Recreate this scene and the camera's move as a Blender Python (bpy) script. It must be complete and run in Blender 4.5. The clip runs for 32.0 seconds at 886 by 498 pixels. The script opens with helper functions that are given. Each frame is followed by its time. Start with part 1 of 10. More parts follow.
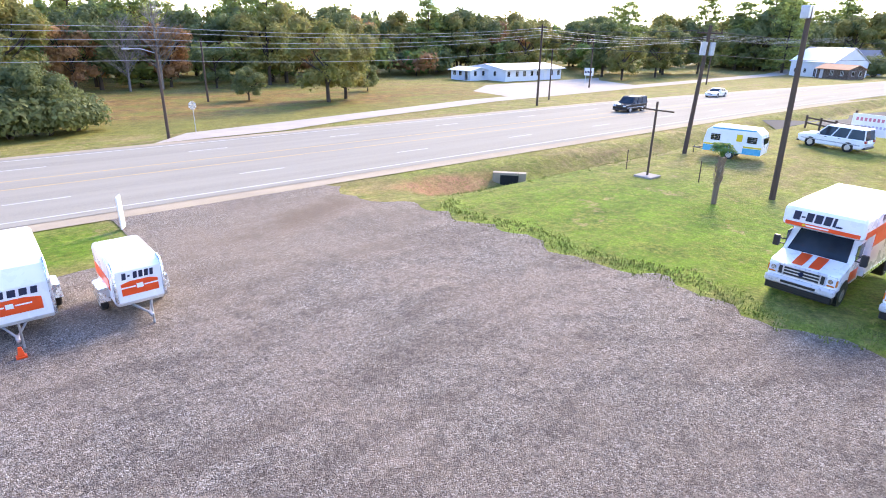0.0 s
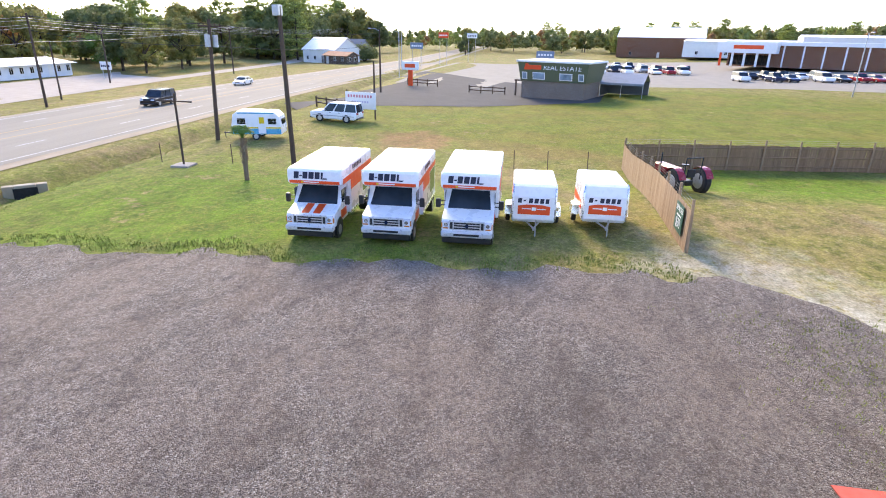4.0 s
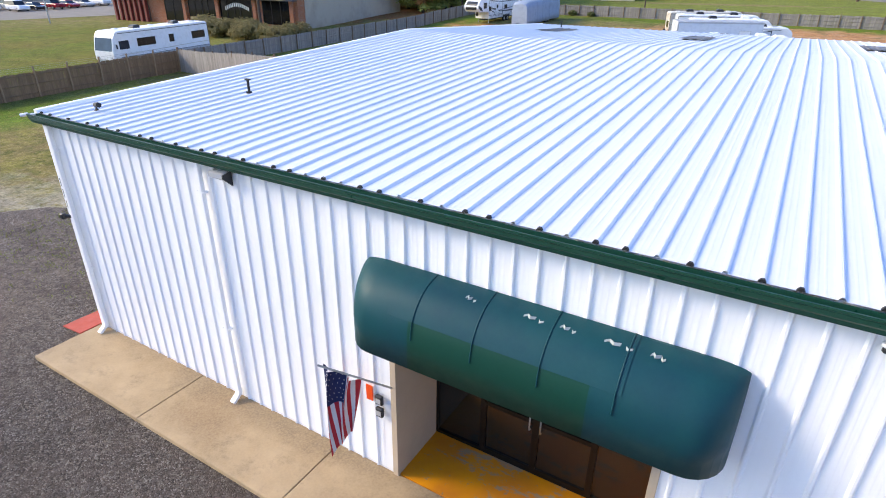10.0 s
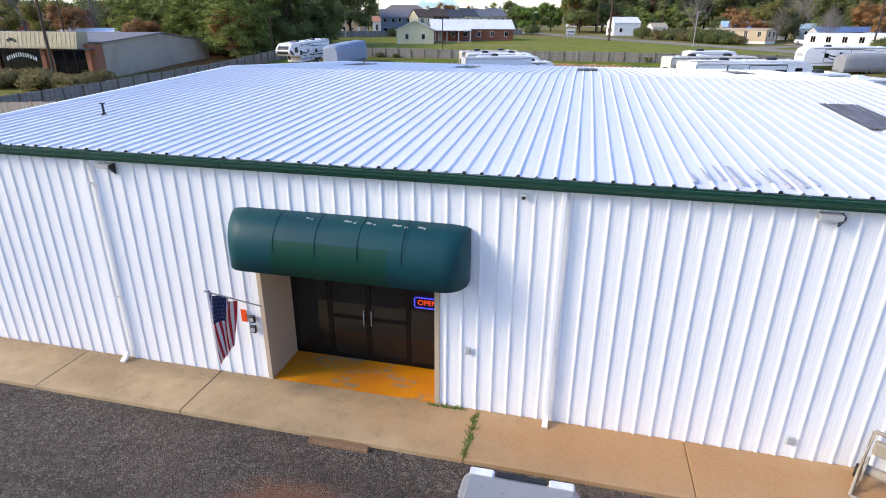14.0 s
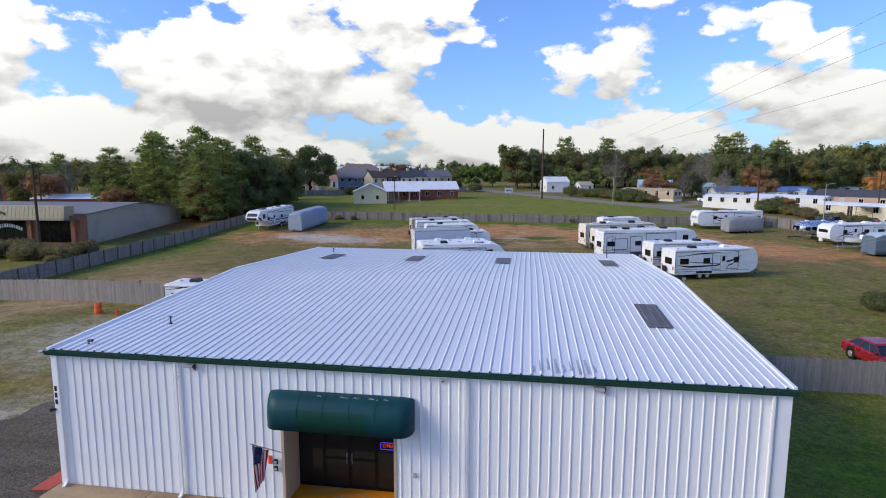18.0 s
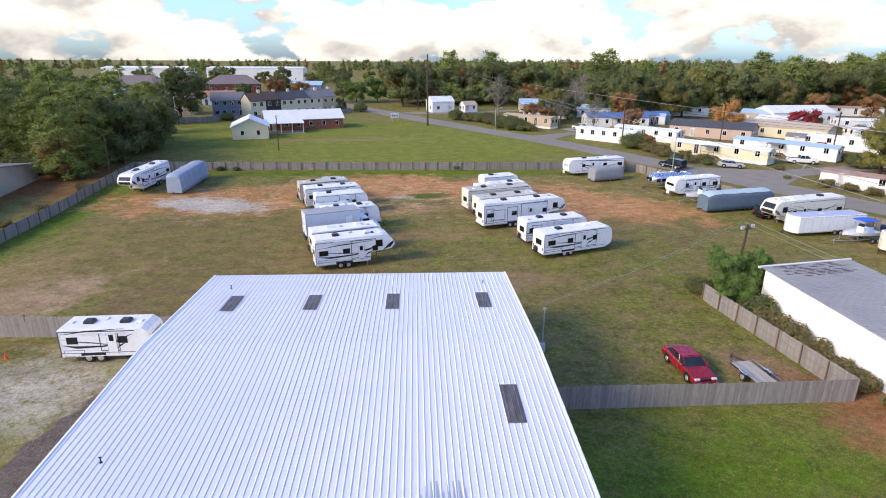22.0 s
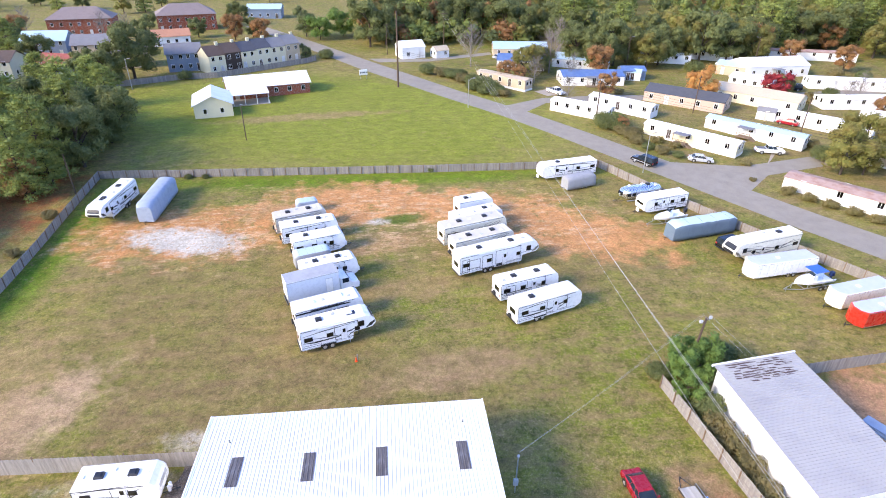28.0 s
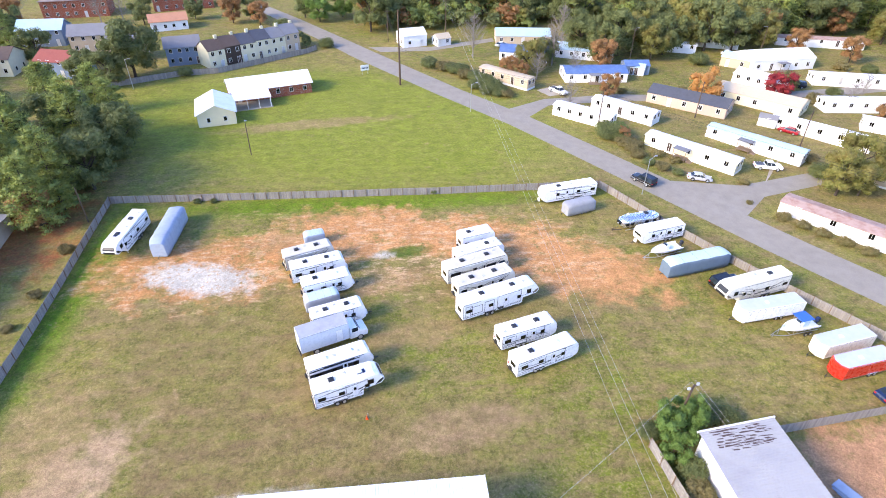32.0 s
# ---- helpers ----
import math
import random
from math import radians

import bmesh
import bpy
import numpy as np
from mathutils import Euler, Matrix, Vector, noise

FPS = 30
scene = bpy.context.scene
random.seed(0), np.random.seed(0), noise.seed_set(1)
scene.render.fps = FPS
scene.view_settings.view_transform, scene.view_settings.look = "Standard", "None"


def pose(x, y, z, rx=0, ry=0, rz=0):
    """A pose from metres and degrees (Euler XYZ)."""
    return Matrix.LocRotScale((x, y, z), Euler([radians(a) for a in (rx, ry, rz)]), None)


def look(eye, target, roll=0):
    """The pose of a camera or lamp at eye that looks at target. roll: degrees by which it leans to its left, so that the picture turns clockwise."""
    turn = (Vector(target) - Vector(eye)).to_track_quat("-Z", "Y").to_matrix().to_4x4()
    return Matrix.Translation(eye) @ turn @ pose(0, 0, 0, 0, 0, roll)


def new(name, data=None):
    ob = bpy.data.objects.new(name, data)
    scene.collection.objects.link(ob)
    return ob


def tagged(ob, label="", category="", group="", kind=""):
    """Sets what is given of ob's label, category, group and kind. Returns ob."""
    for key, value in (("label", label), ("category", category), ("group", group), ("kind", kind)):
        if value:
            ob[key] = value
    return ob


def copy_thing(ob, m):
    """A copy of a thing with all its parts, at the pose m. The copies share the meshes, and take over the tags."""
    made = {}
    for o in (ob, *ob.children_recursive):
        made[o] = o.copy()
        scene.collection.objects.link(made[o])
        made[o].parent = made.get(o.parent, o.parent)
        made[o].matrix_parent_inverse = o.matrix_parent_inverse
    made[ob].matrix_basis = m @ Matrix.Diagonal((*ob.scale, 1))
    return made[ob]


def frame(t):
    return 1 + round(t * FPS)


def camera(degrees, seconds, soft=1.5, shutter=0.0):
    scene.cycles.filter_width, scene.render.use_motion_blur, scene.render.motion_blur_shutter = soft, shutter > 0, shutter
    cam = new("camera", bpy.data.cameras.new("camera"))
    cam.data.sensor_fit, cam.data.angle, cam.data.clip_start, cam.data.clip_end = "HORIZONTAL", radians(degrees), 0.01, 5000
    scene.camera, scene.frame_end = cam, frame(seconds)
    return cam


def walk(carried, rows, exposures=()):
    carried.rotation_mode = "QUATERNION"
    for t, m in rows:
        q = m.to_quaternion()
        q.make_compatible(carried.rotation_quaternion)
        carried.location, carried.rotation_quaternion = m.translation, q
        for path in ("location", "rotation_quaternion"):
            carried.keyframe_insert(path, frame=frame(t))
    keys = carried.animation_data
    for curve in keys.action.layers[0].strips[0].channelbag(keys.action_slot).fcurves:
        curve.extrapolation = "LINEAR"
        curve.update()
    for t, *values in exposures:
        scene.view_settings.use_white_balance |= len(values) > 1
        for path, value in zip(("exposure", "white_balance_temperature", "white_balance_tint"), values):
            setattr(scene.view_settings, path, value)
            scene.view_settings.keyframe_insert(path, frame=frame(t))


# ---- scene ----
cam = camera(76.1, 32.0, soft=1.0)
PATH = [
    (0, (-0.347, -0.012, 7.441), (-1.548, -1.449, 6.74), 0.9),
    (0.5, (-0.263, 0.328, 7.429), (-1.593, -0.993, 6.731), 1.0),
    (1, (-0.103, 0.677, 7.442), (-1.55, -0.515, 6.746), 1.0),
    (1.5, (0.109, 0.991, 7.451), (-1.443, -0.063, 6.757), 1.1),
    (2, (0.35, 1.333, 7.492), (-1.296, 0.433, 6.798), 1.1),
    (2.5, (0.595, 1.672, 7.588), (-1.128, 0.935, 6.891), 1.1),
    (3, (0.869, 2.002, 7.65), (-0.914, 1.428, 6.95), 1.1),
    (3.5, (1.096, 2.313, 7.665), (-0.731, 1.908, 6.962), 1.1),
    (5.5, (2.114, 3.507, 7.625), (0.278, 3.815, 6.895), 0.7),
    (6, (2.436, 3.728, 7.613), (0.646, 4.222, 6.87), 0.7),
    (6.5, (2.801, 3.948, 7.596), (1.079, 4.626, 6.84), 0.7),
    (7, (3.146, 4.135, 7.578), (1.514, 4.994, 6.804), 0.6),
    (7.5, (3.527, 4.274, 7.561), (2.004, 5.301, 6.769), 0.6),
    (8, (3.908, 4.36, 7.54), (2.511, 5.538, 6.728), 0.6),
    (8.5, (4.294, 4.349, 7.517), (3.03, 5.657, 6.684), 0.7),
    (9, (4.696, 4.211, 7.515), (3.567, 5.626, 6.664), 0.8),
    (9.5, (5.111, 4.039, 7.49), (4.1, 5.533, 6.625), 0.7),
    (10, (5.411, 3.826, 7.491), (4.491, 5.371, 6.616), 0.7),
    (10.5, (5.674, 3.656, 7.492), (4.843, 5.247, 6.61), 0.6),
    (11, (5.918, 3.367, 7.495), (5.161, 4.994, 6.613), 0.5),
    (11.5, (6.18, 3.008, 7.495), (5.491, 4.667, 6.615), 0.4),
    (12, (6.471, 2.546, 7.472), (5.846, 4.236, 6.603), 0.4),
    (12.5, (6.735, 2.011, 7.44), (6.169, 3.731, 6.59), 0.3),
    (13, (6.971, 1.356, 7.387), (6.46, 3.106, 6.565), 0.3),
    (13.5, (7.182, 0.64, 7.377), (6.719, 2.419, 6.59), 0.3),
    (15.5, (8.192, -2.701, 7.941), (7.826, -0.817, 7.38), 0.2),
    (16, (8.4, -3.667, 8.301), (8.043, -1.76, 7.815), 0.1),
    (16.5, (8.576, -4.604, 8.764), (8.227, -2.679, 8.351), 0.1),
    (17, (8.749, -5.5, 9.366), (8.409, -3.56, 9.017), 0.1),
    (17.5, (8.949, -6.387, 10.118), (8.627, -4.436, 9.819), 0.1),
    (18, (9.082, -7.182, 11.007), (8.788, -5.222, 10.734), 0.1),
    (18.5, (9.202, -7.858, 12.043), (8.945, -5.893, 11.774), 0.1),
    (19, (9.286, -8.361, 13.215), (9.073, -6.393, 12.928), 0.2),
    (19.5, (9.335, -8.688, 14.49), (9.174, -6.721, 14.164), 0.2),
    (20, (9.439, -8.912, 15.846), (9.331, -6.951, 15.468), 0.1),
    (20.5, (9.477, -8.966, 17.276), (9.422, -7.015, 16.836), 0.2),
    (21, (9.391, -8.962, 18.707), (9.391, -7.027, 18.201), 0.3),
    (21.5, (9.37, -8.883, 20.241), (9.42, -6.968, 19.667), 0.3),
    (22, (9.299, -8.675, 21.815), (9.393, -6.782, 21.174), 0.3),
    (22.5, (9.249, -8.369, 23.457), (9.379, -6.5, 22.755), 0.4),
    (23, (9.259, -7.982, 25.154), (9.417, -6.137, 24.399), 0.4),
    (23.5, (9.295, -7.55, 26.87), (9.476, -5.727, 26.067), 0.4),
    (24, (9.289, -7.073, 28.593), (9.486, -5.271, 27.749), 0.4),
    (24.5, (9.285, -6.548, 30.273), (9.491, -4.762, 29.395), 0.4),
    (25, (9.24, -6.003, 31.985), (9.451, -4.233, 31.079), 0.5),
    (25.5, (9.192, -5.46, 33.651), (9.403, -3.701, 32.724), 0.5),
    (27.5, (9.068, -2.896, 40.183), (9.257, -1.163, 39.204), 0.6),
    (28, (8.999, -2.206, 41.78), (9.182, -0.477, 40.791), 0.6),
    (28.5, (8.937, -1.636, 43.457), (9.113, 0.087, 42.456), 0.6),
    (29, (8.889, -1.054, 45.115), (9.06, 0.662, 44.101), 0.6),
    (29.5, (8.864, -0.474, 46.785), (9.03, 1.233, 45.757), 0.6),
    (30, (8.794, 0.092, 48.437), (8.957, 1.789, 47.392), 0.6),
    (30.5, (8.749, 0.641, 50.106), (8.914, 2.326, 49.042), 0.6),
    (31, (8.739, 1.137, 51.746), (8.906, 2.808, 50.659), 0.6),
    (31.5, (8.729, 1.634, 53.311), (8.899, 3.288, 52.199), 0.6),
    (32, (8.803, 2.255, 54.782), (8.977, 3.891, 53.644), 0.6),
]
EXPOSURES = [(0.0, 2.92, 8900, 12), (1.0, 2.72, 9000, 13), (3.0, 2.60, 9700, 12), (6.0, 2.36, 9500, 9), (8.0, 1.95, 9400, 9), (9.0, 1.96, 9300, 8), (13.0, 1.85, 9050, 8), (16.0, 1.34, 8500, 8), (17.0, 1.12, 8000, 9), (19.0, 0.98, 8100, 11), (21.0, 1.40, 8800, 12), (23.0, 1.75, 9000, 13), (25.0, 2.10, 8900, 13), (28.0, 2.42, 8800, 13), (32.0, 2.52, 8700, 13)]
walk(cam, [(t, look(eye, target, roll)) for t, eye, target, roll in PATH], EXPOSURES)

# ---- sky, sun ----
SUN_ELEV, SUN_AZ = radians(30), radians(203)  # azimuth counted from +x towards +y
world = bpy.data.worlds.new("sky")
scene.world = world
world.use_nodes = True
wt = world.node_tree
wt.nodes.clear()


def wnode(kind, **values):
    n = wt.nodes.new(kind)
    for key, value in values.items():
        n.inputs[key].default_value = value
    return n


def wmath(op, a, b=None, clamp=False):
    n = wt.nodes.new("ShaderNodeMath")
    n.operation, n.use_clamp = op, clamp
    for slot, v in enumerate((a, b)):
        if v is None:
            continue
        if isinstance(v, (int, float)):
            n.inputs[slot].default_value = v
        else:
            wt.links.new(v, n.inputs[slot])
    return n.outputs[0]


sky = wt.nodes.new("ShaderNodeTexSky")
sky.sky_type, sky.sun_disc = "NISHITA", False
sky.sun_elevation, sky.sun_rotation = SUN_ELEV, radians(90) - SUN_AZ
sky.air_density, sky.dust_density, sky.ozone_density = 1.0, 1.2, 1.5
coord = wt.nodes.new("ShaderNodeTexCoord")
split = wt.nodes.new("ShaderNodeSeparateXYZ")
wt.links.new(coord.outputs["Generated"], split.inputs[0])
height = wmath("MAXIMUM", split.outputs[2], 0.0)


def cloud_field(lift, fine):
    """Heaped clouds: a broad field with two sizes of rounded billows on it."""
    mp = wt.nodes.new("ShaderNodeMapping")
    mp.inputs["Scale"].default_value, mp.inputs["Location"].default_value = (1, 1, 1.9), (0.62, 0.1, 0.2 + lift)
    wt.links.new(coord.outputs["Generated"], mp.inputs["Vector"])
    base = wnode("ShaderNodeTexNoise", Scale=4.4, Detail=3.0, Roughness=0.5, Distortion=0.15)
    wt.links.new(mp.outputs[0], base.inputs["Vector"])
    warp = wnode("ShaderNodeTexNoise", Scale=18.0, Detail=fine, Roughness=0.62)
    wt.links.new(mp.outputs[0], warp.inputs["Vector"])
    moved = wt.nodes.new("ShaderNodeVectorMath")
    moved.operation = "MULTIPLY_ADD"
    wt.links.new(warp.outputs["Color"], moved.inputs[0])
    moved.inputs[1].default_value = (0.10, 0.10, 0.10)
    wt.links.new(mp.outputs[0], moved.inputs[2])
    total = base.outputs[0]
    for size, k in ((11.0, 0.17), (26.0, 0.085)):
        puff = wnode("ShaderNodeTexVoronoi", Scale=size)
        wt.links.new(moved.outputs[0], puff.inputs["Vector"])
        total = wmath("ADD", total, wmath("MULTIPLY", wmath("SUBTRACT", 0.42, puff.outputs["Distance"]), k))
    return wmath("ADD", total, wmath("MULTIPLY", wmath("SUBTRACT", warp.outputs[0], 0.5), 0.10))


cloud = cloud_field(0.0, 6.0)
body = wnode("ShaderNodeMapRange")
body.interpolation_type = "SMOOTHSTEP"
for slot, v in zip(("From Min", "From Max"), (0.485, 0.535)):
    body.inputs[slot].default_value = v
# more cloud low down and towards the sun, thinning out higher up
bias = wmath("ADD", wmath("MULTIPLY", wmath("SUBTRACT", 0.22, height), 0.42), wmath("MULTIPLY", split.outputs[0], -0.05))
wt.links.new(wmath("ADD", cloud, bias), body.inputs[0])
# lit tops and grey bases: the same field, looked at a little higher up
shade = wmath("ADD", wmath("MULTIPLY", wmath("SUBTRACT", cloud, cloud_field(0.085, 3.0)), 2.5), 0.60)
ramp = wt.nodes.new("ShaderNodeValToRGB")
ramp.color_ramp.elements[0].position, ramp.color_ramp.elements[0].color = 0.20, (3.4, 3.85, 4.6, 1)
ramp.color_ramp.elements[1].position, ramp.color_ramp.elements[1].color = 0.72, (6.5, 7.3, 8.4, 1)
wt.links.new(shade, ramp.inputs[0])
# clouds glow towards the sun and overhead
facing = wt.nodes.new("ShaderNodeVectorMath")
facing.operation = "DOT_PRODUCT"
wt.links.new(coord.outputs["Generated"], facing.inputs[0])
facing.inputs[1].default_value = (math.cos(SUN_AZ) * math.cos(SUN_ELEV), math.sin(SUN_AZ) * math.cos(SUN_ELEV), math.sin(SUN_ELEV))
glow = wmath("ADD", wmath("ADD", wmath("MULTIPLY", wmath("POWER", wmath("MAXIMUM", facing.outputs["Value"], 0.0), 3.0), 0.95), wmath("MULTIPLY", height, 0.70)), 0.36)
lit = wt.nodes.new("ShaderNodeVectorMath")
lit.operation = "SCALE"
wt.links.new(ramp.outputs[0], lit.inputs[0])
wt.links.new(glow, lit.inputs["Scale"])
mix = wt.nodes.new("ShaderNodeMixRGB")
wt.links.new(body.outputs[0], mix.inputs[0])
tint = wt.nodes.new("ShaderNodeMixRGB")
tint.blend_type, tint.inputs[0].default_value, tint.inputs[2].default_value = "MULTIPLY", 1.0, (0.30, 0.50, 0.93, 1)
wt.links.new(sky.outputs[0], tint.inputs[1])
wt.links.new(tint.outputs[0], mix.inputs[1])
wt.links.new(lit.outputs[0], mix.inputs[2])
back = wnode("ShaderNodeBackground", Strength=0.15)
wt.links.new(mix.outputs[0], back.inputs[0])
wout = wt.nodes.new("ShaderNodeOutputWorld")
wt.links.new(back.outputs[0], wout.inputs[0])

sun_data = bpy.data.lights.new("sun", "SUN")
sun_data.energy, sun_data.angle, sun_data.color = 1.0, radians(18), (1.0, 0.90, 0.76)
sun = new("sun", sun_data)
toward = Vector((math.cos(SUN_AZ) * math.cos(SUN_ELEV), math.sin(SUN_AZ) * math.cos(SUN_ELEV), math.sin(SUN_ELEV)))
sun.matrix_world = Matrix.Translation((0, 0, 60)) @ toward.to_track_quat("Z", "Y").to_matrix().to_4x4()

# ---- small tools ----
def ease(v):
    v = min(1.0, max(0.0, v))
    return v * v * (3 - 2 * v)


YARD_LEVELS = ((9.3, 0), (36, .05), (50, .30), (62, .50), (75, .75), (88, 1.35), (93, 1.55), (115, 2.4), (130, 2.75), (160, 3.3), (230, 4.6))
YARD = list(zip(YARD_LEVELS, YARD_LEVELS[1:]))


def lie(x, y):
    """The ground's height."""
    yy = min(230.0, max(-70.0, y))
    z = 0.02095 * (yy - 9.3) - 0.85 * ease((-20 - x) / 18) * ease((y + 20) / 20)
    # the yard behind the building lies lower and rises towards the back fence
    if yy > 9.3:
        rise = next(z0 + (z1 - z0) * (yy - y0) / (y1 - y0) for (y0, z0), (y1, z1) in YARD if yy <= y1)
        k = max(ease((x + 36) / 14), ease((y - 66) / 14))
        z = z * (1 - k) + rise * k
    z -= 1.05 * math.exp(-(((y + 25.3) / 1.6) ** 2)) * ease((-17.5 - x) / 5)
    # level apron under the building
    k = ease((x + 11) / 4) * ease((20.5 - x) / 4) * ease((y - 4.0) / 3.5) * ease((39 - y) / 4)
    return z * (1 - k) + 0.0 * k


class Mesh:
    """Collects faces; box, prism, tube and the like add to it."""

    def __init__(self):
        self.v, self.f, self.m, self.s = [], [], [], []

    def add(self, verts, faces, mat=0, smooth=False):
        n = len(self.v)
        self.v += [tuple(p) for p in verts]
        self.f += [tuple(i + n for i in f) for f in faces]
        self.m += [mat] * len(faces)
        self.s += [smooth] * len(faces)
        return self

    def box(self, x0, x1, y0, y1, z0, z1, mat=0, bevel=0.0):
        b = min(bevel, abs(x1 - x0) / 2.2, abs(y1 - y0) / 2.2, abs(z1 - z0) / 2.2)
        if b <= 0:
            v = [(x, y, z) for z in (z0, z1) for y in (y0, y1) for x in (x0, x1)]
            return self.add(v, [(0, 2, 3, 1), (4, 5, 7, 6), (0, 1, 5, 4), (2, 6, 7, 3), (0, 4, 6, 2), (1, 3, 7, 5)], mat)
        ring = [(x0 + b, y0), (x1 - b, y0), (x1, y0 + b), (x1, y1 - b), (x1 - b, y1), (x0 + b, y1), (x0, y1 - b), (x0, y0 + b)]
        inner = [(min(max(x, x0 + b), x1 - b), min(max(y, y0 + b), y1 - b)) for x, y in ring]
        rows = [[(x, y, z0) for x, y in inner], [(x, y, z0 + b) for x, y in ring], [(x, y, z1 - b) for x, y in ring], [(x, y, z1) for x, y in inner]]
        return self.loft(rows, mat)

    def loft(self, rows, mat=0, cap=True, closed=True, smooth=False):
        n, v, f = len(rows[0]), [p for r in rows for p in r], []
        for a in range(len(rows) - 1):
            for i in range(n if closed else n - 1):
                j = (i + 1) % n
                f.append((a * n + i, a * n + j, (a + 1) * n + j, (a + 1) * n + i))
        self.add(v, f, mat, smooth)
        if cap:
            self.add(rows[0], [tuple(reversed(range(n)))], mat)
            self.add(rows[-1], [tuple(range(n))], mat)
        return self

    def prism(self, outline, axis, a, b, mat=0, smooth=False):
        """An outline in the other two axes, drawn out along axis from a to b."""
        put = {"x": lambda p, w: (w, p[0], p[1]), "y": lambda p, w: (p[0], w, p[1]), "z": lambda p, w: (p[0], p[1], w)}[axis]
        return self.loft([[put(p, a) for p in outline], [put(p, b) for p in outline]], mat, smooth=smooth)

    def tube(self, points, radius, sides=8, mat=0, taper=None, cap=True):
        pts = [Vector(p) for p in points]
        rows, up = [], Vector((0, 0, 1))
        for i, p in enumerate(pts):
            d = (pts[min(i + 1, len(pts) - 1)] - pts[max(i - 1, 0)]).normalized()
            side = d.cross(up if abs(d.z) < 0.95 else Vector((1, 0, 0))).normalized()
            over = side.cross(d)
            r = radius if taper is None else radius + (taper - radius) * i / (len(pts) - 1)
            rows.append([p + r * (math.cos(2 * math.pi * k / sides) * side + math.sin(2 * math.pi * k / sides) * over) for k in range(sides)])
        return self.loft(rows, mat, cap, smooth=sides > 5)

    def disc(self, centre, radius, width, axis="y", sides=18, mat=0, rim=0.0):
        """A wheel-like drum along axis, its edges rounded by rim."""
        rows = []
        for w, r in ((-width / 2, radius - rim), (-width / 2 + rim, radius), (width / 2 - rim, radius), (width / 2, radius - rim)):
            row = []
            for k in range(sides):
                a = 2 * math.pi * k / sides
                c, s = r * math.cos(a), r * math.sin(a)
                row.append({"y": (c, w, s), "x": (w, c, s), "z": (c, s, w)}[axis])
            rows.append([(p[0] + centre[0], p[1] + centre[1], p[2] + centre[2]) for p in row])
        return self.loft(rows, mat, smooth=False)

    def data(self, name, mats):
        me = bpy.data.meshes.new(name)
        me.from_pydata(self.v, [], self.f)
        for m in mats if isinstance(mats, (list, tuple)) else [mats]:
            me.materials.append(m)
        me.polygons.foreach_set("material_index", self.m)
        me.polygons.foreach_set("use_smooth", self.s)
        me.update()
        return me


def fix(me):
    bm = bmesh.new()
    bm.from_mesh(me)
    bmesh.ops.recalc_face_normals(bm, faces=bm.faces)
    bm.to_mesh(me)
    bm.free()
    return me


def part(name, mesh, material, parent=None, label="", at=None, turned=True):
    """One mesh object; under a thing or a part when parent is given."""
    me = mesh if isinstance(mesh, bpy.types.Mesh) else mesh.data(name, material)
    if turned and not isinstance(mesh, bpy.types.Mesh):
        fix(me)
    ob = new(name, me)
    if parent:
        ob.parent = parent
    if at is not None:
        ob.matrix_basis = at
    return tagged(ob, label)


def thing(name, label, category, at=None, group="", kind=""):
    ob = new(name)
    if at is not None:
        ob.matrix_basis = at
    return tagged(ob, label, category, group, kind)


def words(name, text, size, material, parent, m, label="", depth=0.004, width=None):
    cu = bpy.data.curves.new(name, "FONT")
    cu.body, cu.size, cu.extrude, cu.align_x, cu.align_y = text, size, depth, "CENTER", "CENTER"
    tmp = bpy.data.objects.new(name, cu)
    scene.collection.objects.link(tmp)
    bpy.context.view_layer.update()
    me = bpy.data.meshes.new_from_object(tmp.evaluated_get(bpy.context.evaluated_depsgraph_get()))
    bpy.data.objects.remove(tmp)
    me.materials.clear()
    me.materials.append(material)
    if width:
        wide = max(v.co.x for v in me.vertices) - min(v.co.x for v in me.vertices)
        for v in me.vertices:
            v.co.x *= width / wide
    ob = new(name, me)
    ob.parent, ob.matrix_basis = parent, m
    return tagged(ob, label)


# ---- materials ----
def shader(name, rough=0.6, metal=0.0, spec=0.5):
    m = bpy.data.materials.new(name)
    m.use_nodes = True
    b = m.node_tree.nodes["Principled BSDF"]
    b.inputs["Roughness"].default_value, b.inputs["Metallic"].default_value = rough, metal
    b.inputs["Specular IOR Level"].default_value = spec
    return m, m.node_tree, b


def link(tree, a, b):
    tree.links.new(a, b)


def noise_of(tree, scale, detail=4.0, rough=0.55, space="Object", stretch=None):
    n = tree.nodes.new("ShaderNodeTexNoise")
    n.inputs["Scale"].default_value, n.inputs["Detail"].default_value, n.inputs["Roughness"].default_value = scale, detail, rough
    if space == "Position":
        src = tree.nodes.new("ShaderNodeNewGeometry").outputs["Position"]
    else:
        src = tree.nodes.new("ShaderNodeTexCoord").outputs[space]
    if stretch:
        mp = tree.nodes.new("ShaderNodeMapping")
        mp.inputs["Scale"].default_value = stretch
        link(tree, src, mp.inputs[0])
        src = mp.outputs[0]
    link(tree, src, n.inputs["Vector"])
    return n.outputs[0]


def blend(tree, fac, a, b, how="MIX"):
    n = tree.nodes.new("ShaderNodeMixRGB")
    n.blend_type = how
    for slot, v in enumerate((fac, a, b)):
        if isinstance(v, (int, float)):
            n.inputs[slot].default_value = v
        elif isinstance(v, tuple):
            n.inputs[slot].default_value = (*v, 1)
        else:
            link(tree, v, n.inputs[slot])
    return n.outputs[0]


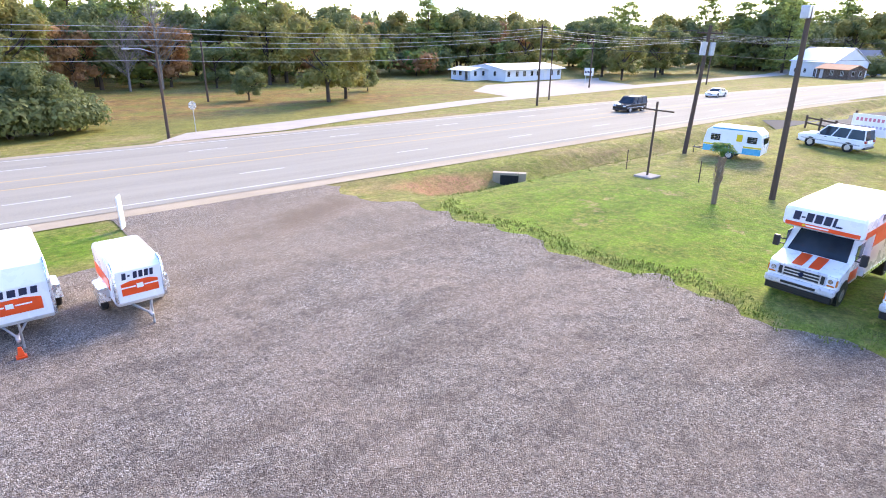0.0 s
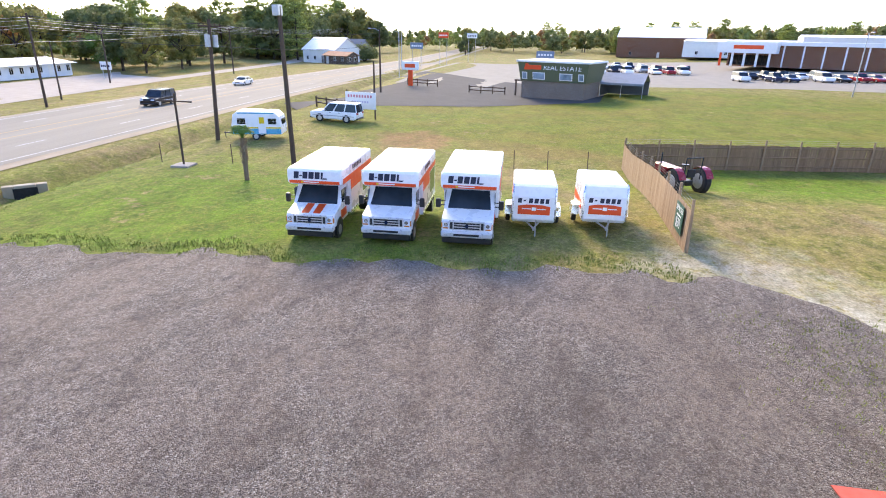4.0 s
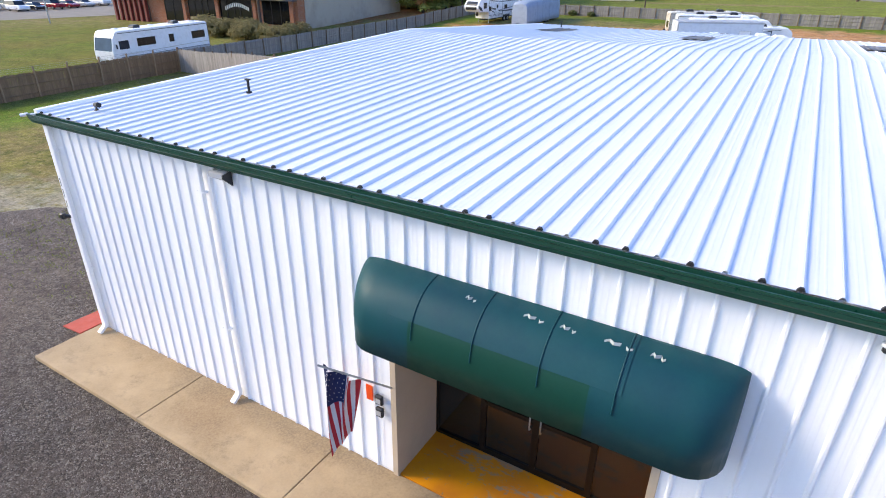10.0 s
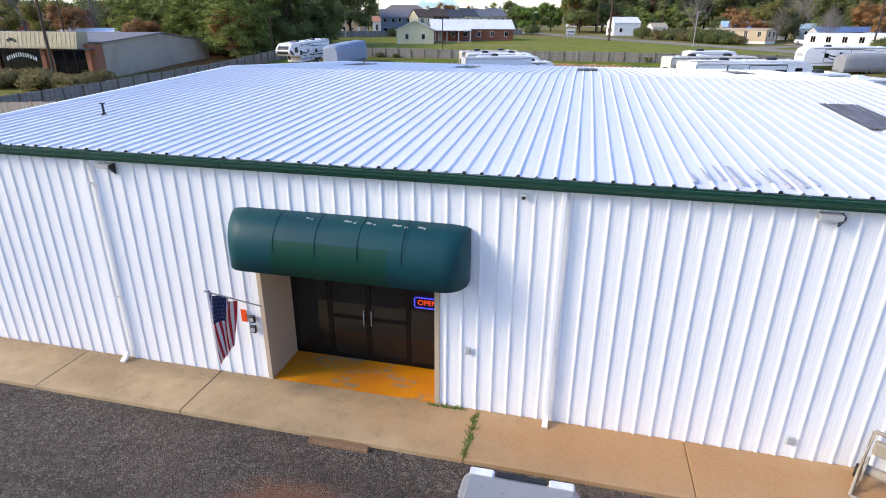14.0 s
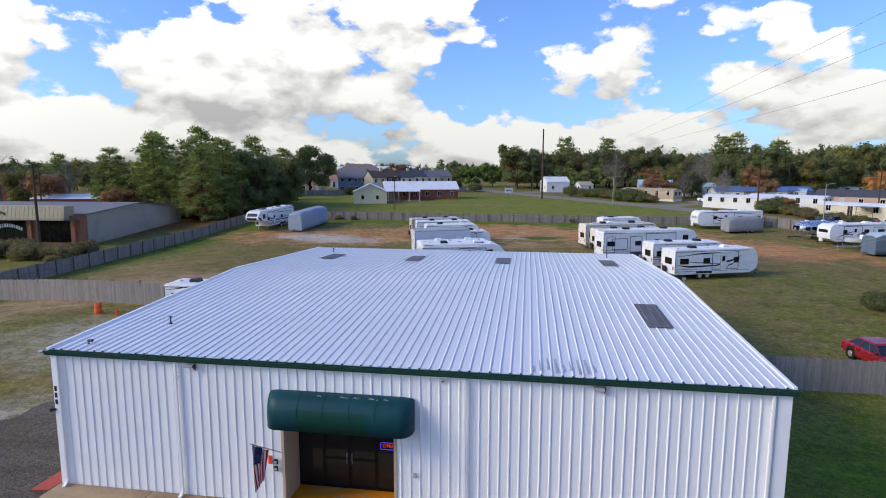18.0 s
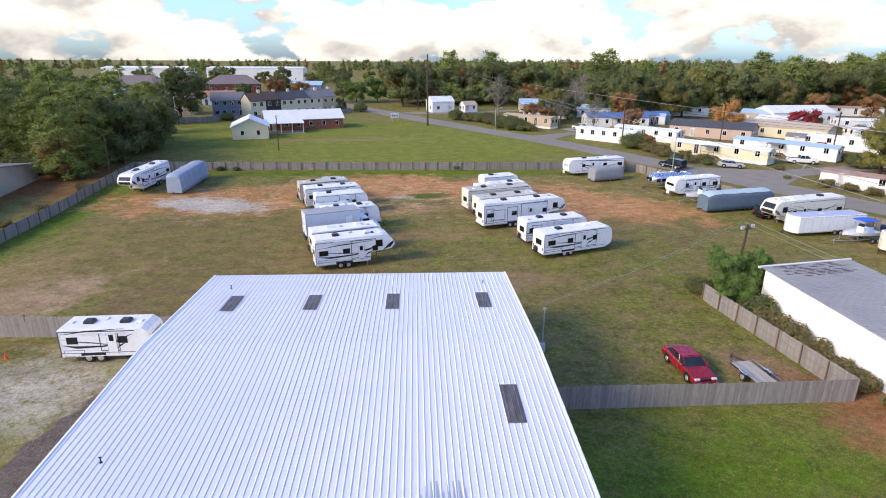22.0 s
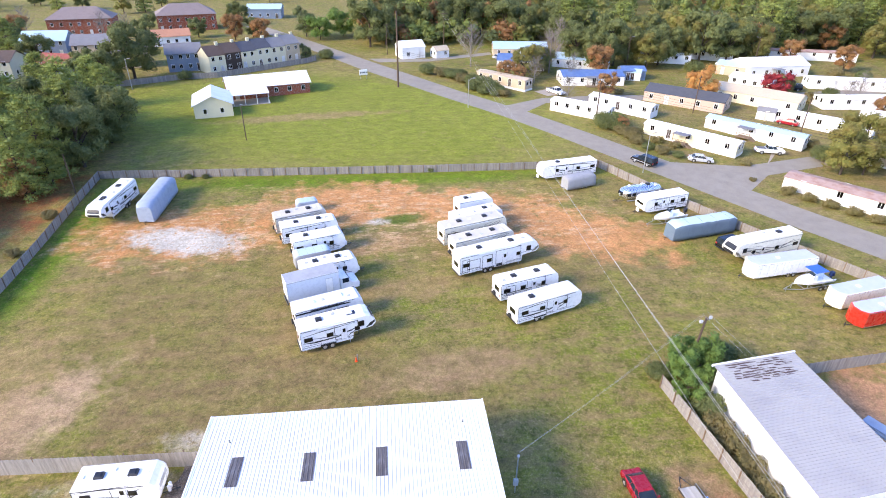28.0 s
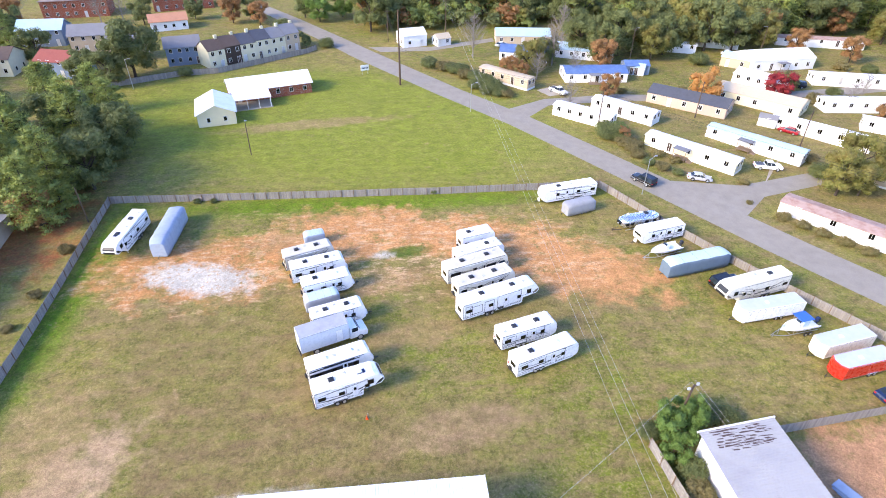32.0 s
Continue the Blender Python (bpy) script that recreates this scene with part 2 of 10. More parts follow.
def fade(tree, value, low, high, a=0.0, b=1.0):
    n = tree.nodes.new("ShaderNodeMapRange")
    for slot, v in zip((1, 2, 3, 4), (low, high, a, b)):
        n.inputs[slot].default_value = v
    link(tree, value, n.inputs[0])
    return n.outputs[0]


def calc(tree, op, a, b=0.0):
    n = tree.nodes.new("ShaderNodeMath")
    n.operation = op
    for slot, v in enumerate((a, b)):
        if isinstance(v, (int, float)):
            n.inputs[slot].default_value = v
        else:
            link(tree, v, n.inputs[slot])
    return n.outputs[0]


def bump(tree, bsdf, value, strength, distance):
    n = tree.nodes.new("ShaderNodeBump")
    n.inputs["Strength"].default_value, n.inputs["Distance"].default_value = strength, distance
    link(tree, value, n.inputs["Height"])
    link(tree, n.outputs[0], bsdf.inputs["Normal"])


def plain(name, colour, rough=0.5, metal=0.0, dirt=0.25, grain=0.06, scale=2.0, relief=0.0, vary=0.0, spec=0.5, stretch=None, dirt_colour=None):
    """Colour with broad staining, fine grain and, between objects, some change."""
    m, t, b = shader(name, rough, metal, spec)
    dark = dirt_colour or tuple(c * 0.55 for c in colour)
    col = blend(t, fade(t, noise_of(t, scale, 6, 0.62, "Object", stretch), 0.45, 0.85, 0, dirt), colour, dark)
    if grain:
        col = blend(t, fade(t, noise_of(t, scale * 22, 3), 0.3, 0.7, 0, grain), col, tuple(min(1, c * 1.35 + 0.02) for c in colour))
    if vary:
        info = t.nodes.new("ShaderNodeObjectInfo").outputs["Random"]
        col = blend(t, fade(t, info, 0, 1, 0, vary), col, dark)
    link(t, col, b.inputs["Base Color"])
    link(t, fade(t, noise_of(t, scale * 3, 4), 0.3, 0.7, max(0.02, rough - 0.08), min(1, rough + 0.1)), b.inputs["Roughness"])
    if relief:
        bump(t, b, noise_of(t, scale * 12, 4), 0.4, relief)
    return m


WHITE = plain("white_panel_paint", (0.86, 0.87, 0.88), 0.42, dirt=0.12, scale=0.7, dirt_colour=(0.60, 0.60, 0.61), stretch=(9, 9, 0.12))
ROOF = plain("white_coated_roof_metal", (0.70, 0.71, 0.73), 0.40, dirt=0.22, scale=0.45, dirt_colour=(0.50, 0.53, 0.60), stretch=(1, 0.3, 1))
GREEN = plain("dark_green_trim_paint", (0.004, 0.055, 0.035), 0.35, dirt=0.2, scale=3)
AWNING = plain("green_awning_vinyl", (0.001, 0.056, 0.066), 0.5, spec=0.2, dirt=0.7, scale=1.2, dirt_colour=(0.001, 0.028, 0.055), relief=0.004)
AWNING_NEW = plain("fresh_green_awning_vinyl", (0.001, 0.050, 0.034), 0.5, spec=0.2, dirt=0.2, scale=1.2)
CONCRETE = plain("weathered_concrete", (0.36, 0.29, 0.20), 0.85, dirt=0.65, scale=0.9, relief=0.004, dirt_colour=(0.20, 0.13, 0.075), vary=0.25)
def worn_floor():
    m, t, b = shader("worn_orange_floor_paint", 0.6, 0, 0.3)
    col = blend(t, fade(t, noise_of(t, 1.1, 5, 0.6, "Position"), 0.35, 0.65), (0.72, 0.27, 0.008), (0.60, 0.19, 0.018))
    col = blend(t, fade(t, noise_of(t, 1.9, 8, 0.72, "Position", (0.6, 1.4, 1)), 0.55, 0.59, 0, 0.85), col, (0.30, 0.235, 0.165))
    col = blend(t, fade(t, noise_of(t, 9.0, 5, 0.7, "Position"), 0.62, 0.68, 0, 0.7), col, (0.26, 0.20, 0.15))
    link(t, col, b.inputs["Base Color"])
    bump(t, b, noise_of(t, 30, 4, 0.7, "Position"), 0.3, 0.003)
    return m


ORANGE_FLOOR = worn_floor()
BEIGE = plain("beige_stucco", (0.50, 0.39, 0.28), 0.8, dirt=0.3, scale=1.5, relief=0.002)
DARK_FRAME = plain("dark_bronze_frame", (0.012, 0.010, 0.009), 0.35, 0.6, dirt=0.2)
BLACK = plain("black_rubber", (0.012, 0.012, 0.013), 0.75, dirt=0.3, scale=6, dirt_colour=(0.05, 0.045, 0.04))
STEEL = plain("galvanised_steel", (0.45, 0.46, 0.47), 0.42, 0.8, dirt=0.4, scale=5)
RED_PAINT = plain("red_floor_paint", (0.42, 0.060, 0.035), 0.75, dirt=0.5, scale=2.5, relief=0.002)
SKYLIGHT = plain("weathered_dark_skylight", (0.085, 0.072, 0.068), 0.5, dirt=0.75, scale=5, dirt_colour=(0.25, 0.25, 0.27), stretch=(1, 0.15, 1))


def glass_of(name, colour=(0.02, 0.025, 0.03), rough=0.04, spec=0.5):
    m, t, b = shader(name, rough, 0.0, spec)
    link(t, blend(t, fade(t, noise_of(t, 0.9, 3), 0.35, 0.7), colour, tuple(c * 1.9 + 0.004 for c in colour)), b.inputs["Base Color"])
    return m


DARK_GLASS = glass_of("dark_tinted_glass", (0.006, 0.006, 0.006), 0.03)
CAR_GLASS = glass_of("car_window_glass", (0.012, 0.020, 0.028), spec=0.28)

# ---- ground ----
def mask(t, pos, cx, cy, rx, ry, turn=0.0, soft=0.5, wob=0.5, scale=0.25):
    """1 within a ragged ellipse on the plan, 0 outside."""
    mp = t.nodes.new("ShaderNodeMapping")
    mp.vector_type = "TEXTURE"
    mp.inputs["Location"].default_value = (cx, cy, 0)
    mp.inputs["Rotation"].default_value = (0, 0, radians(turn))
    mp.inputs["Scale"].default_value = (rx, ry, 1e6)
    link(t, pos, mp.inputs[0])
    ln = t.nodes.new("ShaderNodeVectorMath")
    ln.operation = "LENGTH"
    link(t, mp.outputs[0], ln.inputs[0])
    d = calc(t, "ADD", ln.outputs["Value"], calc(t, "MULTIPLY", calc(t, "SUBTRACT", noise_of(t, scale, 7, 0.65, "Position"), 0.5), 2.4 * wob))
    return fade(t, d, 1.0 - soft, 1.0 + soft * 0.4, 1.0, 0.0)


def ground_material():
    m, t, b = shader("mown_grass_and_clay", 0.95, 0, 0.15)
    pos = t.nodes.new("ShaderNodeNewGeometry").outputs["Position"]
    broad, mid, fine = noise_of(t, 0.035, 6, 0.6, "Position"), noise_of(t, 0.35, 6, 0.65, "Position"), noise_of(t, 9.0, 4, 0.7, "Position")
    clump, speck = noise_of(t, 0.9, 8, 0.72, "Position"), noise_of(t, 3.2, 5, 0.75, "Position")
    col = blend(t, fade(t, broad, 0.36, 0.60), (0.180, 0.215, 0.024), (0.295, 0.250, 0.062))
    col = blend(t, fade(t, mid, 0.42, 0.66, 0, 0.75), col, (0.310, 0.205, 0.095))
    col = blend(t, fade(t, clump, 0.47, 0.60, 0, 0.7), col, (0.105, 0.125, 0.018))
    col = blend(t, fade(t, speck, 0.50, 0.62, 0, 0.6), col, (0.42, 0.315, 0.150))
    col = blend(t, fade(t, noise_of(t, 0.28, 6, 0.68, "Position", (0.5, 2.2, 1)), 0.50, 0.62, 0, 0.55), col, (0.33, 0.215, 0.110))
    # lush strip by the parked vans and round the yard's fences
    lush = blend(t, fade(t, noise_of(t, 0.8, 8, 0.75, "Position"), 0.40, 0.60), (0.135, 0.245, 0.014), blend(t, fade(t, speck, 0.42, 0.58), (0.055, 0.115, 0.010), (0.200, 0.230, 0.030)))
    for args in ((-25, -12.5, 11.5, 17, 0, .6, .4), (0, -26.5, 5.5, 4.2, 0, .4, .3), (-34, 20, 5, 15, 0, .6, .5), (28, 12, 13, 12, 0, .6, .5), (5, 95, 50, 3.5, 0, .6, .6), (-39, 75, 3.5, 30, 0, .6, .6)):
        col = blend(t, calc(t, "MULTIPLY", mask(t, pos, *args), 0.95), col, lush)
    # field before the shops
    col = blend(t, calc(t, "MULTIPLY", mask(t, pos, -72, 16, 34, 44, 0, 0.25, 0.2), fade(t, clump, 0.35, 0.7, 1.0, 0.72)), col, blend(t, fade(t, noise_of(t, 0.12, 6, 0.7, "Position"), 0.40, 0.62), (0.150, 0.190, 0.014), (0.215, 0.185, 0.030)))
    # greener field beyond the back fence
    col = blend(t, calc(t, "MULTIPLY", mask(t, pos, -5, 135, 62, 36, -20, 0.3, 0.2), fade(t, clump, 0.35, 0.7, 0.9, 0.5)), col, (0.245, 0.285, 0.036))
    # worn brown and bare red clay, broken by tufts
    bare = fade(t, calc(t, "ADD", calc(t, "MULTIPLY", clump, 0.6), calc(t, "MULTIPLY", speck, 0.4)), 0.40, 0.60, 1.25, 0.55)
    for cx, cy, rx, ry, turn, k, c in ((-14, 60, 20, 22, 20, .38, (0.275, 0.166, 0.081)), (4, 42, 26, 9, 0, .36, (0.256, 0.160, 0.088)), (28, 70, 22, 12, -20, .4, (0.256, 0.160, 0.081)),
                                       (4, 85.5, 16, 8, 0, 1.2, (0.64, 0.295, 0.12)), (36, 74.5, 18, 7.5, -28, 1.2, (0.64, 0.295, 0.12)), (22, 83, 17, 6, -5, 1.1, (0.64, 0.295, 0.12)), (-9, 83, 8, 4, 0, .8, (0.55, 0.29, 0.14)), (8, 72, 7, 3, 10, .7, (0.50, 0.28, 0.14)), (11, 60, 7, 3, 10, .5, (0.42, 0.25, 0.13)), (16, 44, 9, 3, 10, .55, (0.42, 0.26, 0.15)),
                                       (-22, 77, 16, 8.5, 0, 1.1, (0.58, 0.26, 0.10)), (-28, 38, 5, 12, -30, .85, (0.56, 0.36, 0.22)), (-31, 46, 6, 9, 20, .5, (0.45, 0.28, 0.15)), (35, 27, 3.0, 2.5, 0, .75, (0.461, 0.256, 0.147)),
                                       (40, 21, 5, 6, 20, .85, (0.422, 0.166, 0.081)), (62, 33, 13, 8, 0, 1.3, (0.56, 0.285, 0.15)), (80, 36, 14, 7, 0, 1.0, (0.50, 0.25, 0.14)), (-60, 90, 16, 18, 0, .85, (0.346, 0.109, 0.044)),
                                       (-10, 131, 22, 2.6, 8, .65, (0.410, 0.256, 0.140)), (-47, -6, 5, 4, 0, .8, (0.33, 0.175, 0.080)), (-45, 3, 9, 3, 60, .45, (0.30, 0.17, 0.07)), (110, 100, 60, 50, 0, .25, (0.282, 0.192, 0.103)),
                                       (-22, -26.5, 6, 1.3, 0, .8, (0.461, 0.218, 0.118)), (32, 10, 8, 5, 0, .35, (0.346, 0.205, 0.118))):
        col = blend(t, calc(t, "MULTIPLY", mask(t, pos, cx, cy, rx, ry, turn, 0.35, 0.95), calc(t, "MULTIPLY", bare, k)), col, c)
    clay = calc(t, "MAXIMUM", mask(t, pos, 15, 80, 32, 12, -8, 0.35, 0.9), mask(t, pos, -21, 76, 18, 9, 0, 0.35, 0.9))
    col = blend(t, calc(t, "MULTIPLY", clay, fade(t, noise_of(t, 0.7, 9, 0.75, "Position", (0.6, 1.6, 1)), 0.50, 0.60, 0, 0.8)), col, (0.74, 0.47, 0.28))
    col = blend(t, calc(t, "MULTIPLY", clay, fade(t, noise_of(t, 0.45, 9, 0.78, "Position"), 0.54, 0.62, 0, 0.8)), col, (0.25, 0.205, 0.065))
    col = blend(t, calc(t, "MULTIPLY", fade(t, noise_of(t, 0.55, 8, 0.75, "Position"), 0.60, 0.66), 0.6), col, (0.40, 0.26, 0.14))
    # a weedy green spot on the clay
    col = blend(t, calc(t, "MULTIPLY", mask(t, pos, 11, 79.5, 4.5, 1.6, 8, 0.4, 0.6, 0.6), 0.85), col, (0.070, 0.140, 0.016))
    # white crushed stone
    for cx, cy, rx, ry, turn, k in ((-21.0, 75.0, 8.5, 3.4, -12, 1.9), (-13.5, 12.5, 8, 4.0, 25, .75), (-17, 26, 8, 6, 20, .8), (-6, 36.8, 6, 1.5, 0, .9), (6.8, 78.8, 2.0, 1.0, 0, 1.0)):
        k2 = calc(t, "MULTIPLY", mask(t, pos, cx, cy, rx, ry, turn, 0.7, 0.8, 0.5), k)
        col = blend(t, calc(t, "MULTIPLY", k2, fade(t, noise_of(t, 1.3, 7, 0.75, "Position"), 0.36, 0.50)), col, (0.62, 0.55, 0.46))
    # long dry grass across the highway
    drift = noise_of(t, 0.16, 7, 0.72, "Position", (0.7, 1.6, 1))
    dry = blend(t, fade(t, drift, 0.40, 0.56), (0.195, 0.185, 0.035), blend(t, fade(t, noise_of(t, 0.7, 7, 0.75, "Position"), 0.42, 0.6), (0.33, 0.17, 0.055), (0.16, 0.085, 0.035)))
    col = blend(t, calc(t, "MULTIPLY", mask(t, pos, -20, -82, 70, 22, 0, 0.5, 0.3), 0.9), col, dry)
    col = blend(t, calc(t, "MULTIPLY", mask(t, pos, -10, -64, 55, 7, 0, 0.6, 0.5), 0.75), col, (0.20, 0.19, 0.040))
    # mown tufts: lighter and darker, at a stride and at a hand
    for size, stretch, low in ((0.45, (0.8, 1.2, 1), 0.84), (2.3, (1, 1, 1), 0.80)):
        tuft = noise_of(t, size, 7, 0.7, "Position", stretch)
        col = blend(t, 1.0, col, fade(t, tuft, 0.38, 0.62, low, 1.14), "MULTIPLY")
    col = blend(t, fade(t, fine, 0.36, 0.64, 0.0, 0.75), col, blend(t, 1.0, col, (0.40, 0.42, 0.36), "MULTIPLY"))
    link(t, col, b.inputs["Base Color"])
    bump(t, b, calc(t, "ADD", fine, noise_of(t, 30, 2, 0.6, "Position")), 0.7, 0.05)
    return m


GRASS = ground_material()


def sheet(name, xs, ys, over, material, label, inside=None):
    me, idx = Mesh(), {}
    verts = []
    for j, y in enumerate(ys):
        for i, x in enumerate(xs):
            idx[i, j] = len(verts)
            verts.append((x, y, lie(x, y) + over))
    faces = [(idx[i, j], idx[i + 1, j], idx[i + 1, j + 1], idx[i, j + 1]) for j in range(len(ys) - 1) for i in range(len(xs) - 1)]
    me.add(verts, faces, 0, True)
    return tagged(part(name, me, material, turned=False), label, name.replace("_", " "), kind="structure")


def steps(*runs):
    out = []
    for a, b, n in runs:
        out += [a + (b - a) * k / n for k in range(n)]
    return out + [runs[-1][1]]


sheet("ground", steps((-2600, -300, 8), (-300, -60, 24), (-60, 70, 104), (70, 300, 24), (300, 2600, 8)),
      steps((-2600, -300, 8), (-300, -70, 20), (-70, -34, 12), (-34, -18, 32), (-18, 60, 60), (60, 230, 34), (230, 2600, 10)), 0, GRASS, "mown grass yard with bare red clay patches")


def ribbon(name, line, material, label, over=0.03, kind="structure", category="", parent=None, ragged=0.0, seed=1):
    """A strip on the ground between two edges given as (near, far) point pairs."""
    me, rng, rows = Mesh(), random.Random(seed), []
    fine = []
    for (a0, b0), (a1, b1) in zip(line, line[1:]):
        n = max(1, int(math.hypot(a1[0] - a0[0], a1[1] - a0[1]) / 2.5)) if abs(a0[0]) < 260 else 1
        fine += [((a0[0] + (a1[0] - a0[0]) * k / n, a0[1] + (a1[1] - a0[1]) * k / n), (b0[0] + (b1[0] - b0[0]) * k / n, b0[1] + (b1[1] - b0[1]) * k / n)) for k in range(n)]
    for (ax, ay), (bx, by) in fine + [line[-1]]:
        row = []
        for k in range(7):
            x, y = ax + (bx - ax) * k / 6, ay + (by - ay) * k / 6
            row.append((x, y, lie(x, y) + over))
        rows.append(row)
    me.loft(rows, 0, cap=False, closed=False, smooth=True)
    ob = part(name, me, material, parent, turned=False)
    return tagged(ob, label, category or name.replace("_", " "), kind=kind) if not parent else tagged(ob, label)


def gravel_material():
    m, t, b = shader("grey_gravel_asphalt", 0.9, 0, 0.25)
    pos = t.nodes.new("ShaderNodeNewGeometry").outputs["Position"]
    cells = []
    for size in (46.0, 21.0):
        v = t.nodes.new("ShaderNodeTexVoronoi")
        v.inputs["Scale"].default_value = size
        link(t, pos, v.inputs["Vector"])
        c = t.nodes.new("ShaderNodeSeparateColor")
        link(t, v.outputs["Color"], c.inputs[0])
        cells.append((v.outputs["Distance"], c.outputs[0], c.outputs[1]))
    (gap, tone, odd), (gap2, tone2, odd2) = cells
    broad, mid = noise_of(t, 0.22, 6, 0.62, "Position"), noise_of(t, 1.4, 6, 0.7, "Position")
    col = blend(t, fade(t, tone, 0.1, 0.95), (0.052, 0.040, 0.034), (0.345, 0.275, 0.225))
    col = blend(t, fade(t, odd, 0.84, 0.88), col, (0.55, 0.50, 0.45))
    col = blend(t, fade(t, odd2, 0.86, 0.89, 0, 0.75), col, blend(t, tone2, (0.045, 0.035, 0.03), (0.50, 0.45, 0.40)))
    # dust, darker washed stone and the wheel tracks that curve in from the drive
    col = blend(t, fade(t, broad, 0.40, 0.62, 0.0, 0.50), col, (0.320, 0.235, 0.180))
    col = blend(t, fade(t, mid, 0.52, 0.74, 0.0, 0.60), col, (0.050, 0.042, 0.040))
    col = blend(t, fade(t, noise_of(t, 0.55, 6, 0.6, "Position", (0.3, 1.5, 1)), 0.50, 0.62, 0, 0.40), col, (0.12, 0.082, 0.062))
    col = blend(t, fade(t, noise_of(t, 7.5, 4, 0.8, "Position"), 0.46, 0.58, 0, 0.45), col, (0.050, 0.040, 0.034))
    col = blend(t, fade(t, noise_of(t, 5.0, 5, 0.8, "Position"), 0.53, 0.62, 0, 0.40), col, (0.36, 0.30, 0.255))
    ring = t.nodes.new("ShaderNodeTexWave")
    ring.wave_type, ring.rings_direction = "RINGS", "Z"
    ring.inputs["Scale"].default_value, ring.inputs["Distortion"].default_value, ring.inputs["Detail"].default_value, ring.inputs["Detail Scale"].default_value = 0.30, 9.0, 4.0, 0.25
    mp = t.nodes.new("ShaderNodeMapping")
    mp.inputs["Location"].default_value = (26, 22, 0)
    link(t, pos, mp.inputs[0])
    link(t, mp.outputs[0], ring.inputs["Vector"])
    track = calc(t, "MULTIPLY", fade(t, ring.outputs["Fac"], 0.66, 0.92), fade(t, noise_of(t, 0.3, 4, 0.6, "Position"), 0.42, 0.60))
    col = blend(t, calc(t, "MULTIPLY", track, 0.16), col, (0.065, 0.052, 0.046))
    # pale clay tracked in from the drive, darker stone by the building
    col = blend(t, calc(t, "MULTIPLY", mask(t, pos, -10, -24, 9, 7, 20, 0.7, 0.6), 0.50), col, (0.30, 0.225, 0.165))
    col = blend(t, calc(t, "MULTIPLY", mask(t, pos, -12.5, -24.5, 4.5, 1.2, 25, 0.7, 0.9, 0.6), 0.55), col, (0.15, 0.090, 0.055))
    col = blend(t, calc(t, "MULTIPLY", mask(t, pos, -9, 12, 9, 20, 10, 0.7, 0.5), 0.30), col, (0.040, 0.034, 0.032))
    col = blend(t, calc(t, "MULTIPLY", mask(t, pos, 4, 5.5, 13, 5, 0, 0.7, 0.4), 0.48), col, (0.036, 0.030, 0.029))
    col = blend(t, calc(t, "MULTIPLY", mask(t, pos, 3.2, 6.3, 1.0, 0.4, 10, 0.6, 0.7, 2.0), 0.6), col, (0.30, 0.12, 0.06))
    link(t, col, b.inputs["Base Color"])
    rough = calc(t, "ADD", calc(t, "MULTIPLY", gap, -1.0), calc(t, "MULTIPLY", gap2, -0.8))
    bump(t, b, calc(t, "ADD", rough, calc(t, "ADD", calc(t, "MULTIPLY", mid, 1.2), calc(t, "MULTIPLY", track, -0.5))), 1.0, 0.045)
    return m


GRAVEL = gravel_material()


def road_material(name, colour, streak):
    m, t, b = shader(name, 0.92, 0, 0.1)
    col = blend(t, fade(t, noise_of(t, 0.5, 6, 0.6, "Position", streak), 0.35, 0.7, 0, 0.8), colour, tuple(c * 0.72 for c in colour))
    col = blend(t, fade(t, noise_of(t, 14, 4, 0.6, "Position"), 0.3, 0.7, 0, 0.5), col, tuple(c * 1.3 for c in colour))
    link(t, col, b.inputs["Base Color"])
    bump(t, b, noise_of(t, 25, 3, 0.6, "Position"), 0.5, 0.01)
    return m


ASPHALT = road_material("worn_grey_asphalt", (0.255, 0.226, 0.185), (0.06, 1.2, 1))
LANE_ASPHALT = road_material("pale_side_road_asphalt", (0.265, 0.235, 0.195), (1, 1, 1))
DARK_ASPHALT = road_material("dark_sealed_asphalt", (0.072, 0.068, 0.067), (1, 1, 1))
PALE_CONCRETE = road_material("pale_concrete_paving", (0.36, 0.31, 0.26), (1, 1, 1))
LINE_WHITE = plain("worn_white_road_paint", (0.42, 0.41, 0.38), 0.8, dirt=0.7, scale=1.5, dirt_colour=(0.22, 0.22, 0.22))
LINE_YELLOW = plain("worn_yellow_road_paint", (0.44, 0.27, 0.10), 0.8, dirt=0.7, scale=1.5, dirt_colour=(0.22, 0.2, 0.18))
SHOULDER = road_material("sandy_road_shoulder", (0.33, 0.26, 0.185), (1, 1, 1))

# gravel yard: ragged edge against the grass
def yard():
    rng = random.Random(4)
    me = Mesh()
    west = lambda y: -18.1 + 0.35 * math.sin(y * 0.9) + 0.25 * math.sin(y * 2.3 + 1) + (2.2 * ease((-19 - y) / 8)) + (4.5 * ease((y - 9.5) / 5) if y > 9.5 else 0)
    rows = []
    for y in steps((-31.0, 36, 134)):
        w, e = west(y) + rng.uniform(-.25, .25), (30.0 if y < 7.4 else (-6.6 if y > 9 else 18.5))
        if y > 22:
            w = -13.5 + 0.3 * (y - 22) + rng.uniform(-.3, .3)
        if y < -18.5:
            e = e + (-4.6 - e) * ease((-18.5 - y) / 5.0) if y > -29.2 else -4.6 + rng.uniform(-.4, .4)
        row = [(w + (e - w) * k / 30, y, lie(w + (e - w) * k / 30, y) + 0.035) for k in range(31)]
        row[0] = (row[0][0], row[0][1], row[0][2] - 0.05)
        rows.append(row)
    me.loft(rows, 0, cap=False, closed=False, smooth=True)
    return tagged(part("gravel_yard", me, GRAVEL, turned=False), "grey loose gravel parking yard with tyre tracks", "gravel yard", kind="structure")


yard()

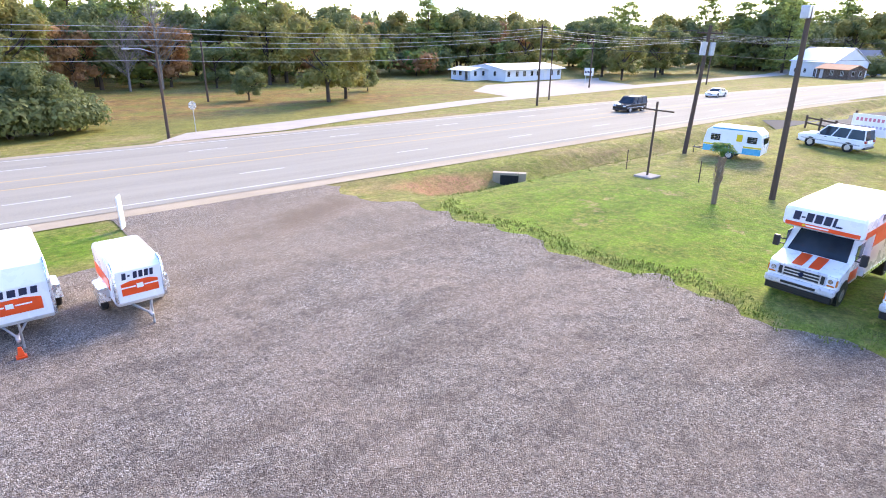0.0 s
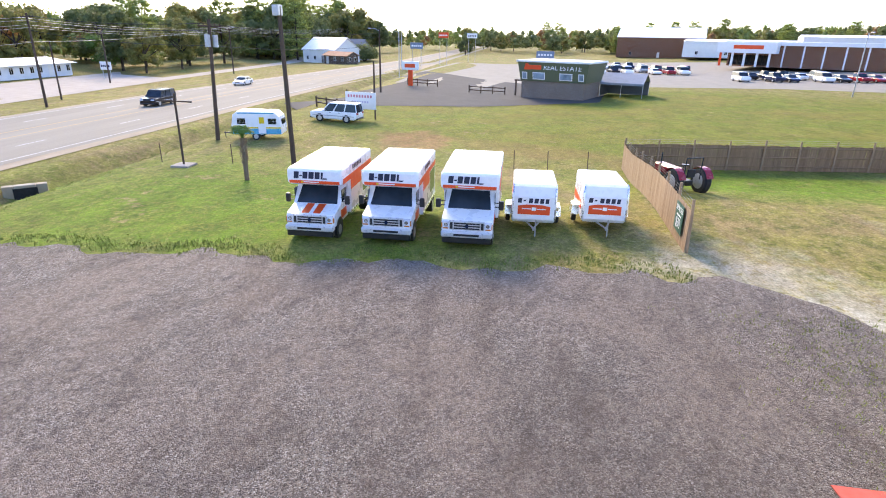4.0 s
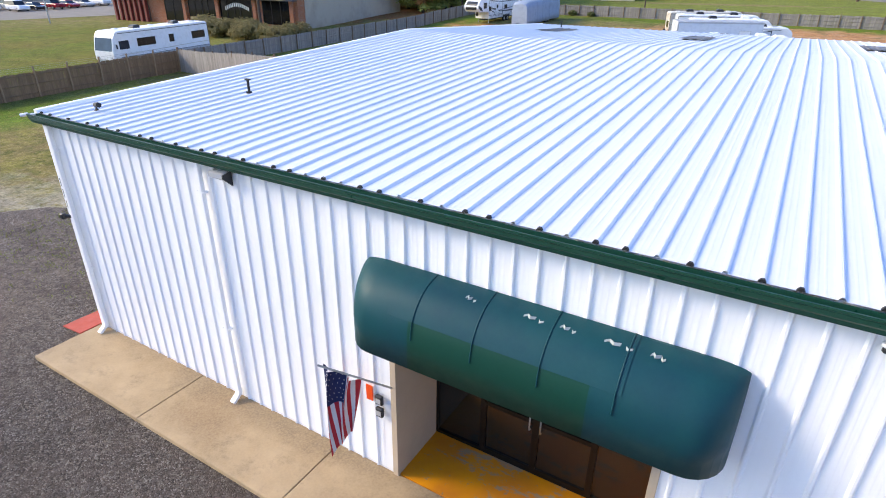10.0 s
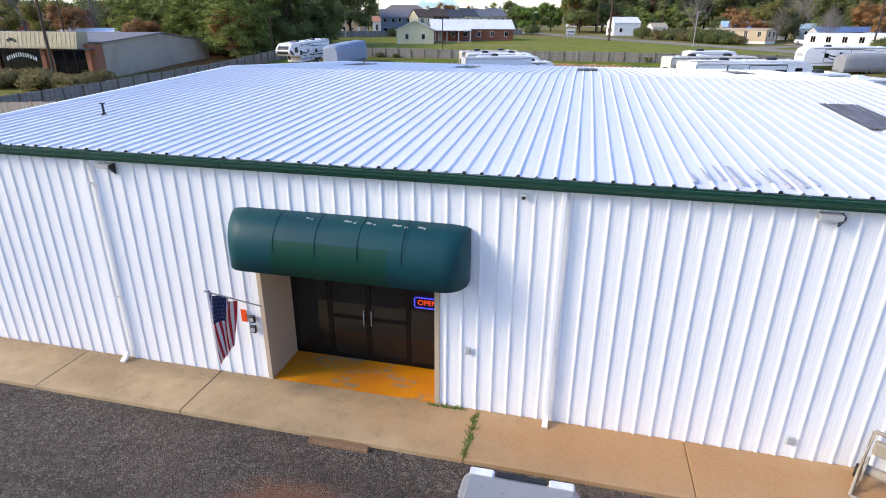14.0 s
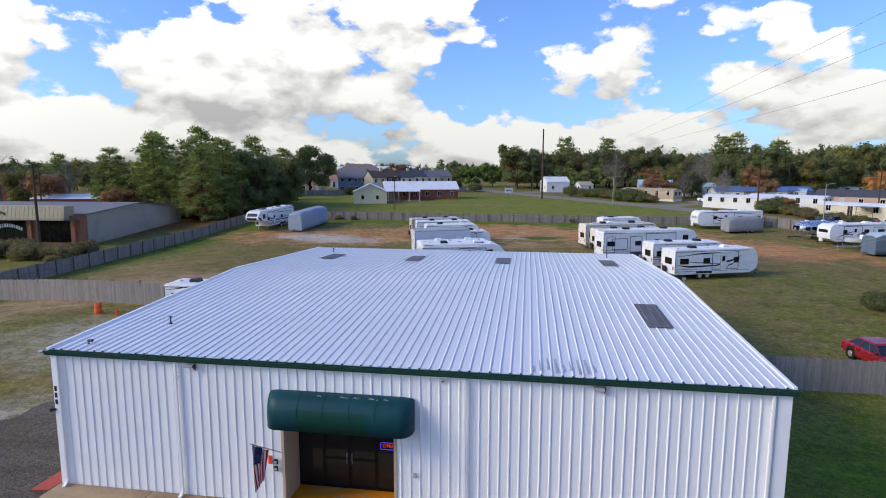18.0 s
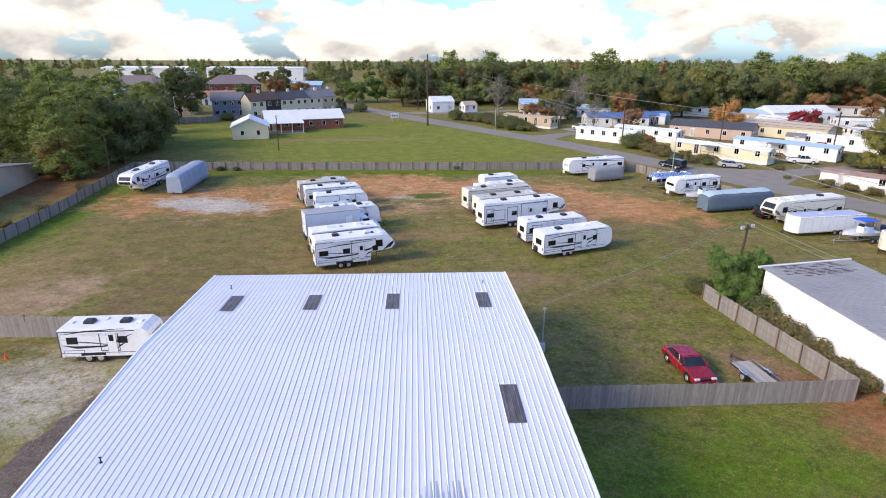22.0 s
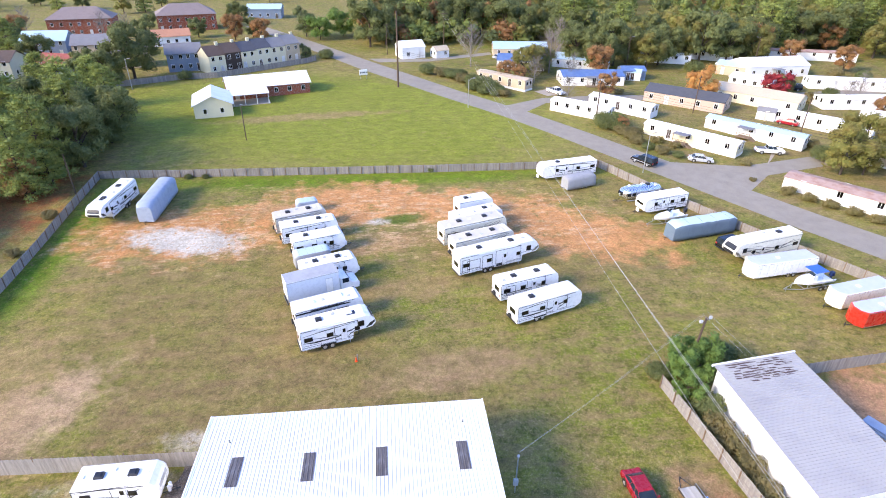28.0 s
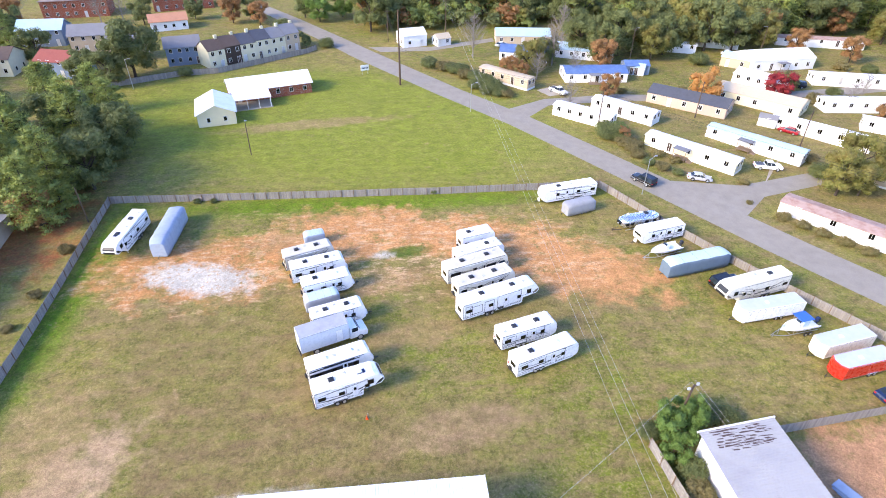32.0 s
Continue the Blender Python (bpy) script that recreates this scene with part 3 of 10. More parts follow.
# highway along x, two lanes each way and a turning lane
XS = steps((-700, -200, 10), (-200, 120, 40), (120, 500, 6))
hy0 = lambda x: -30.6 + 3.0 * ease((-60 - x) / 160) * 2.2
hy1 = lambda x: -50.6 + 3.0 * ease((-60 - x) / 160) * 4.0
ribbon("highway_shoulder", [((x, hy0(x) + 1.3), (x, hy1(x) - 1.2)) for x in XS], SHOULDER, "sandy shoulders of the highway", 0.04, category="road shoulder")
ribbon("highway", [((x, hy0(x)), (x, hy1(x))) for x in XS], ASPHALT, "five-lane worn grey asphalt highway", 0.06, category="road")
for name, fr, mat, dash in (("edge_line", 0.045, LINE_WHITE, 0), ("edge_line", 0.955, LINE_WHITE, 0), ("turn_lane_line", 0.435, LINE_YELLOW, 0), ("turn_lane_line", 0.565, LINE_YELLOW, 0), ("lane_dash", 0.24, LINE_WHITE, 1), ("lane_dash", 0.76, LINE_WHITE, 1)):
    me = Mesh()
    pos_x, end = (-260.0, 60.0)
    length, gap = (3.0, 12.2) if dash else (8.0, 8.0)
    while pos_x < end:
        row = []
        for x in (pos_x, pos_x + length):
            yc = hy0(x) + (hy1(x) - hy0(x)) * fr
            row.append([(x, yc - 0.075, lie(x, yc) + 0.068), (x, yc + 0.075, lie(x, yc) + 0.068)])
        me.loft(row, 0, cap=False, closed=False)
        pos_x += gap
    tagged(part(name, me, mat, turned=False), "worn painted line on the highway", "road marking", kind="structure")

# side road past the back of the yard, and its branches
side = [((-48, 258), (-43, 262)), ((-11.8, 200.4), (-5.6, 204.5)), ((0.6, 180), (7.2, 184.5)), ((22.9, 147.6), (28.6, 152)), ((37.3, 128), (43.2, 132.0)), ((54.5, 101.0), (60.6, 104.6)), ((68.4, 79.4), (74.8, 83.4)), ((86, 52), (93, 56)), ((130, -14), (137, -10))]
ribbon("side_road", side, LANE_ASPHALT, "two-lane worn grey side road", 0.05, category="road")
ribbon("lane_one", [((41.0, 129), (37.5, 136)), ((50, 138.5), (50, 143)), ((70, 140.5), (70, 145)), ((98, 137), (100, 141.5)), ((150, 142), (150, 147))], LANE_ASPHALT, "narrow asphalt lane between mobile homes", 0.045, category="road")
ribbon("lane_two", [((72.5, 84.0), (64.5, 98.5)), ((80.5, 91), (78.0, 95.5)), ((105, 97), (103, 101)), ((160, 108), (160, 112))], LANE_ASPHALT, "asphalt lane leading off the side road", 0.045, category="road")
ribbon("lane_three", [((8, 186.5), (4, 192)), ((24, 187), (24, 191)), ((46, 196), (46, 200))], LANE_ASPHALT, "small asphalt lane by a white shed", 0.045, category="road")
ribbon("frontage_road", [((-12, -51.8), (-24, -52.5)), ((-16, -56.5), (-27, -53.6)), ((-30, -59.5), (-34, -55.8)), ((-60, -66.5), (-62, -62)), ((-110, -71), (-110, -66.0)), ((-190, -76), (-190, -70.5)), ((-330, -110), (-326, -104))], PALE_CONCRETE, "pale narrow frontage road beside the highway", 0.05, category="road")
ribbon("clinic_drive", [((-70, -65.6), (-112, -69.0)), ((-72, -78), (-118, -84)), ((-84, -87), (-126, -90))], PALE_CONCRETE, "pale concrete drive of the white building", 0.055, category="driveway")
ribbon("office_parking", [((-68.0, -15.5), (-70.5, -27.5)), ((-72.5, -7.5), (-86, -25)), ((-76.5, 2.1), (-100, -24)), ((-81.5, 13.8), (-120, -22.5)), ((-99, 17), (-140, -20))], DARK_ASPHALT, "dark sealed asphalt car park", 0.04, category="car park")
ribbon("store_parking", [((-100, 15), (-104, -20)), ((-108, 24), (-140, -21)), ((-106, 47), (-190, -18)), ((-98, 66), (-210, 30)), ((-112, 92), (-215, 70))], LANE_ASPHALT, "wide pale asphalt shop car park", 0.03, category="car park")


def tufts(seed, n):
    """Small upright blades in clumps along the gravel's edge and in the rough grass."""
    rng, me = random.Random(seed), Mesh()
    for k in range(n):
        q = k % 5
        if q < 2:
            y = rng.uniform(-22, 9)
            x = -18.3 + 0.35 * math.sin(y * .9) + rng.gauss(0, .45)
        elif q == 2:
            x, y = rng.uniform(-42, -19), rng.uniform(-27, -22)
        elif q == 3:
            x, y = rng.uniform(-15, -7.5), rng.uniform(10, 13) + rng.gauss(0, 1)
        else:
            x, y = rng.uniform(18.5, 39), rng.uniform(8, 22)
        z = lie(x, y)
        for b in range(5):
            a, s = rng.uniform(0, 6.283), rng.uniform(.05, .13)
            px, py = x + rng.gauss(0, .10), y + rng.gauss(0, .10)
            me.add([(px - .02 * math.sin(a), py + .02 * math.cos(a), z - .01), (px + .02 * math.sin(a), py - .02 * math.cos(a), z - .01), (px + s * .5 * math.cos(a), py + s * .5 * math.sin(a), z + s)], [(0, 1, 2)])
    return me


tagged(part("grass_tufts", tufts(8, 2400), plain("rough_grass_blades", (0.17, 0.21, 0.03), 0.8, dirt=0.6, scale=0.4, dirt_colour=(0.33, 0.25, 0.10)), turned=False), "rough grass tufts along the gravel edge", "grass", kind="stuff")

# ---- the white metal building ----
BX0, BX1, BY0, BY1 = -6.85, 16.5, 9.25, 34.55
EAVE, RIDGE_Y, RIDGE_Z, BACK_EAVE = 4.98, 21.9, 5.60, 5.06
RIB = (BX1 - BX0) / 76


def rib_profile(n, pitch, high, flip=1):
    """Points across n ribs: flat pans with trapezoid ribs."""
    pts = []
    for k in range(n):
        a = k * pitch
        pts += [(a, 0), (a + pitch * .06, 0), (a + pitch * .09, high * .045), (a + pitch * .14, high * .045), (a + pitch * .17, 0), (a + pitch * .40, 0), (a + pitch * .47, high), (a + pitch * .55, high), (a + pitch * .62, 0), (a + pitch * .84, 0), (a + pitch * .87, high * .045), (a + pitch * .92, high * .045), (a + pitch * .95, 0)]
        if k == n - 1:
            pts.append((a + pitch, 0))
    return pts


def wall_panel_mesh(n, z0, z1):
    me = Mesh()
    prof = rib_profile(n, RIB, 0.028)
    me.loft([[(x, -d, z0) for x, d in prof], [(x, -d, z1) for x, d in prof]], 0, cap=False, closed=False)
    return me.data("wall_panel", WHITE)


wall_front = thing("wall_front", "white ribbed metal front wall", "wall", kind="structure")
body = Mesh()
DX0, DX1, DTOP = 1.42, 5.06, 3.05
for x0, x1, z0, z1 in ((BX0, DX0 - .05, 0.0, EAVE), (DX1 + .05, BX1, 0.0, EAVE), (DX0 - .05, DX1 + .05, DTOP, EAVE)):
    body.box(x0, x1, BY0, BY0 + 0.16, z0, z1)
part("wall_core", body, WHITE, wall_front)
full, top = wall_panel_mesh(3, 0.12, EAVE - 0.02), wall_panel_mesh(3, DTOP, EAVE - 0.02)
one, one_top = wall_panel_mesh(1, 0.12, EAVE - 0.02), wall_panel_mesh(1, DTOP, EAVE - 0.02)
k = 0
while k < 76:
    x = BX0 + k * RIB
    over_door = lambda a: a + RIB > DX0 + 0.02 and a < DX1 - 0.02
    three = k + 3 <= 76 and len({over_door(BX0 + (k + j) * RIB) for j in range(3)}) == 1
    mesh = (top if over_door(x) else full) if three else (one_top if over_door(x) else one)
    part("wall_panel", mesh, None, wall_front, at=pose(x, BY0 - 0.004, 0))
    k += 3 if three else 1

for name, rot, x, y, n, label in (("wall_west", 90, BX0, BY1, 83, "white ribbed metal side wall"), ("wall_east", -90, BX1, BY0, 83, "white ribbed metal side wall")):
    w = thing(name, label, "wall", kind="structure")
    sgn = -1 if rot == 90 else 1
    me = Mesh()
    pitch = (BY1 - BY0) / n
    prof = rib_profile(n, pitch, 0.032)
    side_x = BX0 if rot == 90 else BX1
    zt = lambda yy: EAVE + (RIDGE_Z - EAVE) * (yy - BY0) / (RIDGE_Y - BY0) if yy < RIDGE_Y else RIDGE_Z + (BACK_EAVE - RIDGE_Z) * (yy - RIDGE_Y) / (BY1 - RIDGE_Y)
    me.loft([[(side_x + sgn * (d + 0.004), BY0 + a, 0) for a, d in prof], [(side_x + sgn * (d + 0.004), BY0 + a, zt(BY0 + a) - 0.02) for a, d in prof]], 0, cap=False, closed=False)
    part("wall_sheet", me, WHITE, w)
    core = Mesh()
    core.prism([(BY0 + 0.16, 0), (BY1 - 0.16, 0), (BY1 - 0.16, BACK_EAVE - 0.03), (RIDGE_Y, RIDGE_Z - 0.03), (BY0 + 0.16, EAVE - 0.03)], "x", side_x, side_x - sgn * 0.16)
    part("wall_core", core, WHITE, w)
wall_back = thing("wall_back", "white ribbed metal back wall", "wall", kind="structure")
me = Mesh()
me.box(BX0, BX1, BY1 - 0.16, BY1, 0, BACK_EAVE - 0.01)
part("wall_core", me, WHITE, wall_back)

# roof: two low slopes of ribbed panels
roof = thing("roof", "white coated low-pitched ribbed metal roof", "roof", kind="structure")


def roof_panel(y0, z0, y1, z1, n):
    me = Mesh()
    prof = rib_profile(n, RIB, 0.031)
    me.loft([[(x, y0, z0 + d) for x, d in prof], [(x, y1, z1 + d) for x, d in prof]], 0, cap=False, closed=False)
    return me.data("roof_panel", ROOF)


front_y = BY0 - 0.10
slope_f = roof_panel(front_y, EAVE - 0.005 + 0.04, RIDGE_Y, RIDGE_Z + 0.04, 3)
slope_b = roof_panel(BY1 + 0.08, BACK_EAVE + 0.04, RIDGE_Y, RIDGE_Z + 0.04, 3)
one_f = roof_panel(front_y, EAVE - 0.005 + 0.04, RIDGE_Y, RIDGE_Z + 0.04, 1)
one_b = roof_panel(BY1 + 0.08, BACK_EAVE + 0.04, RIDGE_Y, RIDGE_Z + 0.04, 1)
for k in range(25):
    part("roof_panel", slope_f, None, roof, at=pose(BX0 + 3 * k * RIB, 0, 0))
    part("roof_panel", slope_b, None, roof, at=pose(BX0 + 3 * k * RIB, 0, 0))
part("roof_panel", one_f, None, roof, at=pose(BX0 + 75 * RIB, 0, 0))
part("roof_panel", one_b, None, roof, at=pose(BX0 + 75 * RIB, 0, 0))
deck = Mesh()
deck.prism([(front_y + 0.02, EAVE - 0.01), (RIDGE_Y, RIDGE_Z), (BY1 + 0.06, BACK_EAVE), (BY1 + 0.06, BACK_EAVE - 0.03), (RIDGE_Y, RIDGE_Z - 0.04), (front_y + 0.02, EAVE - 0.04)], "x", BX0 - 0.03, BX1 + 0.03)
part("roof_deck", deck, WHITE, roof)
for sx in (BX0 - 0.10, BX1):
    trim = Mesh()
    trim.prism([(front_y, EAVE - 0.16), (front_y, EAVE + 0.085), (RIDGE_Y, RIDGE_Z + 0.09), (BY1 + 0.08, BACK_EAVE + 0.09), (BY1 + 0.08, BACK_EAVE - 0.16), (RIDGE_Y, RIDGE_Z - 0.16)], "x", sx, sx + 0.10)
    part("rake_trim", trim, WHITE, roof, "white metal rake trim")
shut = Mesh().prism([(-0.036, 0), (0.036, 0), (0.018, 0.034), (-0.018, 0.034)], "y", -0.004, 0.03).data("rib_closure", BLACK)
for k in range(76):
    if k % 5 not in (2, 4):
        part("rib_closure", shut, None, roof, at=pose(BX0 + (k + 0.51) * RIB, front_y - 0.002, EAVE + 0.034))
slope_at = lambda y: EAVE + 0.035 + (RIDGE_Z - EAVE) * (y - front_y) / (RIDGE_Y - front_y) if y < RIDGE_Y else RIDGE_Z + 0.04 + (BACK_EAVE - RIDGE_Z) * (y - RIDGE_Y) / (BY1 - RIDGE_Y)
for sx, sy0, sy1 in ((-4.12, 27.0, 29.85), (1.48, 27.0, 29.8), (7.12, 26.95, 29.85), (13.58, 26.98, 29.86), (13.58, 14.1, 17.2)):
    me = Mesh()
    n = 3
    prof = rib_profile(n, 0.31, 0.04)
    me.loft([[(x, sy0, slope_at(sy0) + 0.044 + d * .5) for x, d in prof], [(x, sy1, slope_at(sy1) + 0.044 + d * .5) for x, d in prof]], 0, cap=False, closed=False)
    part("skylight_panel", me, SKYLIGHT, roof, "weathered dark translucent ribbed skylight sheet", at=pose(sx, 0, 0))
for px, py, h in ((-4.4, 12.2, 0.27), (-4.66, 31.5, 0.25), (14.43, 32.0, 0.22)):
    me = Mesh()
    z = slope_at(py)
    me.tube([(px, py, z - 0.02), (px, py, z + h)], 0.028, 10)
    me.disc((px, py, z + 0.02), 0.06, 0.04, "z", 12)
    me.box(px - 0.06, px + 0.06, py - 0.03, py + 0.03, z + h, z + h + 0.03)
    part("vent_pipe", me, BLACK, roof, "small dark roof vent pipe")
me = Mesh()
me.tube([(-5.85, 9.75, slope_at(9.75) + 0.02), (-5.85, 9.75, slope_at(9.75) + 0.13), (-5.65, 9.7, slope_at(9.7) + 0.16)], 0.05, 8)
part("vent_elbow", me, BLACK, roof, "small dark bent vent")

# patched seams above the eave
for k in range(9):
    me = Mesh()
    x0, y0 = 9.3 + .23 * k, 9.35 + .12 * (k % 3)
    me.box(x0, x0 + .05 + .03 * (k % 2), y0, y0 + .5 + .35 * (k % 4), slope_at(9.6) + .02, slope_at(9.6) + .048)
    part("roof_patch", me, plain("grey_roof_sealant", (0.42, 0.44, 0.47), 0.6, dirt=0.5, scale=4), roof)

# gutter, downspouts, corner trim
gutter = thing("gutter", "dark green metal eave gutter along the front", "gutter")
me = Mesh()
gy = front_y
prof = [(gy, EAVE - 0.15), (gy - 0.08, EAVE - 0.15), (gy - 0.09, EAVE - 0.11), (gy - 0.125, EAVE - 0.07), (gy - 0.125, EAVE - 0.02), (gy - 0.14, EAVE - 0.01), (gy - 0.14, EAVE + 0.02), (gy - 0.125, EAVE + 0.02), (gy - 0.115, EAVE - 0.01), (gy - 0.10, EAVE - 0.12), (gy - 0.012, EAVE - 0.12), (gy - 0.012, EAVE + 0.015), (gy, EAVE + 0.015)]
me.prism(prof, "x", BX0 - 0.12, BX1 + 0.10)
part("gutter_trough", me, GREEN, gutter)
for gx in (BX0 - 0.123, BX1 + 0.10):
    me = Mesh()
    me.prism([(gy, EAVE - 0.15), (gy - 0.09, EAVE - 0.13), (gy - 0.14, EAVE + 0.0), (gy - 0.14, EAVE + 0.02), (gy, EAVE + 0.02)], "x", gx, gx + 0.02)
    part("end_cap", me, GREEN, gutter)


def downspout(x, lean=1):
    ob = thing("downspout", "white metal downspout with a kicked-out foot", "downspout", pose(x, BY0 - 0.045, 0), "downspouts on the front wall")
    me = Mesh()
    me.box(-0.045, 0.045, -0.085, -0.012, 0.32, EAVE - 0.16, bevel=0.012)
    part("pipe", me, WHITE, ob)
    me = Mesh()
    me.loft([[(-.05, -.075, .36), (.05, -.075, .36), (.05, 0, .36), (-.05, 0, .36)], [(-.05, -.11, .26), (.05, -.11, .26), (.05, -.02, .24), (-.05, -.02, .24)], [(-.055, -.24, .17), (.055, -.24, .17), (.055, -.22, .10), (-.055, -.22, .10)]])
    part("foot_elbow", me, WHITE, ob)
    for z in (1.7, 4.3):
        me = Mesh()
        me.box(-0.075, 0.075, -0.082, 0.012, z, z + 0.03)
        part("strap", me, WHITE, ob)
    return ob


for x in (-6.62, -2.25, 7.31, 16.02):
    downspout(x)
for x0, x1 in ((BX0 - 0.02, BX0 + 0.16), (BX1 - 0.36, BX1 + 0.02)):
    me = Mesh()
    me.box(x0, x1, BY0 - 0.062, BY0 - 0.045, 0.12, EAVE - 0.16, bevel=0.006)
    tagged(part("corner_trim", me, WHITE), "white folded corner trim of the metal wall", "trim", kind="structure")

# entrance recess
recess = thing("entrance_recess", "beige entrance recess with a painted orange floor", "entrance", kind="structure")
RY = 10.40
me = Mesh()
me.box(DX0 - 0.10, DX0, BY0 - 0.05, RY + 0.1, 0.0, DTOP, bevel=0.004)
me.box(DX1, DX1 + 0.10, BY0 - 0.035, RY + 0.1, 0.0, DTOP, bevel=0.004)
part("jamb", me, BEIGE, recess)
me = Mesh()
me.box(DX0, DX1, BY0 + 0.16, RY + 0.1, DTOP - 0.06, DTOP)
part("soffit", me, BEIGE, recess)
me = Mesh()
me.box(DX0, DX1, BY0 + 0.0, RY + 0.1, 0.02, 0.138)
part("recess_floor", me, ORANGE_FLOOR, recess, "worn orange painted concrete floor")
store = thing("storefront", "dark bronze framed glass double doors with sidelights", "doors", kind="structure")
bays = (1.42, 2.32, 3.24, 4.17, 5.06)
for i in range(4):
    a, b = bays[i], bays[i + 1]
    me = Mesh()
    w = 0.055 if i in (1, 2) else 0.045
    z0, z1 = 0.15, DTOP - 0.06
    top_z = 2.28
    me.box(a, a + w, RY - 0.03, RY + 0.03, z0, z1)
    me.box(b - w, b, RY - 0.03, RY + 0.03, z0, z1)
    me.box(a + w, b - w, RY - 0.03, RY + 0.03, z0, z0 + (0.12 if i in (1, 2) else 0.07))
    me.box(a + w, b - w, RY - 0.03, RY + 0.03, z1 - 0.06, z1)
    me.box(a + w, b - w, RY - 0.03, RY + 0.03, top_z, top_z + 0.07)
    if i in (1, 2):
        me.box(a + w, b - w, RY - 0.03, RY + 0.03, 1.18, 1.26)
    leaf = part("door_leaf" if i in (1, 2) else "sidelight", me, DARK_FRAME, store)
    pane = Mesh()
    pane.box(a + w, b - w, RY - 0.005, RY + 0.005, z0 + 0.08, z1 - 0.06)
    part("pane", pane, DARK_GLASS, leaf, "dark reflecting glass pane")
    if i in (1, 2):
        hx = b - 0.09 if i == 1 else a + 0.09
        me = Mesh()
        me.tube([(hx, RY - 0.03, 1.06), (hx, RY - 0.08, 1.08), (hx, RY - 0.08, 1.42), (hx, RY - 0.03, 1.44)], 0.014, 8)
        part("pull_handle", me, STEEL, leaf, "steel pull handle")
# the unlit room's dimness is put into this wall's dark brown
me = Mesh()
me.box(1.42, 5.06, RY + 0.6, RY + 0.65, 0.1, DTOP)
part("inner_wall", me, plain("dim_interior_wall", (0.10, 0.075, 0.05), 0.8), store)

# open sign
neon = bpy.data.materials.new("neon_red")
neon.use_nodes = True
nb = neon.node_tree.nodes["Principled BSDF"]
nb.inputs["Emission Color"].default_value, nb.inputs["Emission Strength"].default_value = (1.0, 0.08, 0.03, 1), 0.3
nb.inputs["Base Color"].default_value = (0.4, 0.02, 0.01, 1)
neon_blue = neon.copy()
neon_blue.name = "neon_blue"
bb2 = neon_blue.node_tree.nodes["Principled BSDF"]
bb2.inputs["Emission Color"].default_value, bb2.inputs["Emission Strength"].default_value = (0.05, 0.06, 1.0, 1), 0.45
bb2.inputs["Base Color"].default_value = (0.02, 0.02, 0.4, 1)
sign = thing("open_sign", "glowing open sign with a blue frame behind glass", "sign", pose(4.62, RY - 0.045, 1.80))
me = Mesh()
for pts in ([(-.27, 0, -.12), (.27, 0, -.12)], [(-.27, 0, .12), (.27, 0, .12)], [(-.29, 0, -.1), (-.29, 0, .1)], [(.29, 0, -.1), (.29, 0, .1)]):
    me.tube(pts, 0.014, 8)
part("sign_frame", me, neon_blue, sign)
words("lettering", "OPEN", 0.17, neon, sign, pose(0, 0, 0, 90, 0, 0), "red lettering")

# awning: rounded green vinyl with rounded ends
awning = thing("awning", "rounded dark green vinyl entrance awning, faded and torn on top", "awning")
AX0, AX1, AZ0, AZ1, AD = 1.02, 5.74, 3.0, 4.06, 0.66


def awning_row(x):
    inset = 0.0
    r = 0.42
    if x < AX0 + r:
        inset = r - math.sqrt(max(0, r * r - (AX0 + r - x) ** 2))
    if x > AX1 - r:
        inset = r - math.sqrt(max(0, r * r - (x - AX1 + r) ** 2))
    d = AD - inset * 1.1
    rows = [(x, BY0 - 0.03, AZ0)]
    rows.append((x, BY0 - 0.03 - d, AZ0))
    rr = 0.62
    zt = AZ1 - inset * 0.16
    for q in range(9):
        a = radians(90 * q / 8)
        rows.append((x, BY0 - 0.03 - d + min(rr, d) * (1 - math.cos(a)), zt - rr + rr * math.sin(a)))
    rows.append((x, BY0 - 0.03, zt))
    return rows


xs = [AX0 + 0.42 * (1 - math.cos(radians(a))) for a in (4, 15, 30, 45, 60, 75, 90)]
xs += [AX0 + 0.42 + (AX1 - AX0 - 0.84) * q / 12 for q in range(1, 12)]
xs += [AX1 - 0.42 * (1 - math.cos(radians(a))) for a in (90, 75, 60, 45, 30, 15, 4)]
for name, a, b, mat in (("awning_end", 0, 8, AWNING), ("awning_middle", 8, 15, AWNING_NEW), ("awning_end", 15, len(xs) - 1, AWNING)):
    me = Mesh()
    me.loft([awning_row(x) for x in xs[a:b + 1]], 0, cap=True, closed=True, smooth=True)
    ob = part(name, me, mat, awning)
top = Mesh()
top_rows = []
for x in xs[7:17]:
    r = awning_row(x)[4:]
    top_rows.append([(p[0], p[1] - 0.006, p[2] + 0.006) for p in r])
top.loft(top_rows, 0, cap=False, closed=False, smooth=True)
part("awning_top", top, AWNING, awning, "faded green vinyl over the curve")
for q in range(1, 5):
    x = AX0 + 0.30 + (AX1 - AX0 - 0.6) * q / 5
    me = Mesh()
    me.tube([(p[0], p[1] - 0.010, p[2] + 0.008) for p in awning_row(x)[2:]], 0.008, 6)
    part("awning_rib", me, AWNING, awning)
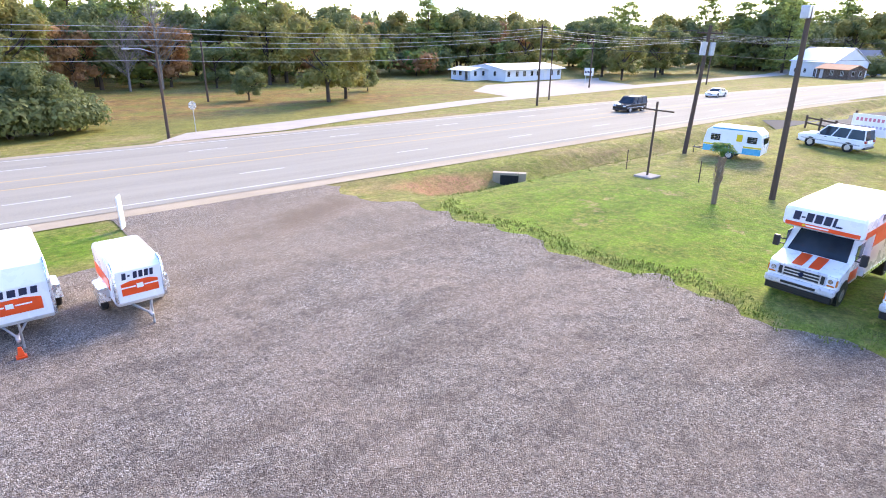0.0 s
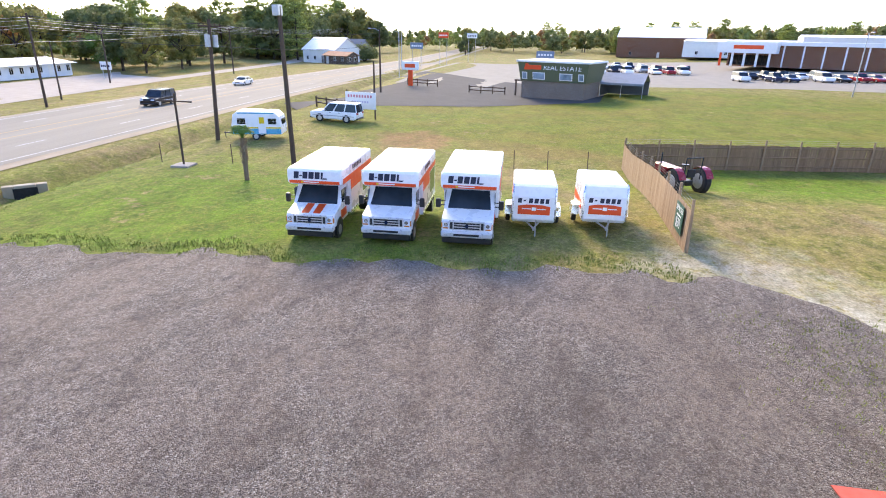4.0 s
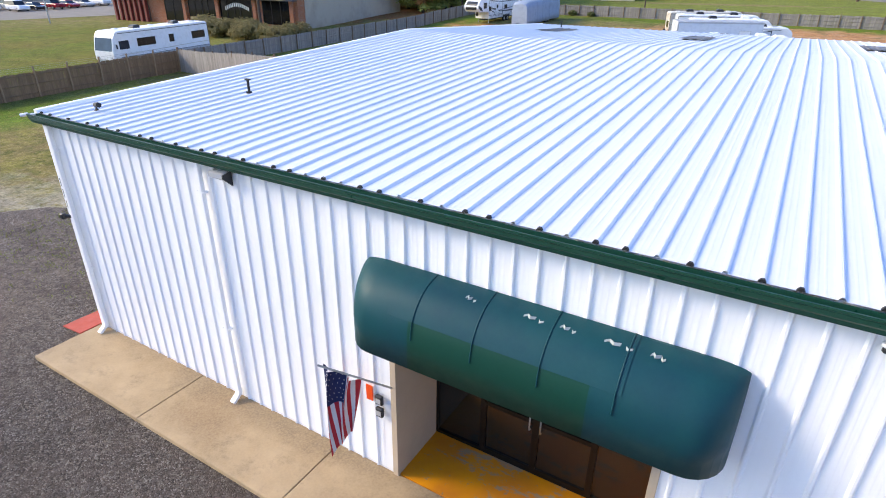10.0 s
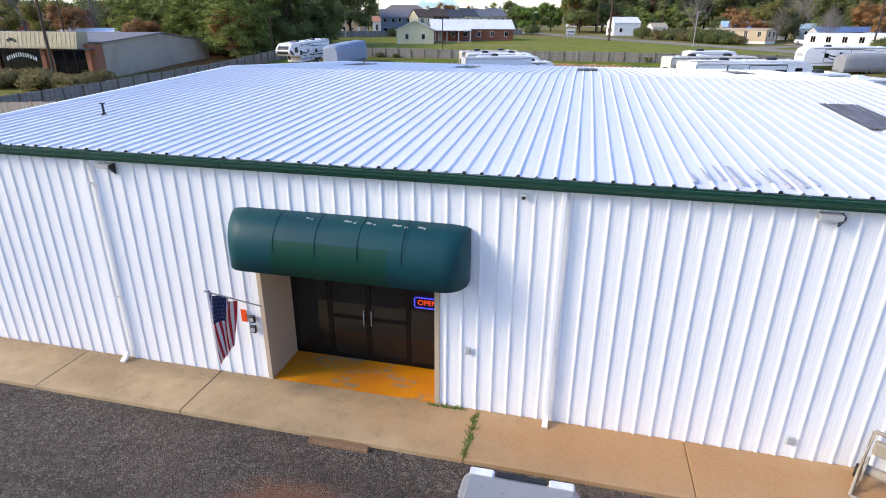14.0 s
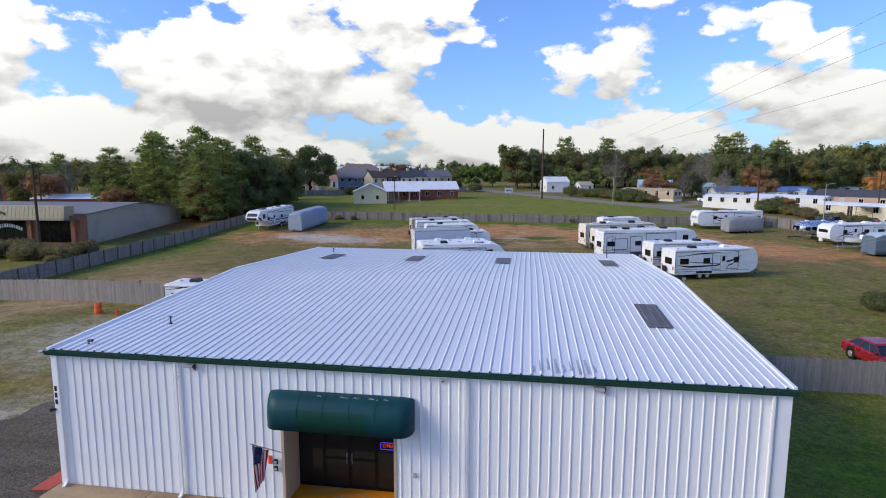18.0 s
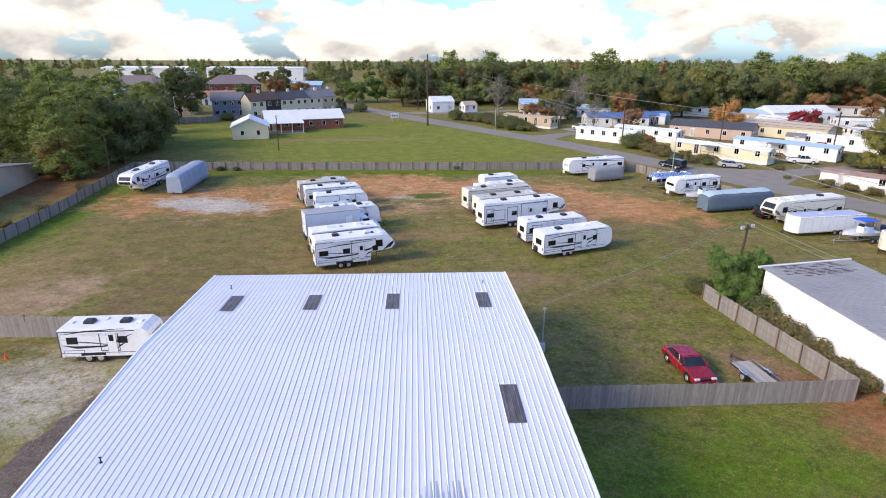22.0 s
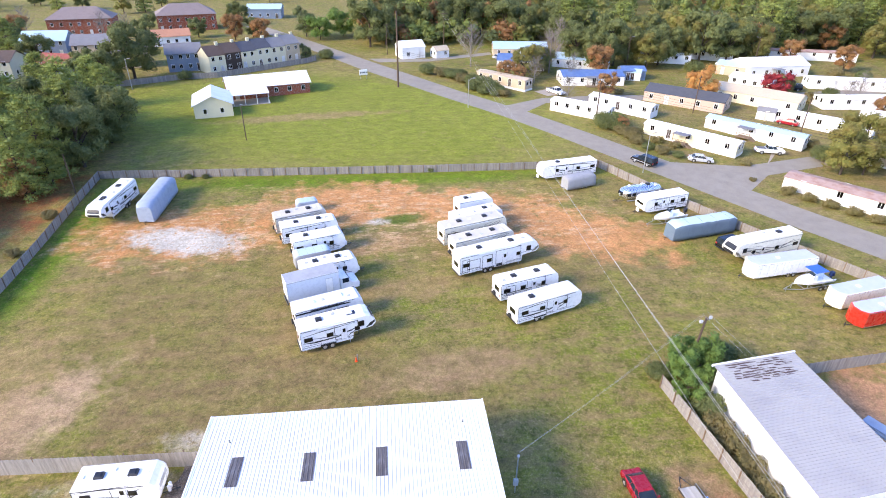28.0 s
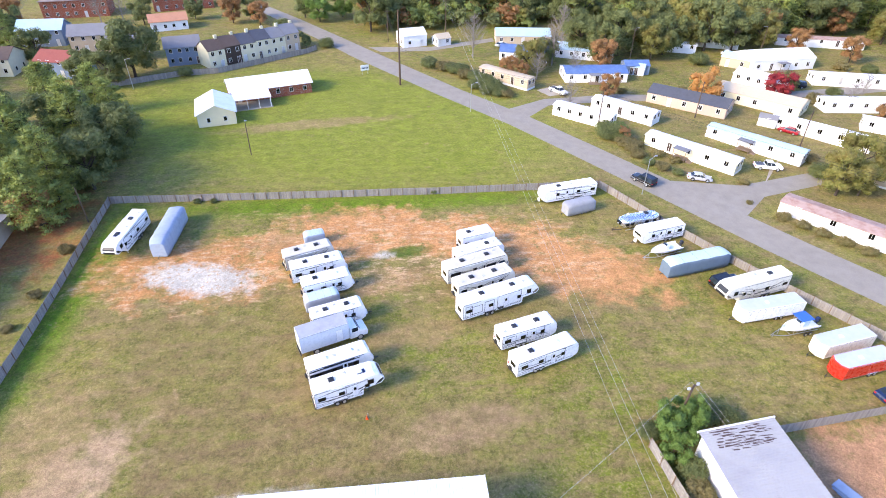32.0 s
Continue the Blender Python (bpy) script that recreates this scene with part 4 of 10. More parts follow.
for x, w in ((2.75, .14), (3.55, .24), (3.95, .18), (4.5, .3), (4.9, .15)):
    rr = awning_row(x)
    me = Mesh()
    p, p2 = rr[8], rr[9]
    pts = [(x - w / 2 + w * u / 6, p[1] + 0.03 * math.sin(u * 2.1), p[2] + 0.012 + 0.01 * math.sin(u)) for u in range(7)]
    pts2 = [(a[0], a[1] + 0.02 + 0.022 * math.sin(math.pi * i / 6), a[2] + 0.015) for i, a in enumerate(pts)]
    me.loft([pts, pts2], 0, cap=False, closed=False)
    part("tear", me, plain("torn_vinyl_backing", (0.36, 0.40, 0.38), 0.8), awning, "pale torn spot")

# ---- vehicles ----
def paint(name, colour, rough=0.28, dirt=0.05):
    return plain(name, colour, rough, dirt=dirt, grain=0.03, scale=0.8)


V_WHITE = paint("white_vehicle_paint", (0.78, 0.79, 0.80))
V_ROOF = plain("white_rubber_roof", (0.78, 0.78, 0.78), 0.6, dirt=0.30, scale=1.6, dirt_colour=(0.52, 0.50, 0.46))
V_TAN_ROOF = plain("weathered_tan_roof", (0.52, 0.48, 0.42), 0.65, dirt=0.35, scale=1.2)
V_PALE_ROOF = plain("pale_blue_metal_roof", (0.42, 0.46, 0.55), 0.5, dirt=0.5, scale=0.9, dirt_colour=(0.6, 0.6, 0.6))
V_CREAM = paint("cream_vehicle_paint", (0.74, 0.69, 0.58))
V_BEIGE = paint("beige_vehicle_paint", (0.56, 0.52, 0.45))
V_GREY = paint("grey_trailer_paint", (0.40, 0.42, 0.44))
V_SILVER = plain("silver_car_paint", (0.30, 0.315, 0.335), 0.35, 0.15, dirt=0.0, grain=0.0)
V_BLACK = paint("black_car_paint", (0.010, 0.010, 0.012), 0.16)
V_DARK = plain("dark_charcoal_graphics", (0.014, 0.015, 0.018), 0.35)
V_BLUEGREY = plain("blue_grey_graphics", (0.055, 0.075, 0.105), 0.35)
V_RED = paint("faded_red_car_paint", (0.30, 0.012, 0.022), 0.25, 0.3)
V_TOMATO = paint("orange_red_decal", (0.84, 0.075, 0.013), 0.35)
V_INK = plain("dark_blue_decal", (0.008, 0.016, 0.045), 0.4)
V_TARP_G = plain("grey_fabric_cover", (0.27, 0.28, 0.30), 0.85, dirt=0.5, scale=1.4, relief=0.02)
V_TARP_B = plain("blue_grey_fabric_cover", (0.28, 0.34, 0.42), 0.85, dirt=0.5, scale=1.4, relief=0.02)
V_TARP_SLATE = plain("slate_blue_side_cover", (0.10, 0.15, 0.20), 0.85, dirt=0.4, scale=1.4, relief=0.02)
V_TEAL = plain("pale_teal_cover", (0.40, 0.52, 0.55), 0.8, dirt=0.3, relief=0.01)
V_ALU = plain("polished_aluminium", (0.72, 0.74, 0.77), 0.26, 0.9, dirt=0.25)
V_SKY = paint("turquoise_paint", (0.02, 0.36, 0.55))
V_YELLOW = paint("yellow_paint", (0.75, 0.50, 0.02))
V_BLUE = paint("bright_blue_canvas", (0.01, 0.11, 0.55), 0.6)
V_NAVY = paint("navy_car_paint", (0.012, 0.022, 0.06), 0.2)
RIM = plain("steel_wheel_rim", (0.55, 0.56, 0.57), 0.35, 0.7, dirt=0.3, scale=5)
LENS = glass_of("headlight_lens", (0.45, 0.47, 0.50), 0.1)
AMBER = paint("amber_lens", (0.60, 0.16, 0.01))
TAIL = paint("red_tail_lens", (0.36, 0.008, 0.008))
BRIGHT_TRIM = plain("bright_silver_trim", (0.58, 0.585, 0.59), 0.3, 0.25, dirt=0.15, scale=3)
CHROME = plain("dull_chrome", (0.55, 0.56, 0.57), 0.22, 0.9, dirt=0.2)


def place(x, y, heading, length=5.0):
    c, s = math.cos(radians(heading)), math.sin(radians(heading))
    zf, zr = lie(x + c * length * .4, y + s * length * .4), lie(x - c * length * .4, y - s * length * .4)
    return pose(x, y, (zf + zr) / 2, 0, 0, heading) @ pose(0, 0, 0, 0, -math.degrees(math.atan2(zf - zr, length * .8)), 0)


def between(a, b, width, nose="b"):
    """Centre and heading of a thing whose near side stands on the line a to b."""
    (ax, ay), (bx, by) = a, b
    ang = math.atan2(by - ay, bx - ax)
    cx, cy = (ax + bx) / 2 - math.sin(ang) * width / 2, (ay + by) / 2 + math.cos(ang) * width / 2
    length = math.hypot(bx - ax, by - ay)
    return cx, cy, math.degrees(ang) + (0 if nose == "b" else 180), length


def shell(me, prof, w, r=0.07, mat=0, taper=0.0):
    """A side outline (x, z) drawn across the width, with rounded long edges."""
    cx, cz = sum(p[0] for p in prof) / len(prof), sum(p[1] for p in prof) / len(prof)
    xs, zs = [p[0] for p in prof], [p[1] for p in prof]
    kx, kz = 1 - 2 * r / (max(xs) - min(xs)), 1 - 2 * r / (max(zs) - min(zs))
    small = [(cx + (x - cx) * kx, cz + (z - cz) * kz) for x, z in prof]
    rows = [[(x, -w / 2, z) for x, z in small], [(x, -w / 2 + r * .3, z + (0) ) for x, z in [((a[0] + b[0]) / 2, (a[1] + b[1]) / 2) for a, b in zip(prof, small)]],
            [(x, -w / 2 + r, z) for x, z in prof], [(x, w / 2 - r, z) for x, z in prof], [(x, w / 2 - r * .3, z) for x, z in [((a[0] + b[0]) / 2, (a[1] + b[1]) / 2) for a, b in zip(prof, small)]], [(x, w / 2, z) for x, z in small]]
    return me.loft(rows, mat)


WHEELS = {}


def wheel(parent, x, y, r=0.36, w=0.24, spokes=True):
    key = (round(r, 2), round(w, 2))
    if key not in WHEELS:
        tyre, rim = Mesh(), Mesh()
        tyre.disc((0, 0, 0), r, w, "y", 20, rim=r * 0.12)
        rim.disc((0, 0, 0), r * 0.60, w + 0.02, "y", 14, rim=0.01)
        rim.disc((0, 0, 0), r * 0.18, w + 0.05, "y", 8, rim=0.01)
        WHEELS[key] = fix(tyre.data("tyre", BLACK)), fix(rim.data("rim", RIM))
    t = part("wheel", WHEELS[key][0], None, parent, at=pose(x, y, r))
    part("rim", WHEELS[key][1], None, t)
    return t


def patch(parent, name, x0, x1, z0, z1, side, w, mat, label="", out=0.008, bevel=0.01):
    """A thin plate on a vehicle's side."""
    me, y = Mesh(), side * (w / 2 + out / 2)
    me.box(x0, x1, y - out / 2 - 0.01, y + out / 2, z0, z1, bevel=min(bevel, 0.004))
    return part(name, me, mat, parent, label)


def swoosh(parent, pts, side, w, mat, name="stripe", out=0.006):
    """A tapering curved stripe on a side; points of x, z and thickness."""
    me, y = Mesh(), side * (w / 2 + out)
    fine = []
    for i in range(len(pts) - 1):
        for k in range(5):
            u = k / 5
            fine.append(tuple(a + (b - a) * (u * u * (3 - 2 * u) if n == 1 else u) for n, (a, b) in enumerate(zip(pts[i], pts[i + 1]))))
    fine.append(pts[-1])
    lo, hi = [(x, y, z - t / 2) for x, z, t in fine], [(x, y, z + t / 2) for x, z, t in fine]
    lo2, hi2 = [(x, y - side * 0.01, z - t / 2) for x, z, t in fine], [(x, y - side * 0.01, z + t / 2) for x, z, t in fine]
    me.loft([lo, hi, hi2, lo2, lo], 0, cap=False, closed=False)
    return part(name, me, mat, parent)


V_UMBER = plain("umber_graphics", (0.16, 0.13, 0.10), 0.35)


def slide(parent, x0, x1, z0, z1, side, w, t=.06):
    """A room that slides out: a dark seal all round a shallow panel."""
    me, y = Mesh(), side * w / 2
    for a, b, c, d in ((x0, x1, z0, z0 + t), (x0, x1, z1 - t, z1), (x0, x0 + t, z0 + t, z1 - t), (x1 - t, x1, z0 + t, z1 - t)):
        me.box(a, b, y - .01, y + .012 * side if side > 0 else y + .01, c, d) if side > 0 else me.box(a, b, y - .012, y + .01, c, d)
    return part("slide_seal", me, V_DARK, parent)


def roof_gear(parent, L, H, n=2, solar=False, seed=0, shift=0.0):
    rng = random.Random(seed)
    for k in range(n):
        x = -L * 0.22 + k * L * 0.40 + shift
        me = Mesh()
        me.loft([[(x - .38, -.33, H - .02), (x + .38, -.33, H - .02), (x + .38, .33, H - .02), (x - .38, .33, H - .02)], [(x - .36, -.31, H + .2), (x + .30, -.31, H + .2), (x + .30, .31, H + .2), (x - .36, .31, H + .2)], [(x - .28, -.24, H + .27), (x + .18, -.24, H + .27), (x + .18, .24, H + .27), (x - .28, .24, H + .27)]])
        part("air_conditioner", me, V_DARK if rng.random() < .75 else V_WHITE, parent, "dark rooftop air conditioner")
    for k in range(3):
        x, y = L * (-0.40 + 0.36 * k) + rng.uniform(-.3, .3), rng.choice((-.5, .5, 0))
        me = Mesh()
        me.box(x - .2, x + .2, y - .2, y + .2, H - .02, H + .10, bevel=.03)
        part("roof_vent", me, V_ROOF if rng.random() < .6 else V_GREY, parent)
    if solar:
        me = Mesh()
        me.box(L * .2 - .5, L * .2 + .5, -.45, .2, H + .02, H + .05)
        part("solar_panel", me, V_NAVY, parent, "dark blue solar panel")


def camper(kind, L, H, seed, label, style="swoosh", body=None, w=2.45, category="camper", group=""):
    """Travel trailer, fifth wheel or motorhome round the origin, nose to +x."""
    rng = random.Random(seed)
    ob = thing({"trailer": "travel_trailer", "fifth": "fifth_wheel_trailer", "motor": "motorhome"}[kind], label, category, group=group)
    wall = body or V_WHITE
    h = L / 2
    if kind == "trailer":
        prof = [(-h, .52), (h - .85, .52), (h - .12, .92), (h, 1.5), (h - .04, 2.15), (h - .2, H - .32), (h - .62, H), (-h + .12, H), (-h, H - .12)]
    elif kind == "fifth":
        prof = [(-h, .60), (h - 2.75, .60), (h - 2.65, 1.5), (h - .4, 1.68), (h, 2.1), (h - .02, 2.45), (h - .55, H - .25), (h - 1.15, H - .02), (-h * .2, H), (-h + .12, H - .12), (-h, H - .24)]
    else:
        prof = [(-h, .48), (h - .15, .42), (h, .7), (h, 1.4), (h - .28, H - .5), (h - .55, H - .1), (h - .8, H), (-h + .15, H), (-h, H - .15)]
    me = Mesh()
    shell(me, prof, w, .045)
    part("body", me, wall, ob)
    me = Mesh()
    x1 = h - (1.0 if kind == "trailer" else 2.9 if kind == "fifth" else .7)
    me.box(-h + .1, x1 - .25, -w / 2 + .12, w / 2 - .12, H - .02, H + .012)
    part("roof_skin", me, V_TAN_ROOF if style == "cream" and kind != "fifth" else V_ROOF, ob)
    me = Mesh()
    for s in (-1, 1):
        me.box(-h + .03, x1, s * (w / 2) - .012, s * (w / 2) + .012, .53 if kind != "fifth" else .61, .86 if kind != "fifth" else .98)
    part("lower_skirt", me, V_WHITE if style in ("swoosh", "bands", "frames") else V_GREY if style != "cream" else V_BEIGE, ob, "grey lower side panels")
    roof_gear(ob, L, H, 2 if L > 6.5 else 1, kind == "fifth" and seed % 2 == 1, seed)
    floor = .52 if kind != "fifth" else .6
    # windows and door on both sides
    for s in (-1, 1):
        spots = [(-h + .5, .95), (-h * .35, .75), (h * .40, .6)] if L > 7 else [(-h + .5, .8), (h * .3, .7)]
        if kind == "motor":
            spots = [(-h + .6, 1.7), (-h * .2, .6), (h * .18, 2.0)]
        for i, (x, wide) in enumerate(spots):
            x += rng.uniform(-.15, .15)
            f = patch(ob, "window", x, x + wide, floor + 1.05, floor + 1.62 + (.12 if kind == "motor" else 0), s, w, V_DARK)
            patch(f, "pane", x + .05, x + wide - .05, floor + 1.10, floor + 1.57 + (.12 if kind == "motor" else 0), s, w, DARK_GLASS, out=.014)
        if s == -1 or kind != "motor":
            dx = h * .08 + rng.uniform(-.2, .2)
            d = patch(ob, "door", dx, dx + .66, floor + .12, floor + 1.95, s, w, wall, "entry door", out=.02)
            patch(d, "door_window", dx + .16, dx + .5, floor + 1.25, floor + 1.75, s, w, DARK_GLASS, out=.026)
            for ex in (dx - .012, dx + .66):
                patch(d, "door_edge", ex, ex + .012, floor + .12, floor + 1.95, s, w, V_DARK, out=.022)
        top = H - .16 if kind != "fifth" else H - .3
        # drip rail, corner trim, lower edge
        patch(ob, "drip_rail", -h + .08, x1 - .1, top - .045, top, s, w, V_DARK, out=.03)
        patch(ob, "corner_trim", -h + .02, -h + .07, floor + .02, top, s, w, V_DARK, out=.014)
        patch(ob, "lower_rail", -h + .05, x1, floor + .30, floor + .335, s, w, V_BLUEGREY, out=.03)
        if style in ("swoosh", "frames", "bands"):
            slide(ob, -h * .12, h * .52 if L > 7 else h * .3, floor + .42, top - .1, s, w)
            slide(ob, -h + .25, -h * .48, floor + .05, floor + .55, s, w, .03)
        if style in ("frames", "bands") and L > 7.5:
            slide(ob, -h * .82, -h * .5, floor + .6, floor + 1.95, s, w)
        if style == "swoosh":
            swoosh(ob, [(-h + .2, floor + .95, .03), (-h * .62, floor + .78, .20), (-h * .05, floor + .82, .12), (h * .30, floor + 1.25, .20), (h * .60, floor + 1.75, .03)], s, w, V_DARK)
            swoosh(ob, [(-h * .95, floor + 1.45, .02), (-h * .4, floor + 1.15, .10), (h * .05, floor + .98, .07), (h * .42, floor + 1.40, .03)], s, w, V_BLUEGREY)
            swoosh(ob, [(-h * .95, floor + 1.85, .02), (-h * .3, floor + 2.08, .12), (h * .45, floor + 2.22, .02)], s, w, V_DARK)
            swoosh(ob, [(h * .22, floor + .45, .03), (h * .30, floor + .85, .16), (h * .5, floor + 1.2, .03)], s, w, V_DARK)
        elif style == "bands":
            swoosh(ob, [(-h + .1, floor + .98, .11), (h * .5, floor + .98, .11)], s, w, V_DARK)
            swoosh(ob, [(-h + .1, floor + .74, .06), (h * .5, floor + .74, .06)], s, w, V_BLUEGREY)
            swoosh(ob, [(h * .05, floor + 1.5, .03), (h * .4, floor + 1.15, .18), (h * .75, floor + .55, .05)], s, w, V_BLUEGREY)
        elif style == "dark":
            patch(ob, "dark_panel", -h + .1, h * .6, floor + .45, floor + .75, s, w, V_DARK, out=.005)
            patch(ob, "dark_panel", -h + .1, h * .55, floor + 1.0, floor + 1.7, s, w, V_DARK, out=.005)
            swoosh(ob, [(-h + .1, floor + 2.12, .22), (h * .6, floor + 2.12, .14)], s, w, V_DARK)
        elif style == "cream":
            swoosh(ob, [(-h + .2, floor + 1.3, .03), (h * .1, floor + .8, .18), (h * .7, floor + 1.9, .03)], s, w, V_DARK)
            swoosh(ob, [(-h + .2, floor + 1.9, .03), (-h * .2, floor + 1.4, .14), (h * .5, floor + 2.2, .03)], s, w, V_UMBER)
            swoosh(ob, [(-h * .3, floor + .7, .03), (h * .2, floor + 1.5, .12), (h * .75, floor + 2.2, .03)], s, w, V_UMBER)
            swoosh(ob, [(-h * .8, floor + 2.1, .03), (-h * .5, floor + 1.5, .12), (-h * .25, floor + .5, .03)], s, w, V_DARK)
            swoosh(ob, [(h * .35, floor + .8, .03), (h * .55, floor + 1.5, .14), (h * .8, floor + 2.1, .03)], s, w, V_DARK)
        elif style == "frames":
            for x0, x1b in ((-h + .4, -h + 1.5), (-h * .45, -h * .2)):
                slide(ob, x0, x1b, floor + .2, floor + 2.2, s, w)
            # flat charcoal plate paints the shaded inside of an open hatch
            patch(ob, "open_hatch", -h * .1, h * .12, floor + .05, floor + .5, s, w, V_DARK, "dark plate for the shaded inside of an open storage hatch")
            swoosh(ob, [(h * .5, floor + 1.3, .05), (h * .9, floor + 1.45, .07)], s, w, V_BLUEGREY)
        if kind == "fifth":
            f = patch(ob, "bedroom_window", h - 2.1, h - 1.35, floor + 1.45, floor + 2.2, s, w, V_DARK)
            patch(f, "pane", h - 2.05, h - 1.4, floor + 1.5, floor + 2.15, s, w, DARK_GLASS, out=.014)
        if kind == "motor":
            swoosh(ob, [(-h + .1, 1.2, .05), (h - .6, 1.05, .05)], s, w, V_BEIGE)
    # awning roll on the door side
    me = Mesh()
    me.tube([(-h * .55, -w / 2 - .05, H - .28), (h * .42, -w / 2 - .05, H - .28)], .05, 8)
    part("awning_roll", me, V_WHITE if style != "dark" else V_DARK, ob)
    # running gear
    axles = (-.15 * L - .42, -.15 * L + .42) if kind != "motor" else (-h + 2.6, h - 1.6)
    for x in axles:
        for s in (-1, 1):
            wheel(ob, x, s * (w / 2 - .16), .36 if kind != "motor" else .45)
    if kind != "motor":
        for s in (-1, 1):
            me = Mesh()
            me.box(-.15 * L - .9, -.15 * L + .9, s * w / 2 - .02, s * w / 2 + .03, .6, .86, bevel=.02)
            part("wheel_arch", me, V_DARK, ob)
    me = Mesh()
    me.box(-h - .12, -h, -w / 2 + .1, w / 2 - .1, .45, .60, bevel=.02)
    me.box(-h + .2, h - 1.2 if kind == "trailer" else h - 2.8 if kind == "fifth" else h - .4, -.5, .5, .36, .54)
    part("chassis", me, V_DARK, ob)
    for s in (-1, 1):
        me = Mesh()
        me.box(-h - .02, -h, s * .95 - .08, s * .95 + .08, 1.0, 1.35)
        part("tail_light", me, TAIL, ob)
    me = Mesh()
    me.box(-h - .015, -h, -.7, .5, 1.5, 2.15)
    part("rear_window", me, DARK_GLASS, ob)
    if kind == "trailer":
        me = Mesh()
        me.disc((-h - .2, .25, .95), .34, .2, "x", 18, rim=.05)
        part("spare_wheel", me, BLACK, ob, "black spare tyre on the rear bumper")
        me = Mesh()
        for s in (-1, 1):
            me.tube([(h - 1.2, s * .7, .48), (h + .95, 0, .46)], .045, 6)
        me.tube([(h + .75, 0, .02), (h + .75, 0, .75)], .035, 8)
        me.box(h + .9, h + 1.1, -.05, .05, .43, .53)
        part("hitch_tongue", me, V_DARK, ob, "black steel hitch tongue")
        me = Mesh()
        for s in (-1, 1):
            me.tube([(h + .25, s * .17, .48), (h + .25, s * .17, .92), (h + .25, s * .17, 1.0)], .15, 10)
        part("gas_bottles", me, V_WHITE, ob)
        me = Mesh()
        me.loft([[(h - .02 + .012, -.85, 1.75), (h - .05, -.85, 2.15), (h - .05, .85, 2.15), (h - .02 + .012, .85, 1.75)], [(h + .01, -.85, 1.75), (h - .03, -.85, 2.16), (h - .03, .85, 2.16), (h + .01, .85, 1.75)]], 0)
        part("front_window", me, DARK_GLASS if seed % 2 else V_GREY, ob)
    elif kind == "fifth":
        me = Mesh()
        me.box(h - 1.6, h - 1.35, -.12, .12, 1.05, 1.62)
        part("pin_box", me, V_DARK, ob)
        for s in (-1, 1):
            me = Mesh()
            me.box(h - 3.1, h - 3.0, s * .9 - .05, s * .9 + .05, .02, .65)
            part("landing_leg", me, STEEL, ob)
        me = Mesh()
        me.loft([[(h + .005, -.9, 1.95), (h + .005, .9, 1.95)], [(h + .02, -.95, 2.25), (h + .02, .95, 2.25)], [(h - .14, -.95, 2.72), (h - .14, .95, 2.72)], [(h - .44, -.9, H - .38), (h - .44, .9, H - .38)]], 0, cap=False, closed=False)
        part("front_cap_graphic", me, V_DARK if style in ("cream", "swoosh") else V_BLUEGREY, ob)
        for s in (-1, 1):
            swoosh(ob, [(h - 1.2, 1.75, .05), (h - .55, 2.1, .5), (h - .12, 2.4, .3)], s, w - .04, V_DARK if style == "swoosh" else V_UMBER, "nose_graphic", .03)
    else:
        me = Mesh()
        me.loft([[(h + .012, -w / 2 + .12, 1.42), (h + .012, w / 2 - .12, 1.42)], [(h - .26, -w / 2 + .15, H - .52), (h - .26, w / 2 - .15, H - .52)]], 0, cap=False, closed=False)
        part("windscreen", me, CAR_GLASS, ob)
        for s in (-1, 1):
            me = Mesh()
            me.box(h - .01, h + .03, s * .85 - .16, s * .85 + .16, .78, .98)
            part("headlight", me, LENS, ob)
            me = Mesh()
            me.box(h - .4, h - .32, s * (w / 2 + .18) - .07, s * (w / 2 + .18) + .07, 1.6, 1.95, bevel=.02)
            me.tube([(h - .36, s * (w / 2), 1.95), (h - .36, s * (w / 2 + .18), 1.95)], .02, 6)
            part("mirror", me, V_DARK, ob)
            patch(ob, "cab_window", h - 1.75, h - .75, 1.5, 2.2, s, w, CAR_GLASS)
    return ob


def park(ob, a, b, nose="b", w=2.45, extra=0.0):
    x, y, hd, L = between(a, b, w, nose)
    ob.matrix_basis = place(x, y, hd, L)
    return ob


G_RV = "campers stored in the yard"
# middle row and its neighbours
park(camper("fifth", 8.6, 3.4, 1, "white fifth-wheel camper with dark swoosh graphics on grass", group=G_RV), (-1.2, 47.8), (6.9, 50.4))
park(camper("trailer", 8.2, 3.1, 2, "white travel trailer with a dark charcoal side band", "dark", group=G_RV), (-2.2, 51.6), (5.5, 54.4))
park(camper("trailer", 7.5, 3.1, 5, "white older travel trailer with a sloped nose", "bands", group=G_RV), (-2.5, 60.9), (4.6, 63.3))
park(camper("trailer", 7.4, 3.1, 8, "white bunkhouse travel trailer with side windows", "bands", group=G_RV), (-4.5, 68.0), (2.6, 70.3))
park(camper("trailer", 8.3, 3.15, 9, "grey and white travel trailer with side door", "swoosh", group=G_RV), (-6.6, 72.0), (1.4, 74.4))
park(camper("trailer", 7.9, 3.1, 10, "beige travel trailer with a weathered roof", "cream", V_BEIGE, group=G_RV), (-8.0, 75.2), (-.5, 78.0))
park(camper("fifth", 12.4, 3.5, 12, "long white fifth-wheel toy hauler with framed slide-outs", "frames", group=G_RV), (18.0, 61.5), (29.8, 65.5))
park(camper("trailer", 9.6, 3.1, 13, "beige travel trailer with dark roof vents", "cream", V_CREAM, group=G_RV), (18.0, 66.0), (27.0, 69.2))
park(camper("motor", 10.6, 3.3, 14, "cream motorhome with dark roof air conditioners", "cream", V_CREAM, group=G_RV), (16.8, 69.8), (26.8, 73.2))
